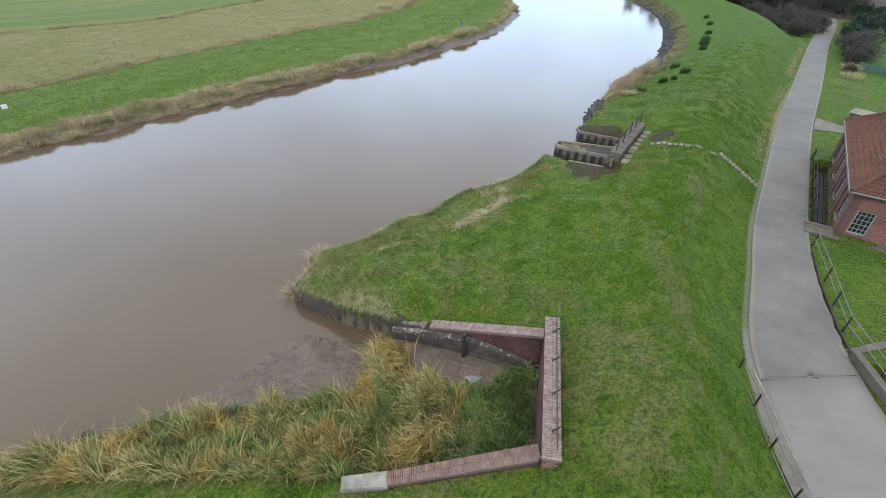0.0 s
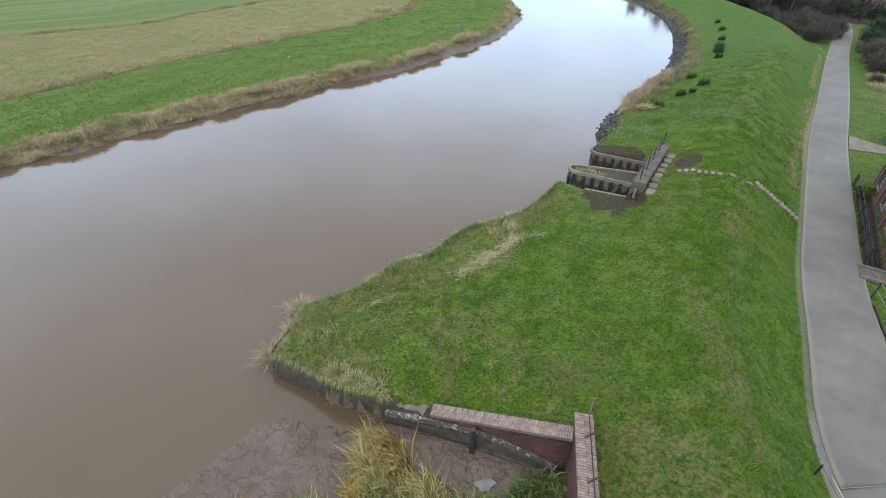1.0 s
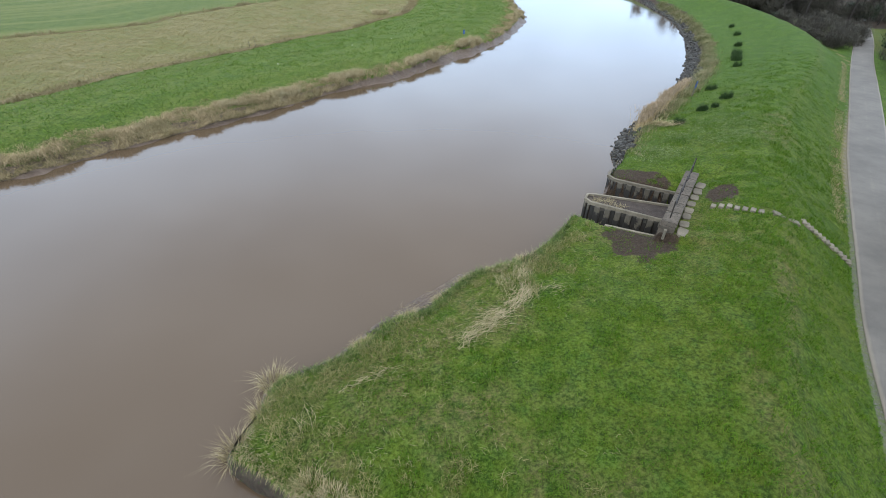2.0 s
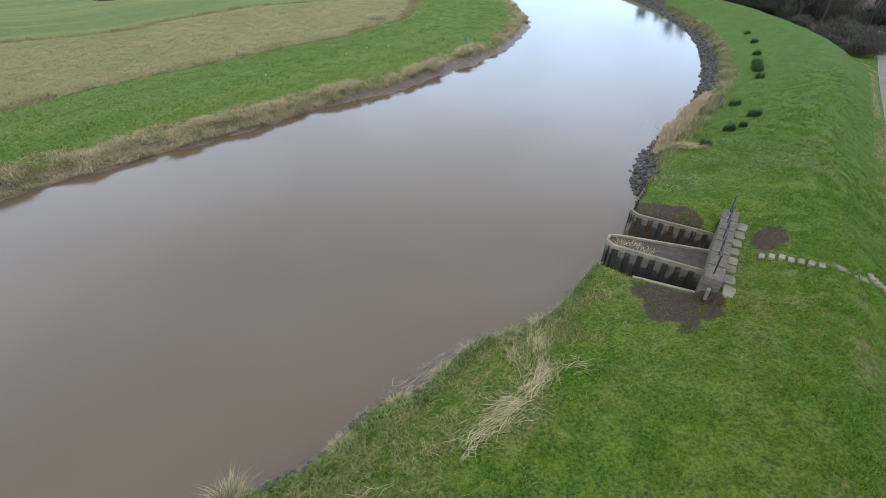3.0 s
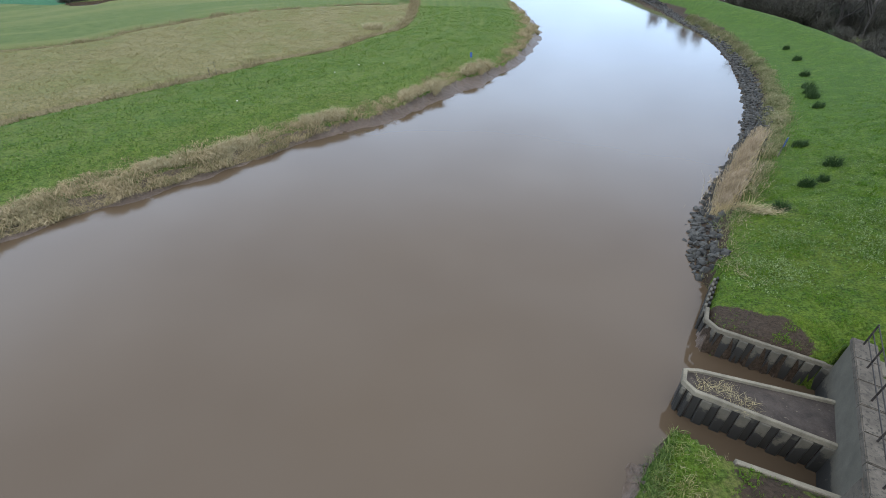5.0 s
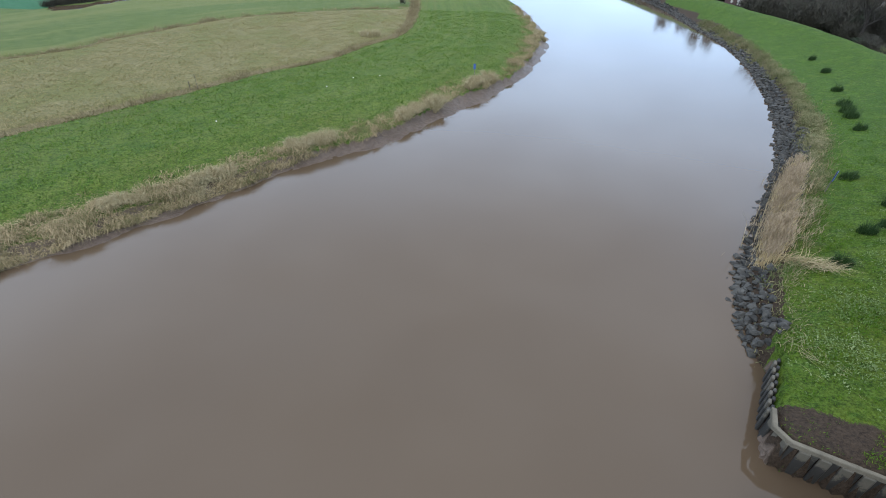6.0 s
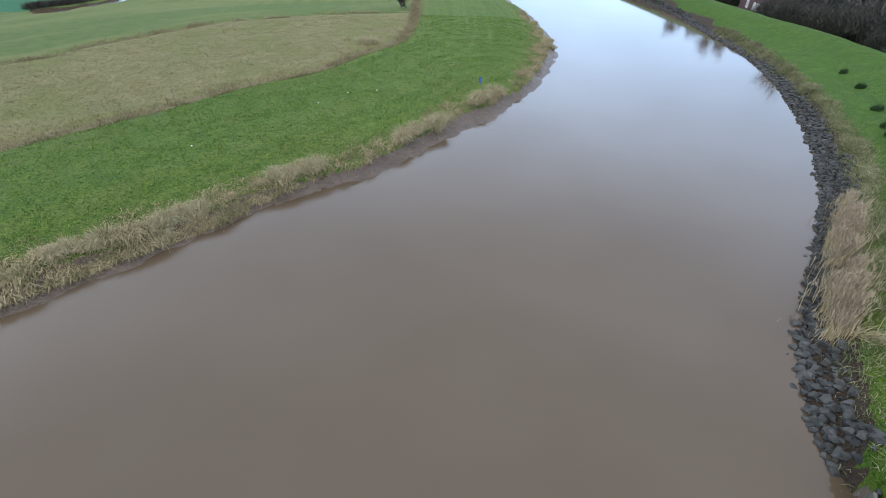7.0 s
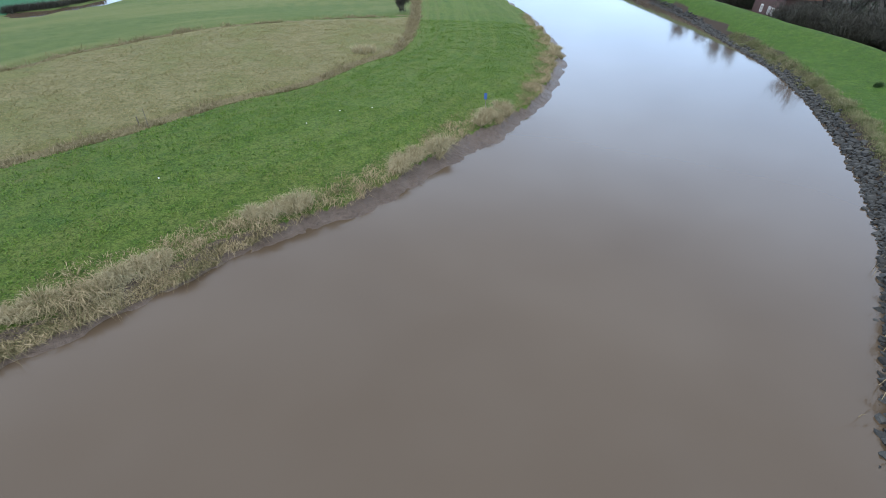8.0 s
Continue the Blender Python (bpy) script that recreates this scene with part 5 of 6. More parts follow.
# pale low leaves in the grass
r = np.random.default_rng(71)
px, py = [], []
for cx, cy, sx, sy, n in ((19.5, 45.5, 0.8, 0.9, 160), (24.0, 46.5, 1.6, 2.6, 520), (44.6, 51.0, 0.5, 1.0, 120), (47.2, 54.4, 0.6, 1.2, 150), (50.2, 58.0, 0.6, 1.2, 110), (22.3, 43.0, 1.2, 1.1, 220), (17.0, 42.6, 1.0, 1.2, 240), (28.2, 52.5, 1.4, 2.0, 120)):
    px.append(r.normal(cx, sx, n))
    py.append(r.normal(cy, sy, n))
px, py = np.concatenate(px), np.concatenate(py)
z, cv = ground_height(px, py)
ok = cv["lip"] > 0.1
px, py, z = px[ok], py[ok], z[ok]
rt = np.repeat(np.stack([px, py, z + 0.05], 1), 6, 0) + r.normal(0, 0.12, (6 * len(px), 3)) * (1, 1, 0.15)
v, f = blades(rt, 0.075, 0.05, 1.3, seed=72)
stuff("low_leaves", v, f, CLOVER, "patches of pale green leaves in the grass", "plants")

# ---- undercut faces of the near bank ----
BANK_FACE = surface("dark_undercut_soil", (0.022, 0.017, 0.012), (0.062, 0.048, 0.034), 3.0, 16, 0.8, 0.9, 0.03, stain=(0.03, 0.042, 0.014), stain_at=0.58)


def bank_face(name, line, out, label):
    """A steep, lumpy face of bare soil from the turf's edge down into the water."""
    pts = spline(line, 0.12)
    t = np.gradient(pts, axis=0)
    t /= np.linalg.norm(t, axis=1)[:, None]
    nrm = np.stack([t[:, 1], -t[:, 0]], 1)
    inner = pts - nrm * 0.35
    top, _ = ground_height(inner[:, 0], inner[:, 1])
    levels = 7
    vs = []
    for k in range(levels):
        f = k / (levels - 1)
        lump = 0.22 * (fnoise(pts[:, 0] * 2 + 9 * k, pts[:, 1] * 2, 0.9) - 0.5)
        off = (-0.12 if k == 0 else out * (0.35 + 0.65 * f) + lump)
        p = pts + nrm * np.broadcast_to(off, len(pts))[:, None]
        vs.append(np.column_stack([p, top * (1 - f) - 0.4 * f + (0.02 if k == 0 else -0.05)]))
    n = len(pts)
    idx = np.arange(levels * n).reshape(levels, n)
    q = np.stack([idx[:-1, :-1], idx[1:, :-1], idx[1:, 1:], idx[:-1, 1:]], -1).reshape(-1, 4)
    return tagged(new(name, raw_mesh(name, np.vstack(vs), q, BANK_FACE, True)), label, "bank", kind="structure")


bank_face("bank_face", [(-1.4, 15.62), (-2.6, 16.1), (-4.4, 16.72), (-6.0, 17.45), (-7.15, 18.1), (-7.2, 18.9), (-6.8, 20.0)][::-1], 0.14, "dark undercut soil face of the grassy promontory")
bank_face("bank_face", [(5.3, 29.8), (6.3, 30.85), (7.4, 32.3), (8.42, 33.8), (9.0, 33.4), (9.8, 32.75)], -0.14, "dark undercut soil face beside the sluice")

# ---- boulders of the stone bank ----
def boulder_mesh(seed, size=1.0):
    r = random.Random(seed)
    bm = bmesh.new()
    for _ in range(17):
        q = Vector((r.gauss(0, 1), r.gauss(0, 1), r.gauss(0, 1))).normalized()
        bm.verts.new((q.x * size * r.uniform(0.8, 1.1), q.y * size * r.uniform(0.6, 0.85), q.z * size * r.uniform(0.45, 0.7)))
    res = bmesh.ops.convex_hull(bm, input=bm.verts)
    bmesh.ops.delete(bm, geom=[g for g in res["geom_interior"] if isinstance(g, bmesh.types.BMVert)], context="VERTS")
    return bm


kinds = []
for k in range(8):
    bm = boulder_mesh(200 + k)
    me = bpy.data.meshes.new("boulder")
    bm.to_mesh(me)
    bm.free()
    me.materials.append(ROCK)
    kinds.append(me)
stone_line = RIVER_R[(RIVER_R[:, 1] > 42.6) & (RIVER_R[:, 1] < 200) & (RIVER_R[:, 0] > 12)]
sline = spline(stone_line, 0.1)
st = np.gradient(sline, axis=0)
st /= np.linalg.norm(st, axis=1)[:, None]
sn = np.stack([st[:, 1], -st[:, 0]], 1)
r = np.random.default_rng(81)
revetment = thing("stone_revetment", Matrix(), "river bank revetment of loose dark basalt boulders", "stone bank", kind="structure")
near_n = 300
far_v, far_f, base_count = [], [], 0
kv = [(np.array([tuple(q.co) for q in me.vertices]), np.array([tuple(p.vertices) for p in me.polygons])) for me in kinds]
total = len(sline)
along = 0
rows = []
while along < total - 1:
    near = sline[along, 1] < 75
    for off in np.arange(-0.12, 1.75, 0.25 if near else 0.3):
        if (52 < sline[along, 1] < 72) or off < 1.2:
            rows.append((along, off + r.normal(0, 0.12)))
    along += int((0.25 if near else 0.32) / 0.1 * r.uniform(0.8, 1.25))
pts = np.array([sline[a] + sn[a] * o for a, o in rows]) + r.normal(0, 0.07, (len(rows), 2))
zz, cv = ground_height(pts[:, 0], pts[:, 1])
fit_ = (cv["lip"] < 0.25) & (pts[:, 1] > 44.0)
pts, zz = pts[fit_], zz[fit_]
for i, (q, h) in enumerate(zip(pts, zz)):
    size = (0.13 + 0.24 * r.random() ** 1.7) * (1.0 if q[1] < 75 else 1.25)
    e = Euler((r.uniform(-0.5, 0.5), r.uniform(-0.5, 0.5), r.uniform(0, 6.28)))
    m = Matrix.LocRotScale((q[0], q[1], max(h, LEVEL - 0.12) + size * 0.18), e, (size, size, size))
    if i < near_n:
        ob = new("boulder", kinds[i % 8])
        ob.parent = revetment
        ob.matrix_basis = m
    else:
        a, b = kv[i % 8]
        far_v.append(a @ np.array(m.to_3x3()).T + np.array(m.translation))
        far_f.append(b + base_count)
        base_count += len(a)
rubble = new("boulder_rubble", raw_mesh("boulder_rubble", np.vstack(far_v), np.vstack(far_f), ROCK_FAR))
rubble.parent = revetment
tagged(rubble, kind="stuff")

# ---- the pump house beside the lane ----
HA, HB = Vector((0.565, 0.825)), Vector((0.825, -0.565))
H0 = Vector((24.5, 23.8))
HM = Matrix(((HA.x, HB.x, 0, H0.x), (HA.y, HB.y, 0, H0.y), (0, 0, 1, 0), (0, 0, 0, 1)))


def brick_wall_material(name, c1, c2, mortar, scale=1.0):
    m, n, l, b = nodes_of(name)
    tex = n.new("ShaderNodeTexCoord").outputs["Object"]
    sep, comb = n.new("ShaderNodeSeparateXYZ"), n.new("ShaderNodeCombineXYZ")
    add = n.new("ShaderNodeMath")
    l.new(tex, sep.inputs[0])
    l.new(sep.outputs["X"], add.inputs[0])
    l.new(sep.outputs["Y"], add.inputs[1])
    l.new(add.outputs[0], comb.inputs["X"])
    l.new(sep.outputs["Z"], comb.inputs["Y"])
    br = n.new("ShaderNodeTexBrick")
    br.inputs["Scale"].default_value = scale
    br.inputs["Brick Width"].default_value, br.inputs["Row Height"].default_value, br.inputs["Mortar Size"].default_value = 0.25, 0.083, 0.009
    br.inputs["Color1"].default_value, br.inputs["Color2"].default_value, br.inputs["Mortar"].default_value = (*c1, 1), (*c2, 1), (*mortar, 1)
    l.new(comb.outputs[0], br.inputs["Vector"])
    st, fine = noise_node(n, l, tex, 0.9, 5, 0.65), noise_node(n, l, tex, 30, 5, 0.7)
    col = mix(n, l, span(n, l, st, 0.45, 0.75, 0.0, 0.6), br.outputs["Color"], (0.039, 0.018, 0.015))
    col = mix(n, l, span(n, l, fine, 0.35, 0.7, 0.0, 0.45), col, (0.045, 0.0204, 0.0168))
    l.new(col, b.inputs["Base Color"])
    b.inputs["Roughness"].default_value = 0.88
    bumped(n, l, b, br.outputs["Fac"], -0.5, 0.006)
    return m


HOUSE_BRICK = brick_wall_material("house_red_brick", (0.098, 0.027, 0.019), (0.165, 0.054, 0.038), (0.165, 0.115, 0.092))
# shaded copy of the house brick: shade on sides and cornice is in the colour
HOUSE_BRICK_SHADED = brick_wall_material("house_shaded_brick", (0.06, 0.0258, 0.0204), (0.081, 0.036, 0.0282), (0.066, 0.048, 0.042))
GLASS = bpy.data.materials.new("dark_window_glass")
GLASS.use_nodes = True
gb = GLASS.node_tree.nodes["Principled BSDF"]
gb.inputs["Base Color"].default_value, gb.inputs["Roughness"].default_value, gb.inputs["IOR"].default_value = (0.012, 0.015, 0.017, 1), 0.06, 1.5

house = thing("pump_house", HM, "red brick pump house with an orange hipped tile roof", "house")
LONG, DEEP, EAVE = 13.6, 8.0, 4.3
holes_left = [(1.1, 2.2, 1.75, 3.2), (4.6, 5.8, 1.6, 3.1), (8.3, 9.5, 1.6, 3.1), (11.7, 12.9, 1.6, 3.1)]


def wall_with_openings(length, z0, z1, thick, openings):
    """A wall along x with real openings, its outer face at y = 0 and its depth towards +y."""
    xs = sorted({0.0, length, *[v for o in openings for v in o[:2]]})
    zs = sorted({z0, z1, *[v for o in openings for v in o[2:]]})
    bm = bmesh.new()
    for i in range(len(xs) - 1):
        for k in range(len(zs) - 1):
            cx, cz = (xs[i] + xs[i + 1]) / 2, (zs[k] + zs[k + 1]) / 2
            if any(a < cx < b and c < cz < d for a, b, c, d in openings):
                continue
            box(xs[i + 1] - xs[i], thick, zs[k + 1] - zs[k], (cx, thick / 2, zs[k]), bm=bm)
    bmesh.ops.remove_doubles(bm, verts=bm.verts, dist=1e-4)
    seen = {}
    for f in bm.faces:
        seen.setdefault(tuple(round(v, 3) for v in f.calc_center_median()), []).append(f)
    bmesh.ops.delete(bm, geom=[f for fs in seen.values() if len(fs) > 1 for f in fs], context="FACES")
    return bm


part("wall", wall_with_openings(LONG, 0.5, EAVE - 0.05, 0.36, holes_left), HOUSE_BRICK_SHADED, house, "brick side wall in a shaded tone")
fw = part("wall", wall_with_openings(DEEP - 0.74, 0.5, EAVE - 0.05, 0.36, [(0.12, 1.03, 1.65, 3.15)]), HOUSE_BRICK, house)
fw.matrix_basis = Matrix.Translation((0, 0.37, 0)) @ Matrix.Rotation(radians(90), 4, "Z") @ Matrix.Scale(-1, 4, (0, 1, 0))
part("wall", box(0.36, DEEP - 0.74, EAVE - 0.55, (LONG - 0.18, DEEP / 2, 0.5)), HOUSE_BRICK_SHADED, house)
part("wall", box(LONG, 0.36, EAVE - 0.55, (LONG / 2, DEEP - 0.18, 0.5)), HOUSE_BRICK_SHADED, house)
part("floor", box(LONG - 0.8, DEEP - 0.8, 0.1, (LONG / 2, DEEP / 2, 0.9)), CONCRETE, house)
for x0 in (0.3, 3.4, 7.0, 10.6, 13.3):
    part("pilaster", box(0.42, 0.09, EAVE - 0.75, (x0, -0.045, 0.55), bevel=0.01), HOUSE_BRICK, house)
part("plinth", box(LONG + 0.1, 0.08, 0.55, (LONG / 2, -0.04, 0.45), bevel=0.02), HOUSE_BRICK_SHADED, house)
part("plinth", box(0.08, DEEP, 0.5, (-0.045, DEEP / 2, 0.45), bevel=0.02), HOUSE_BRICK_SHADED, house)
part("cornice", box(LONG + 0.2, 0.12, 0.22, (LONG / 2, -0.06, EAVE - 0.3), bevel=0.02), HOUSE_BRICK_SHADED, house)
part("cornice", box(0.12, DEEP + 0.1, 0.22, (-0.065, DEEP / 2, EAVE - 0.3), bevel=0.02), HOUSE_BRICK_SHADED, house)


OLD_PAINT = surface("grey_old_paint", (0.18, 0.192, 0.18), (0.288, 0.294, 0.276), 4, 50, 0.6, 0.2, 0.002)


def lattice_window(w, h, cols, rows_, m, sill=True):
    win = new("window")
    win.parent = house
    win.matrix_basis = m
    bm = bmesh.new()
    for sx, sz, px, pz in ((w, 0.06, 0, 0), (w, 0.06, 0, h - 0.06), (0.06, h - 0.12, -w / 2 + 0.03, 0.06), (0.06, h - 0.12, w / 2 - 0.03, 0.06)):
        box(sx, 0.07, sz, (px, 0.1, pz), bm=bm)
    part("frame", bm, OLD_PAINT, win)
    for i in range(1, cols):
        part("glazing_bar", box(0.022, 0.05, h - 0.12, (-w / 2 + w * i / cols, 0.1, 0.06)), OLD_PAINT, win)
    for k in range(1, rows_):
        part("glazing_bar", box(w - 0.12, 0.04, 0.02, (0, 0.1, h * k / rows_)), OLD_PAINT, win)
    part("pane", box(w - 0.1, 0.012, h - 0.1, (0, 0.13, 0.05)), GLASS, win)
    if sill:
        part("sill", box(w + 0.16, 0.22, 0.07, (0, -0.02, -0.075), bevel=0.015), PALE_CONCRETE, win)


for a0, a1, z0, z1 in holes_left:
    lattice_window(a1 - a0, z1 - z0, 3, 4, Matrix.Translation(((a0 + a1) / 2, 0.02, z0)))
lattice_window(0.91, 1.5, 4, 5, Matrix.Translation((0.02, 0.945, 1.65)) @ Matrix.Rotation(radians(-90), 4, "Z"))

# roof: four hipped sides laid with rows of pantiles
RA, RB, ZE, ZR = -0.38, -0.38, EAVE, 7.7
E0, E1, E2, E3 = Vector((RA, RB, ZE)), Vector((LONG - RA, RB, ZE)), Vector((LONG - RA, DEEP - RB, ZE)), Vector((RA, DEEP - RB, ZE))
R0, R1 = Vector((4.3, DEEP / 2, ZR)), Vector((LONG - 4.3, DEEP / 2, ZR))


def tiled_slope(p, q, top_p, top_q, name="roof_slope", pitch=0.21, row=0.27):
    """A roof side between its eave p-q and its top, in overlapping wavy rows."""
    up_p, up_q = top_p - p, top_q - q
    rows_ = int(((top_p + top_q) / 2 - (p + q) / 2).length / row)
    nrm = (q - p).cross(top_p - p).normalized()
    if nrm.z < 0:
        nrm = -nrm
    vs, fs = [], []
    for k in range(rows_):
        a0, a1 = p + up_p * (k / rows_), q + up_q * (k / rows_)
        b0, b1 = p + up_p * ((k + 1.12) / rows_), q + up_q * ((k + 1.12) / rows_)
        n = max(2, int((a1 - a0).length / pitch))
        for i in range(n):
            base = len(vs)
            for s in (0, 0.35, 0.7, 1.0):
                f = (i + s) / n
                wave = (0.0, 0.055, 0.045, 0.0)[(0, 0.35, 0.7, 1.0).index(s)]
                lo, hi = a0.lerp(a1, f), b0.lerp(b1, f)
                vs += [lo + nrm * (0.07 + wave), hi + nrm * (0.03 + wave), lo + nrm * (wave + 0.035)]
            for j in range(3):
                u = base + 3 * j
                fs += [(u, u + 3, u + 4, u + 1), (u + 2, u + 5, u + 3, u)]
    ob = new(name, raw_mesh(name, np.array([tuple(v) for v in vs]), np.array(fs), TILE))
    ob.parent = house
    return ob


bm = bmesh.new()
c = [bm.verts.new(v) for v in (E0, E1, E2, E3, R0, R1)]
for f in ((c[0], c[1], c[5], c[4]), (c[1], c[2], c[5]), (c[2], c[3], c[4], c[5]), (c[3], c[0], c[4]), (c[3], c[2], c[1], c[0])):
    bm.faces.new(f)
part("roof_deck", bm, TIMBER, house)
tiled_slope(E0, E1, R0, R1)
tiled_slope(E3, E0, R0, R0)
tiled_slope(E2, E3, R1, R0)
tiled_slope(E1, E2, R1, R1)
for p, q in ((E0, R0), (E3, R0), (E1, R1), (E2, R1), (R0, R1)):
    part("ridge_tile_run", bar(p + Vector((0, 0, 0.1)), q + Vector((0, 0, 0.1)), 0.11, 8), TILE, house)
part("gutter", bar(E0 + Vector((0, -0.06, 0)), E1 + Vector((0, -0.06, 0)), 0.065, 8), RUST, house, "pale zinc gutter")
part("gutter", bar(E0 + Vector((-0.06, 0, 0)), E3 + Vector((-0.06, 0, 0)), 0.065, 8), RUST, house, "pale zinc gutter")
part("downpipe", bar((LONG - 0.1, -0.12, 0.6), (LONG - 0.1, -0.12, EAVE), 0.05, 8), RUST, house)
apron = part("pavement", prism([tuple((HM @ Vector(p))[:2]) for p in ((-0.05, 0.2, 0), (-0.05, 7.5, 0), (-1.0, 7.5, 0), (-0.8, 0.2, 0))], 0.6, 1.40), LICHEN)
tagged(apron, "worn concrete apron along the pump house front", "pavement", kind="structure")
platform = thing("culvert_cover", HM, "old timber and concrete cover over the intake", "cover")
part("slab", box(1.0, 1.5, 0.16, (-0.35, -0.8, 1.36), bevel=0.03), LICHEN, platform)
part("beam", box(0.18, 1.7, 0.18, (0.25, -0.75, 1.42), bevel=0.02), TIMBER, platform)
part("beam", box(0.18, 1.7, 0.18, (-0.95, -0.7, 1.42), bevel=0.02), TIMBER, platform)
trough = thing("intake_trench_boards", HM, "dark wet timber boards over the intake trench", "boards")
for i in range(4):
    part("board", box(11.0, 0.24, 0.05, (6.3, -1.0 + i * 0.28, 0.62), bevel=0.01), PILE_DARK, trough)


# ---- railings ----
def railing(name, feet, height, levels, post_mat, rail_mat, label, rail_r=0.025, post_r=0.035, lean=(0, 0), group="", ends=(0, 0)):
    """Posts at their feet with rails from post to post."""
    ob = thing(name, Matrix.Translation(feet[0]), label, "railing", group)
    o = Vector(feet[0])
    tops = []
    for p in feet:
        q = Vector(p) - o
        top = q + Vector((lean[0], lean[1], height))
        part("post", bar(q - Vector((0, 0, 0.15)), top + Vector((0, 0, 0.03)), post_r, 6), post_mat, ob)
        tops.append((q, top))
    for lv in levels:
        for (a, ta), (b, tb) in zip(tops[:-1], tops[1:]):
            part("rail", bar(a.lerp(ta, lv), b.lerp(tb, lv), rail_r, 6), rail_mat, ob)
    return ob


railing("lane_railing", [(30.1, 34.45, 1.38), (28.55, 32.1, 1.38), (27.3, 30.2, 1.38), (26.2, 28.5, 1.38), (25.1, 26.9, 1.38), (24.05, 25.3, 1.38)], 0.95, (0.98, 0.5), STEEL, STEEL, "dark steel post railing along the intake trench", 0.022, 0.045, group="railings by the pump house")
railing("lane_railing", [(30.1, 34.6, 1.38), (31.4, 33.7, 1.38)], 0.95, (0.98, 0.5), STEEL, RUST, "short green steel railing closing the trench", 0.025, 0.04, group="railings by the pump house")
railing("bridge_railing", [(22.15, 22.3, 1.38), (20.75, 19.1, 1.38), (19.9, 17.2, 1.38), (19.1, 15.4, 1.38), (18.45, 12.2, 1.45), (18.1, 9.2, 1.45), (17.9, 6.2, 1.45)], 0.95, (1.0, 0.55), STEEL, RUST, "steel railing with two pale rails beside the bridge", 0.028, 0.045, group="bridge railings")
railing("bridge_railing", [(12.75, 12.8, 1.45), (12.45, 11.05, 1.45), (12.0, 9.25, 1.45), (11.75, 7.5, 1.45), (11.6, 5.6, 1.45)], 0.95, (1.0, 0.35), STEEL, RUST, "steel railing with thin rails on the dike side of the bridge", 0.022, 0.04, group="bridge railings")


def edge_line(name, pts, width, z0, z1, material, label, category):
    ob = beam(None, name, pts, width, z0, z1, material)
    return tagged(ob, label, category, kind="structure")


edge_line("kerb", [(13.2, 13.2), (12.95, 11.4), (12.55, 9.4), (12.25, 7.4), (12.0, 4.5)], 0.62, 1.1, 1.62, CONCRETE, "rough pale concrete kerb along the bridge", "kerb")
# narrow added strip stands in for the shadow line between kerb and deck
edge_line("kerb", [(13.55, 12.9), (13.25, 11.2), (12.9, 9.4), (12.6, 7.4), (12.4, 4.5)], 0.1, 1.2, 1.56, PILE, "strip added for the shadow line beside the bridge deck", "kerb")
edge_line("kerb", [(21.7, 21.6), (20.35, 18.9), (19.55, 17.0), (18.85, 15.3), (18.4, 13.9)], 0.08, 1.2, 1.54, STEEL, "dark steel kerb beam at the lane's edge", "kerb")
edge_line("kerb", [(18.35, 13.8), (18.15, 12.2), (17.95, 10.2), (17.75, 6)], 0.32, 0.2, 1.85, CONCRETE, "mottled concrete bridge parapet", "kerb")
edge_line("retaining_wall", [(18.4, 14.05), (20.5, 14.55), (24, 14.9), (30, 14.0)], 0.35, -0.6, 1.5, CONCRETE, "concrete retaining wall of the inland pond", "wall")
joint = part("joint", prism([(13.6, 12.50), (17.85, 12.78), (17.85, 12.81), (13.6, 12.53)], 1.4, 1.511), PILE)
tagged(joint, "dark expansion joint across the lane", "joint", kind="structure")

# ---- footbridge rail, slabs and steps at the sluice ----
rail_feet = [(*sl(u, -0.28), 3.7) for u in (0.45, 2.2, 4.0, 5.7, 7.1)]
railing("footbridge_railing", rail_feet, 1.0, (1.0, 0.62, 0.3), STEEL, STEEL, "dark steel railing on the sluice footbridge", 0.02, 0.035)
r = random.Random(33)


def slab_mesh(sx, sy, sz, seed):
    q = random.Random(seed)
    n = 8
    plan = []
    for i in range(n):
        a = 2 * math.pi * (i + 0.5) / n
        k = q.uniform(0.86, 1.08)
        ex, ey = abs(math.cos(a)) ** 0.45 * math.copysign(1, math.cos(a)), abs(math.sin(a)) ** 0.45 * math.copysign(1, math.sin(a))
        plan.append((ex * sx / 2 * k, ey * sy / 2 * k))
    return prism(plan, -sz, 0.0, bevel=0.02)


ang = math.atan2(SLUICE_U.y, SLUICE_U.x)
for i, (u, v, sx, sy, z) in enumerate([(0.2, -1.1, 0.95, 0.6, 3.05), (1.25, -1.05, 0.75, 0.55, 3.1), (2.2, -1.0, 0.7, 0.5, 3.12), (3.05, -1.0, 0.75, 0.55, 3.15), (3.95, -0.98, 0.7, 0.5, 3.16),
                                       (4.85, -1.0, 0.8, 0.5, 3.18), (5.75, -1.05, 0.85, 0.6, 3.2), (6.7, -1.1, 0.9, 0.65, 3.2)]):
    ob = part("stone_slab", slab_mesh(sx, sy, 0.22, 300 + i), PALE_CONCRETE)
    p = sl(u, v)
    ob.matrix_basis = Matrix.Translation((p[0], p[1], zat(*p) + 0.07)) @ Matrix.Rotation(ang + r.uniform(-0.1, 0.1), 4, "Z")
    tagged(ob, "irregular pale stone slab beside the footbridge", "slab", "slabs along the footbridge")
for i in range(7):
    x, y, s = 15.95 + 0.31 * i, 32.45 - 0.222 * i, 0.40
    ob = part("stepping_stone", box(s * 0.68, 0.42, 0.3, (0, 0, -0.25), bevel=0.03), PALE_CONCRETE)
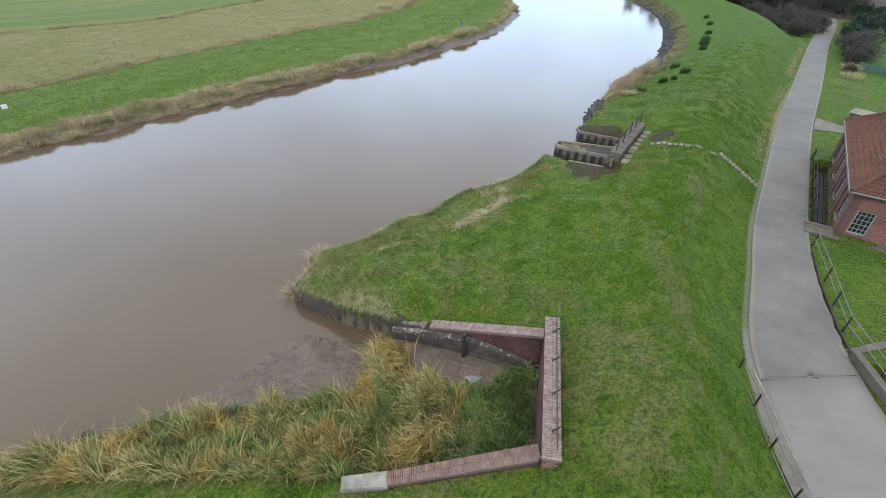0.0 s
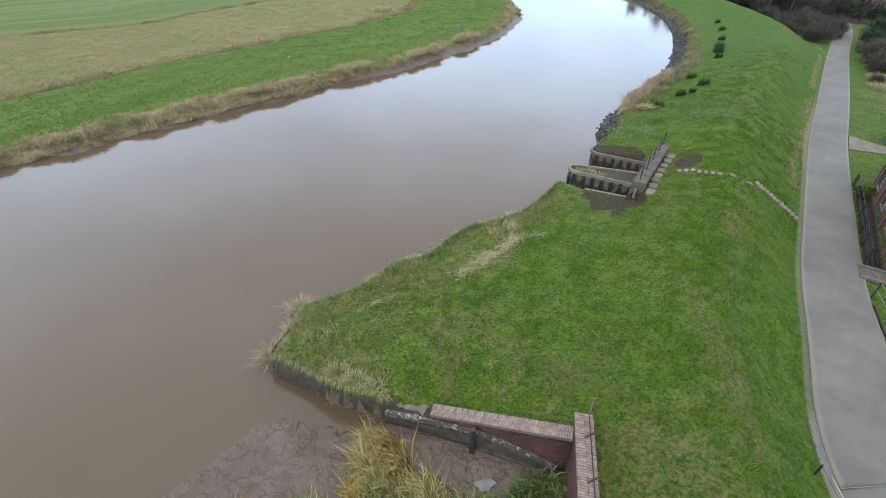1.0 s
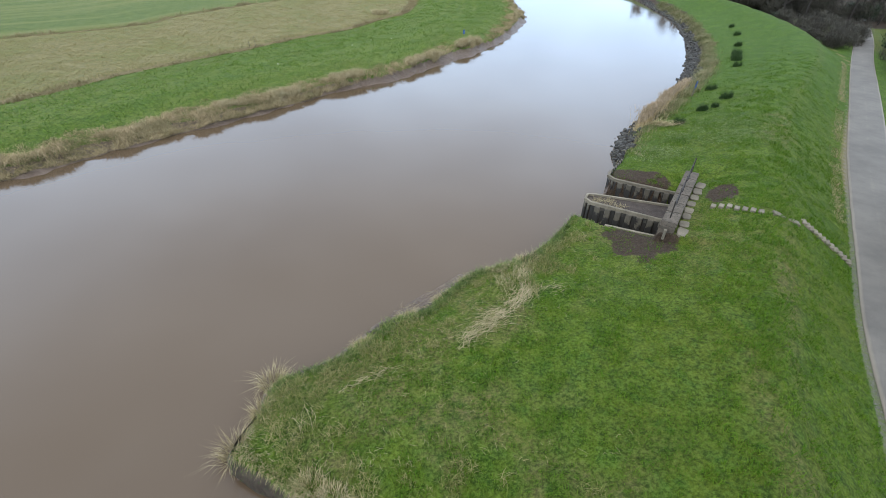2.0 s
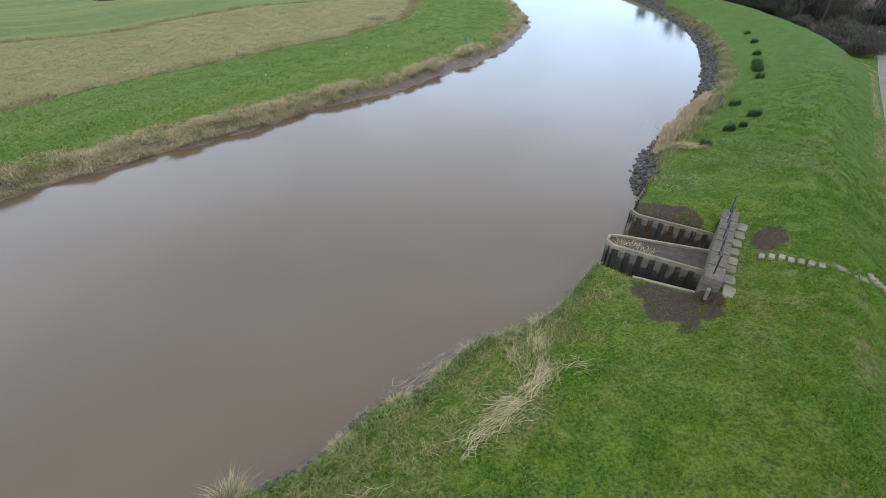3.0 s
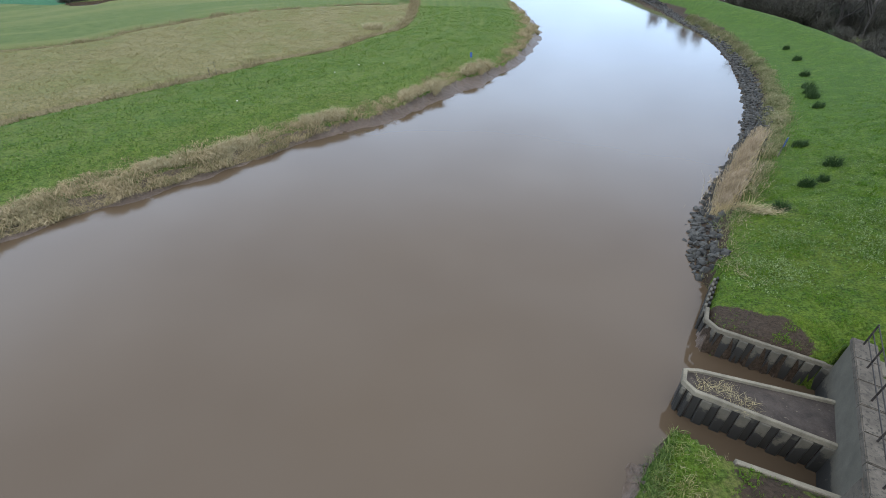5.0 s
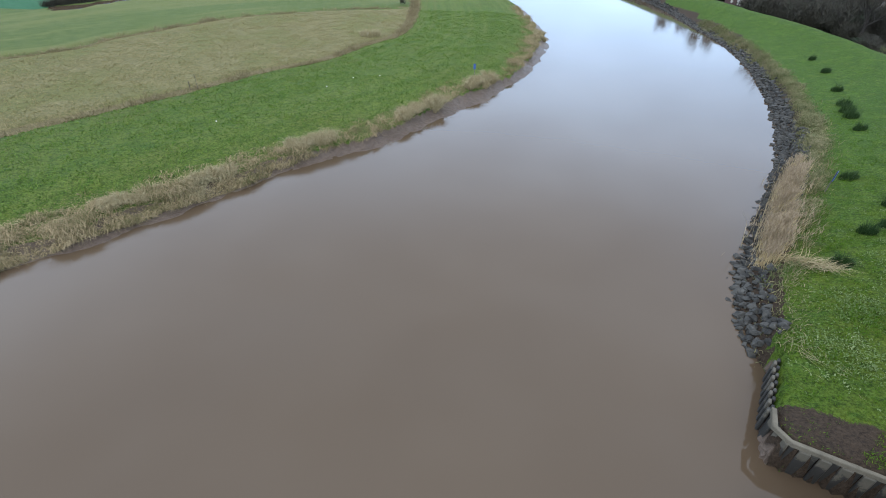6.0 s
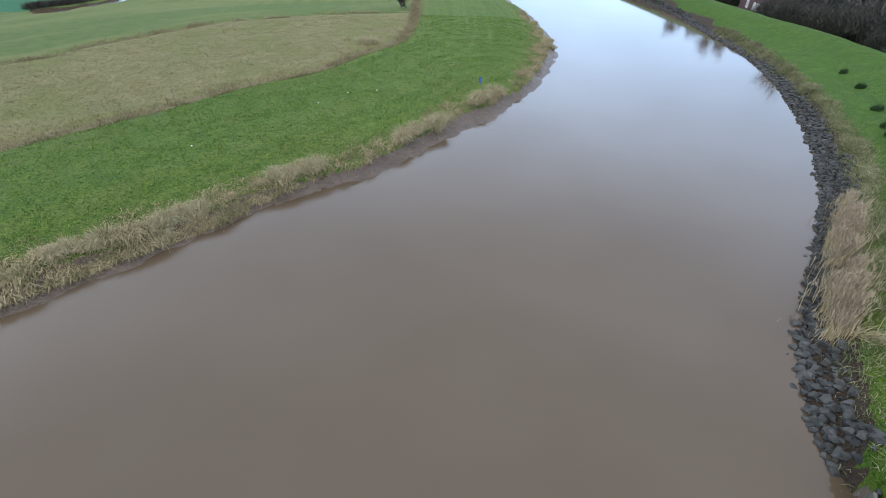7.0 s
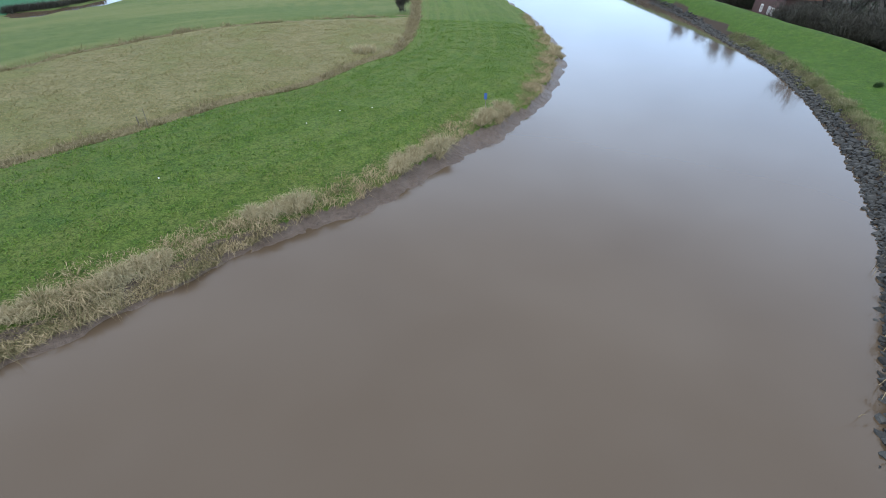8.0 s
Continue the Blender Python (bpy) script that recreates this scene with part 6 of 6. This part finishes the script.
    ob.matrix_basis = Matrix.Translation((x, y, zat(x, y) + 0.07)) @ Matrix.Rotation(radians(-38 + r.uniform(-6, 6)), 4, "Z")
    tagged(ob, "pale concrete stepping stone in the grass", "stepping stone", "stepping stones over the dike")
ob = part("path_slab", box(1.5, 0.46, 0.3, (0, 0, -0.24), bevel=0.03), PALE_CONCRETE)
drop = math.atan2(zat(18.4, 30.95) - zat(19.7, 30.55), 1.36)
ob.matrix_basis = Matrix.Translation((19.05, 30.75, (zat(18.4, 30.95) + zat(19.7, 30.55)) / 2 + 0.07)) @ Matrix.Rotation(radians(-17), 4, "Z") @ Matrix.Rotation(drop, 4, "Y")
tagged(ob, "long pale concrete slab on the dike crest", "slab")
N_STEPS = 12
for i in range(N_STEPS):
    s = i / (N_STEPS - 1)
    x, y = 20.45 + 2.35 * s, 31.1 - 1.1 * s - 0.35 * s * s
    ob = part("stair_step", box(0.24, 0.52, 0.2, (0, 0, -0.17), bevel=0.02), PALE_CONCRETE)
    ob.matrix_basis = Matrix.Translation((x, y, max(zat(x, y), 1.4) + 0.09)) @ Matrix.Rotation(radians(-25 - 12 * s + r.uniform(-4, 4)), 4, "Z")
    tagged(ob, "small pale concrete step down the dike slope", "step", "steps down to the lane")
for i, (u, v, z) in enumerate([(-0.4, -0.3, 2.95)]):
    p = sl(u, v)
    ob = part("bollard_stub", box(0.2, 0.14, 0.6, (0, 0, -0.35), bevel=0.02), PALE_CONCRETE)
    ob.matrix_basis = Matrix.Translation((*p, zat(*p) + 0.12)) @ Matrix.Rotation(ang, 4, "Z")
    tagged(ob, "pale concrete stub beside the abutment", "stub")

for i, (u, v) in enumerate([(3.25, 4.2), (3.55, 3.5), (3.15, 2.9)]):
    p = sl(u, v)
    q = np.random.default_rng(800 + i)
    a_, r_ = q.uniform(0, 6.28, 110), 0.45 * np.sqrt(q.random(110))
    v_, f_ = blades(np.stack([r_ * np.cos(a_), r_ * np.sin(a_), np.zeros(110)], 1), 0.16, 0.014, 2.4, seed=810 + i)
    ob = new("dead_reed_litter", raw_mesh("dead_reed_litter", v_, f_, REED))
    ob.location = (*p, 1.97)
    tagged(ob, "dead reed stalks lying on the sluice pier", "reeds", "reed litter on the pier")

# ---- lock details ----
CRUST = surface("white_stained_silt", (0.042, 0.0348, 0.0288), (0.084, 0.072, 0.06), 2.2, 20, 0.85, 0.5, 0.01, stain=(0.24, 0.225, 0.20), stain_at=0.53)
WALE_X = [4.25, 3.0, 1.6, 0.3, -0.6, -1.9]
WALE_TOP, WALE_FOOT = [1.62, 1.92, 2.2, 1.9, 1.62, 1.3], [1.1, 0.9, 0.75, 0.6, 0.45, 0.2]
for k in range(5):
    o = 0.10 + 0.035 * k + (0.03 if k % 2 else 0)
    outer, inner, tops, feet = [], [], [], []
    for x0, zt, zf in zip(WALE_X, WALE_TOP, WALE_FOOT):
        y0 = 13.15 + (4.5 - x0) * 0.387
        inner.append((x0, y0 + 0.03))
        outer.append((x0 - 0.36 * o, y0 - 0.93 * o))
        tops.append(zt - (zt - zf) * k / 5 - 0.015)
    bm = prism(inner + outer[::-1], -0.2, tops + [t - 0.03 for t in tops[::-1]])
    part("waling_plank", bm, CRUST if k == 0 else DARK_TIMBER, north_wing, "pale crusted plank on the wing wall" if k == 0 else "silted dark plank on the wing wall")
part("mooring_pile", box(0.17, 0.17, 2.3, (1.36, 14.0, 0.2), bevel=0.02), PILE_DARK, north_wing, "black timber mooring pile")
for i in range(7):
    s = i / 6
    q = thing("fender_pile", Matrix.Translation((-1.25 - 3.9 * s, 15.72 + 1.5 * s, 0.2)), "short rotten timber pile at the bank's foot", "pile", "piles below the promontory")
    part("pile", box(0.3, 0.22, 1.42 + 0.12 * math.sin(i * 3), (0, 0, 0), bevel=0.04, taper=0.9, turn=Euler((0, 0, -0.4)).to_matrix()), PILE, q)
hrail = thing("headwall_handrail", Matrix.Translation((4.47, 10.77, 3.71)), "rusty steel bar fixed along the headwall coping", "handrail")
along_w = Vector((1.2, 6.1, 0)).normalized()
part("bar", bar(along_w * -2.9 + Vector((0, 0, 0.10)), along_w * 2.95 + Vector((0, 0, 0.10)), 0.02, 6), STEEL, hrail)
for k in (-2.2, -0.75, 0.75, 2.2):
    part("bracket", bar(along_w * k - Vector((0.16, 0, -0.01)), along_w * k + Vector((0.12, 0.05, 0.20)), 0.028, 6), STEEL, hrail)
gauge = thing("gauge_post", Matrix.Translation((5.15, 13.9, 3.3)), "thin weathered timber post behind the headwall", "post")
part("post", bar((0, 0, -0.2), (0.02, 0.02, 0.95), 0.035, 6), TIMBER, gauge)
part("cap", bar((0.02, 0.02, 0.92), (0.02, 0.02, 1.04), 0.055, 6), TIMBER, gauge)

# ---- small marks on both banks ----
def sign_post(name, x, y, h, tilt, w, hh, board, label, category, turn=0, post=(0.03, RUST)):
    ob = thing(name, Matrix.Translation((x, y, zat(x, y))) @ Euler((radians(tilt), radians(tilt * 0.6), radians(turn))).to_matrix().to_4x4(), label, category)
    part("post", bar((0, 0, -0.2), (0, 0, h), post[0], 6), post[1], ob)
    if w:
        part("board", box(w, 0.03, hh, (0, -0.05, h - hh), bevel=0.005), board, ob)
    return ob


sign_post("river_sign", 26.2, 57.6, 1.6, 2, 0.3, 0.75, BLUE, "narrow blue river sign on a steel post", "sign", 40)
sign_post("river_sign", 3.5, 86.2, 1.5, -12, 0.3, 0.6, BLUE, "small leaning blue river sign", "sign", -30)
sign_post("fence_stake", -25.9, 78.2, 1.7, -16, 0, 0, WHITE, "pale leaning stake at the field edge", "stake", post=(0.026, PALE_CONCRETE))
sign_post("fence_stake", -27.1, 78.9, 0.9, 8, 0, 0, WHITE, "short grey stake at the field edge", "stake", post=(0.04, TIMBER))
board = sign_post("kilometre_board", -39.6, 41.7, 1.1, 0, 0.44, 0.38, WHITE, "white kilometre board on the far bank", "sign", 44)
for k in (-0.08, 0.07):
    part("figure_bar", box(0.045, 0.006, 0.19, (k, -0.071, 0.81)), STEEL, board)
for i, (x, y) in enumerate([(-20.0, 68.5), (-12.7, 79.6), (-7.5, 83.9), (-10.4, 82.9)]):
    b = boulder_mesh(500 + i, 0.09)
    ob = part("pale_litter", b, WHITE)
    ob.location = (x, y, zat(x, y) + 0.05)
    tagged(ob, "small pale scrap lying in the meadow", "litter")

for i, (x, y, sz) in enumerate([(-14.9, 9.2, 0.35), (-14.3, 9.6, 0.28), (-13.8, 9.9, 0.33), (-15.6, 8.9, 0.3), (-13.3, 10.4, 0.24)]):
    ob = part("bank_stone", boulder_mesh(520 + i, sz), ROCK)
    ob.location = (x, y, max(zat(x, y), LEVEL) + 0.08)
    tagged(ob, "grey stone lying at the vegetated bank's foot", "stone", "stones at the bank's foot")

# ---- slumped clods along the eroding near bank ----
CLOD = surface("wet_bank_clod", (0.027, 0.021, 0.0162), (0.072, 0.0558, 0.042), 3.0, 18, 0.7, 0.7, 0.02, island=0.35)
r = np.random.default_rng(560)
edge = spline([(-6.5, 21.6), (-4.29, 22.55), (-3.39, 23.45), (-2.52, 24.43), (-1.74, 25.18), (-0.55, 25.72), (0.46, 26.91), (1.72, 28.24), (3.32, 29.05), (5.12, 29.69), (6.51, 31.19), (6.3, 31.0), (7.6, 33.2)], 0.05)
clod_v, clod_f, count = [], [], 0
kk = [(np.array([tuple(q.co) for q in me.vertices]), np.array([tuple(p.vertices) for p in me.polygons])) for me in kinds]
for i in range(700):
    c = edge[r.integers(0, len(edge))] + np.array([-0.62, 0.78]) * r.normal(0.38, 0.25)
    h = zat(*c)
    if h < LEVEL + 0.03:
        continue
    size = 0.05 + 0.12 * r.random() ** 2
    m = Matrix.LocRotScale((c[0], c[1], h + size * 0.1), Euler((r.uniform(-0.5, 0.5), r.uniform(-0.5, 0.5), r.uniform(0, 6.28))), (size, size, size * 0.8))
    a, b = kk[i % 8]
    clod_v.append(a @ np.array(m.to_3x3()).T + np.array(m.translation))
    clod_f.append(b + count)
    count += len(a)
stuff("bank_clods", np.vstack(clod_v), np.vstack(clod_f), CLOD, "dark slumped clods at the bank's foot", "mud")

# ---- shed and far buildings ----
shed = thing("garden_shed", pose(39.6, 42.3, 1.38, 0, 0, -52) @ Matrix.Scale(0.82, 4), "small green shed with a pale flat roof", "shed")
part("wall", box(2.2, 1.6, 1.45, (0, 0, 0)), GREENPAINT, shed)
part("roof", box(2.6, 2.0, 0.08, (0, 0, 1.45), turn=Euler((0.06, 0, 0)).to_matrix(), bevel=0.02), PALE_CONCRETE, shed, "pale corrugated roof sheet")
part("door", box(0.05, 0.7, 1.3, (-1.12, 0, 0.05)), GREENPAINT, shed)
hedge_fence = thing("garden_fence", pose(54.6, 62.8, 1.38, 0, 0, -72), "dark green slatted garden fence", "fence")
for i in range(14):
    part("slat", box(0.36, 0.04, 1.0, (i * 0.4, 0, 0)), GREENPAINT, hedge_fence)

cottage = thing("brick_cottage", pose(66.8, 143.5, 1.3, 0, 0, 82), "red brick cottage with white windows behind the dike", "house")
cb = wall_with_openings(14, 0, 4.4, 0.3, [(1.2, 2.4, 0.8, 2.3), (3.4, 4.6, 0.8, 2.3), (5.2, 6.4, 0.8, 2.3), (9, 10.2, 0.8, 2.3)])
part("wall", cb, HOUSE_BRICK_SHADED, cottage)
part("wall", box(14, 0.3, 4.4, (7, -7.0, 0)), HOUSE_BRICK_SHADED, cottage)
part("wall", prism([(0, 0), (0.3, 0), (0.3, -6.85), (0, -6.85)], 0, 4.4), HOUSE_BRICK_SHADED, cottage)
part("wall", prism([(13.7, 0), (14, 0), (14, -6.85), (13.7, -6.85)], 0, 4.4), HOUSE_BRICK_SHADED, cottage)
bm = bmesh.new()
q = [bm.verts.new(v) for v in ((-0.4, 0.7, 4.35), (14.4, 0.7, 4.35), (14.4, -7.5, 4.35), (-0.4, -7.5, 4.35), (3.0, -3.4, 7.8), (11.0, -3.4, 7.8))]
for f in ((q[0], q[1], q[5], q[4]), (q[2], q[3], q[4], q[5]), (q[1], q[2], q[5]), (q[3], q[0], q[4]), (q[3], q[2], q[1], q[0])):
    bm.faces.new(f)
part("roof", bm, TILE, cottage)
for x0 in (1.8, 4.0, 5.8, 9.6):
    w = new("window")
    w.parent = cottage
    w.matrix_basis = Matrix.Translation((x0, 0.2, 0.8))
    bm = bmesh.new()
    for sx, sz, px, pz in ((1.2, 0.14, 0, 0), (1.2, 0.14, 0, 1.36), (0.14, 1.22, -0.53, 0.14), (0.14, 1.22, 0.53, 0.14), (0.08, 1.22, 0, 0.14)):
        box(sx, 0.1, sz, (px, 0.1, pz), bm=bm)
    part("frame", bm, WHITE, w)
    part("pane", box(1.1, 0.01, 1.4, (0, 0.05, 0.05)), GLASS, w)
barn = thing("pale_barn", pose(93, 101, 1.3, 0, 0, 55), "pale roofed garden building beyond the lane", "barn")
part("wall", box(9, 5, 2.2, (0, 0, 0)), GREENPAINT, barn)
bm = bmesh.new()
q = [bm.verts.new(v) for v in ((-4.8, -2.8, 2.15), (4.8, -2.8, 2.15), (4.8, 2.8, 2.15), (-4.8, 2.8, 2.15), (-4.8, 0, 3.9), (4.8, 0, 3.9))]
for f in ((q[0], q[1], q[5], q[4]), (q[2], q[3], q[4], q[5]), (q[1], q[2], q[5]), (q[3], q[0], q[4]), (q[3], q[2], q[1], q[0])):
    bm.faces.new(f)
part("roof", bm, PALE_CONCRETE, barn)


# ---- bare trees and thickets behind the dike ----
def branching(seed, height, levels=4, spread=0.55, stems=1):
    """Limbs of a bare tree: trunk pieces, branches, and twig tips."""
    r = random.Random(seed)
    limbs, tips = [], []

    def grow(p, d, ln, rad, lv):
        q = p + d * ln
        limbs.append((p, q, rad, rad * 0.68, lv))
        if lv >= levels:
            tips.append((q, d))
            return
        for _ in range(r.choice((2, 3, 3)) if lv else r.choice((3, 4))):
            e = (d + Vector((r.gauss(0, spread), r.gauss(0, spread), r.gauss(0.12, spread * 0.5)))).normalized()
            grow(p.lerp(q, r.uniform(0.55, 1.0)), e, ln * r.uniform(0.55, 0.8), rad * 0.58, lv + 1)

    for _ in range(stems):
        d = Vector((r.gauss(0, 0.06 + 0.2 * (stems > 1)), r.gauss(0, 0.06 + 0.2 * (stems > 1)), 1)).normalized()
        grow(Vector((r.uniform(-0.4, 0.4) * (stems > 1), r.uniform(-0.4, 0.4) * (stems > 1), -0.1)), d, height * 0.36, height * 0.017 / (stems ** 0.5), 0)
    return limbs, tips


def tube_mesh(name, limbs, material, sides=4):
    vs, fs = [], []
    for p, q, r0, r1, lv in limbs:
        d = (q - p).normalized()
        a = d.orthogonal().normalized()
        b = d.cross(a)
        base = len(vs)
        for k in range(sides):
            t = 2 * math.pi * k / sides
            o = a * math.cos(t) + b * math.sin(t)
            vs += [p + o * r0, q + o * r1]
        for k in range(sides):
            j = (k + 1) % sides
            fs.append((base + 2 * k, base + 2 * j, base + 2 * j + 1, base + 2 * k + 1))
    return raw_mesh(name, np.array([tuple(v) for v in vs]), np.array(fs), material)


def bare_tree(name, seed, height, label, category, group, stems=1, levels=4, spread=0.55, twigs=5, green=None):
    ob = thing(name, Matrix(), label, category, group)
    limbs, tips = branching(seed, height, levels, spread, stems)
    t = new("trunk", tube_mesh("trunk", [x for x in limbs if x[4] <= 1], BARK, 6))
    t.parent = ob
    c = new("crown", tube_mesh("crown", [x for x in limbs if x[4] > 1], BARK, 3))
    c.parent = ob
    rr = np.random.default_rng(seed)
    seats = [tuple(p) for p, _ in tips] + [tuple(a.lerp(b, rr.uniform(0.2, 0.9))) for a, b, _, _, lv in limbs if lv >= 2]
    roots = np.repeat(np.array(seats), twigs, 0) + rr.normal(0, 0.03 * height, (len(seats) * twigs, 3))
    v, f = blades(roots, height * (0.10 if stems == 1 else 0.17), 0.03, 1.2, -0.4, seed=seed)
    k = new("twig_spray", raw_mesh("twig_spray", v, f, green or TWIG))
    k.parent = ob
    return ob


def thicket(name, seed, height, girth, label, category, group, count=2000, leaf=None):
    """A bushy dome of fine twigs down to the ground, over a few leaning stems."""
    ob = thing(name, Matrix(), label, category, group)
    limbs, _ = branching(seed, height * 1.15, 2, 0.45, 7)
    t = new("trunk", tube_mesh("trunk", limbs, BARK, 4))
    t.parent = ob
    rr = np.random.default_rng(seed)
    lobes = np.stack([rr.normal(0, 0.33 * girth, 9), rr.normal(0, 0.33 * girth, 9), rr.uniform(0.25, 0.62, 9) * height], 1)
    size = rr.uniform(0.22, 0.36, 9) * height
    k = rr.integers(0, 9, count)
    d = rr.normal(0, 1, (count, 3))
    d /= np.linalg.norm(d, axis=1)[:, None]
    roots = lobes[k] + d * (size[k] * rr.random(count) ** 0.4)[:, None] * (1, 1, 1.1)
    roots[:, 2] = np.maximum(roots[:, 2] - 0.12 * height, 0.03)
    v, f = blades(roots, 0.16 * height, 0.045 if leaf is None else 0.085, 2.4, 0.6, seed=seed)
    c = new("crown", raw_mesh("crown", v, f, leaf or TWIG))
    c.parent = ob
    return ob


TREES = [bare_tree("bare_tree", 600 + i, 9 + i, "bare winter tree behind the dike", "tree", "bare trees of the wood", levels=4, spread=0.45, twigs=6) for i in range(4)]
THICKETS = [thicket("bare_thicket", 640 + i, 3.4, 2.6, "bare grey-brown thicket beside the lane", "bush", "thickets by the lane") for i in range(3)]
EVERS = [thicket("evergreen_bush", 680 + i, 3.6, 3.0, "dark evergreen bush beyond the lane", "bush", "dark bushes", 1800, EVERGREEN) for i in range(2)]
WOOD_THICKETS = [thicket("bare_thicket", 650 + i, 4.6, 3.6, "dense bare undergrowth of the wood behind the dike", "bush", "undergrowth of the wood", 1100) for i in range(3)]
WOOD_EVERS = [thicket("evergreen_bush", 690 + i, 4.4, 3.4, "dark evergreen bush among the bare trees", "bush", "dark bushes in the wood", 1000, EVERGREEN) for i in range(2)]
r = random.Random(9)


def plant(protos, spots, base=1.3):
    for i, (x, y, s) in enumerate(spots):
        m = Matrix.Translation((x, y, base)) @ Matrix.Rotation(r.uniform(0, 6.28), 4, "Z")
        src = protos[i % len(protos)]
        if i < len(protos):
            src.matrix_basis = m @ Matrix.Scale(s, 4)
        else:
            k = copy_thing(src, m)
            k.scale = (s, s, s)


spots = []
while len(spots) < 55:
    u, v = r.random(), r.random()
    x, y = 68 + 40 * u * u + 2 * v, 104 + 95 * v
    if x < 78 and 138 < y < 162:
        continue
    if all((x - a) ** 2 + (y - b) ** 2 > 6 for a, b, _ in spots):
        spots.append((x, y, r.uniform(0.75, 1.2)))
plant(TREES, spots)
plant(THICKETS, [(60.5, 86, 1.0), (63.5, 88, 1.1), (58.6, 88.5, 0.9), (66, 91, 1.15), (62, 92.5, 1.1), (68.5, 95, 1.0), (61, 96.5, 1.0), (65, 98, 1.1), (55.8, 65.4, 0.75), (57.8, 68.0, 1.0), (59.8, 70.8, 1.1), (62.0, 73.8, 1.1),
                 (52.5, 61.5, 0.4), (64.2, 76.8, 1.0), (68, 101, 1.2), (64, 104, 1.0), (71, 99, 0.9), (66.5, 108, 0.9), (69, 113, 1.1), (70, 119, 1.0), (71.5, 124, 1.1), (70.5, 130, 1.0), (72, 135, 1.1), (75, 140, 1.0), (79, 133, 1.2), (77, 122, 1.2), (74, 112, 1.2)])
plant(EVERS, [(70, 84, 1.0), (74, 88, 1.1), (80, 92, 1.0), (67, 79.5, 0.9), (73, 80, 1.1), (84, 100, 1.1), (75, 118, 1.0), (82, 110, 1.2), (72, 128, 0.9), (63.2, 105, 0.7)])
thick = []
while len(thick) < 75:
    y = r.uniform(106, 178)
    edge = float(np.interp(y, [104, 112, 119, 130, 142, 160, 180], [76, 72, 68.5, 66, 64.5, 65, 64]))
    x = edge + r.random() ** 1.4 * 15
    if (x < 77 and 141.5 < y < 160) or (79 < x < 86 and y < 130):
        continue
    if all((x - a) ** 2 + (y - b) ** 2 > 2.6 for a, b, _ in thick):
        thick.append((x, y, r.uniform(0.95, 1.55)))
thick += [(64.3, 138.6, 1.15), (65.6, 141.3, 1.2), (64.8, 135.2, 1.1), (66.4, 143.6, 1.0), (66.5, 132.5, 1.2), (67.6, 128, 1.2), (68.8, 123.5, 1.15)]
plant(WOOD_THICKETS, thick)
plant(WOOD_EVERS, [(66.5, 139, 0.9), (68.5, 131, 1.1), (72, 126, 1.0), (71, 137, 1.2), (75, 131, 1.3), (74, 120, 1.1), (79, 121, 1.2), (78, 137, 1.3), (77, 114, 1.1), (81, 144, 1.4), (70, 123, 0.8), (66, 134, 0.7), (80, 155, 1.4), (70, 164, 1.2), (75, 168, 1.3)])
clump("dry_grass_tuft", -11.7, 106.8, 420, 1.6, 0.9, 0.05, 0.9, REED, "tall dry grass at the ditch bend", "grass tuft", "", 700)
clump("dry_grass_tuft", 53.6, 62.8, 300, 1.2, 0.8, 0.03, 0.9, REED, "dry grass among the lane side thickets", "grass tuft", "dry tufts by the lane", 701)
clump("dry_grass_tuft", 51.0, 59.0, 300, 1.2, 0.7, 0.03, 0.9, REED, "dry grass among the lane side thickets", "grass tuft", "dry tufts by the lane", 702)
# roadside dry strip on the dike's inner foot
rr = np.random.default_rng(703)
run = ROAD_LEFT[(ROAD_LEFT[:, 1] > 33) & (ROAD_LEFT[:, 1] < 76)]
run = spline(run[::3], 0.1)
p = run[rr.integers(0, len(run), 2600)] + np.array([-0.62, 0.42]) + rr.normal(0, 0.24, (2600, 2))
p = p[fnoise(p[:, 0], p[:, 1], 2.0) > 0.38]
z, _ = ground_height(p[:, 0], p[:, 1])
v, f = blades(np.stack([p[:, 0], p[:, 1], z], 1), 0.22, 0.022, 1.1, seed=704)
stuff("verge_grass", v, f, STRAW, "dry straw verge between dike and lane", "grass")
hedge_r = np.random.default_rng(705)
s = hedge_r.random(3500)
px = np.interp(s, [0, 0.6, 1], [-76.6, -72.6, -71.2]) + hedge_r.normal(0, 0.55, 3500)
py = np.interp(s, [0, 0.6, 1], [127.6, 134.5, 146]) + hedge_r.normal(0, 0.55, 3500)
v, f = blades(np.stack([px, py, np.full(3500, 1.65)], 1), 1.3, 0.06, 0.7, seed=706)
stuff("field_hedge", v, f, TWIG, "brown scrub along the flooded field edge", "hedge")
plant([bare_tree("bare_shrub", 660, 3.2, "small bare shrub at the ditch bend", "bush", "", stems=3, levels=3, twigs=8)], [(-8.6, 140.5, 1.3)], 1.3)

# ---- bricks of the lock, one by one ----
coping_run(headwall, HW[0], HW[1], -0.60, -0.0, 3.60, 3.60, BRICK_PALE, seed=11)
coping_run(north_wing, NW0, NW1, -0.52, 0.0, 3.13, 1.81, BRICK_PALE, seed=12)
coping_run(south_wing, SW0, SW1, 0.0, 0.48, 3.13, 2.13, BRICK_RED, pitch=0.072, seed=13)
face_bricks(north_wing, NW0, NW1, 0.9, 3.1, 1.78, BRICK_DARK, 1.0, 170, 14)
face_bricks(headwall, (3.98, 7.78), (3.46, 7.83), 2.3, 3.52, 3.52, BRICK_RED, 1.0, 60, 15)
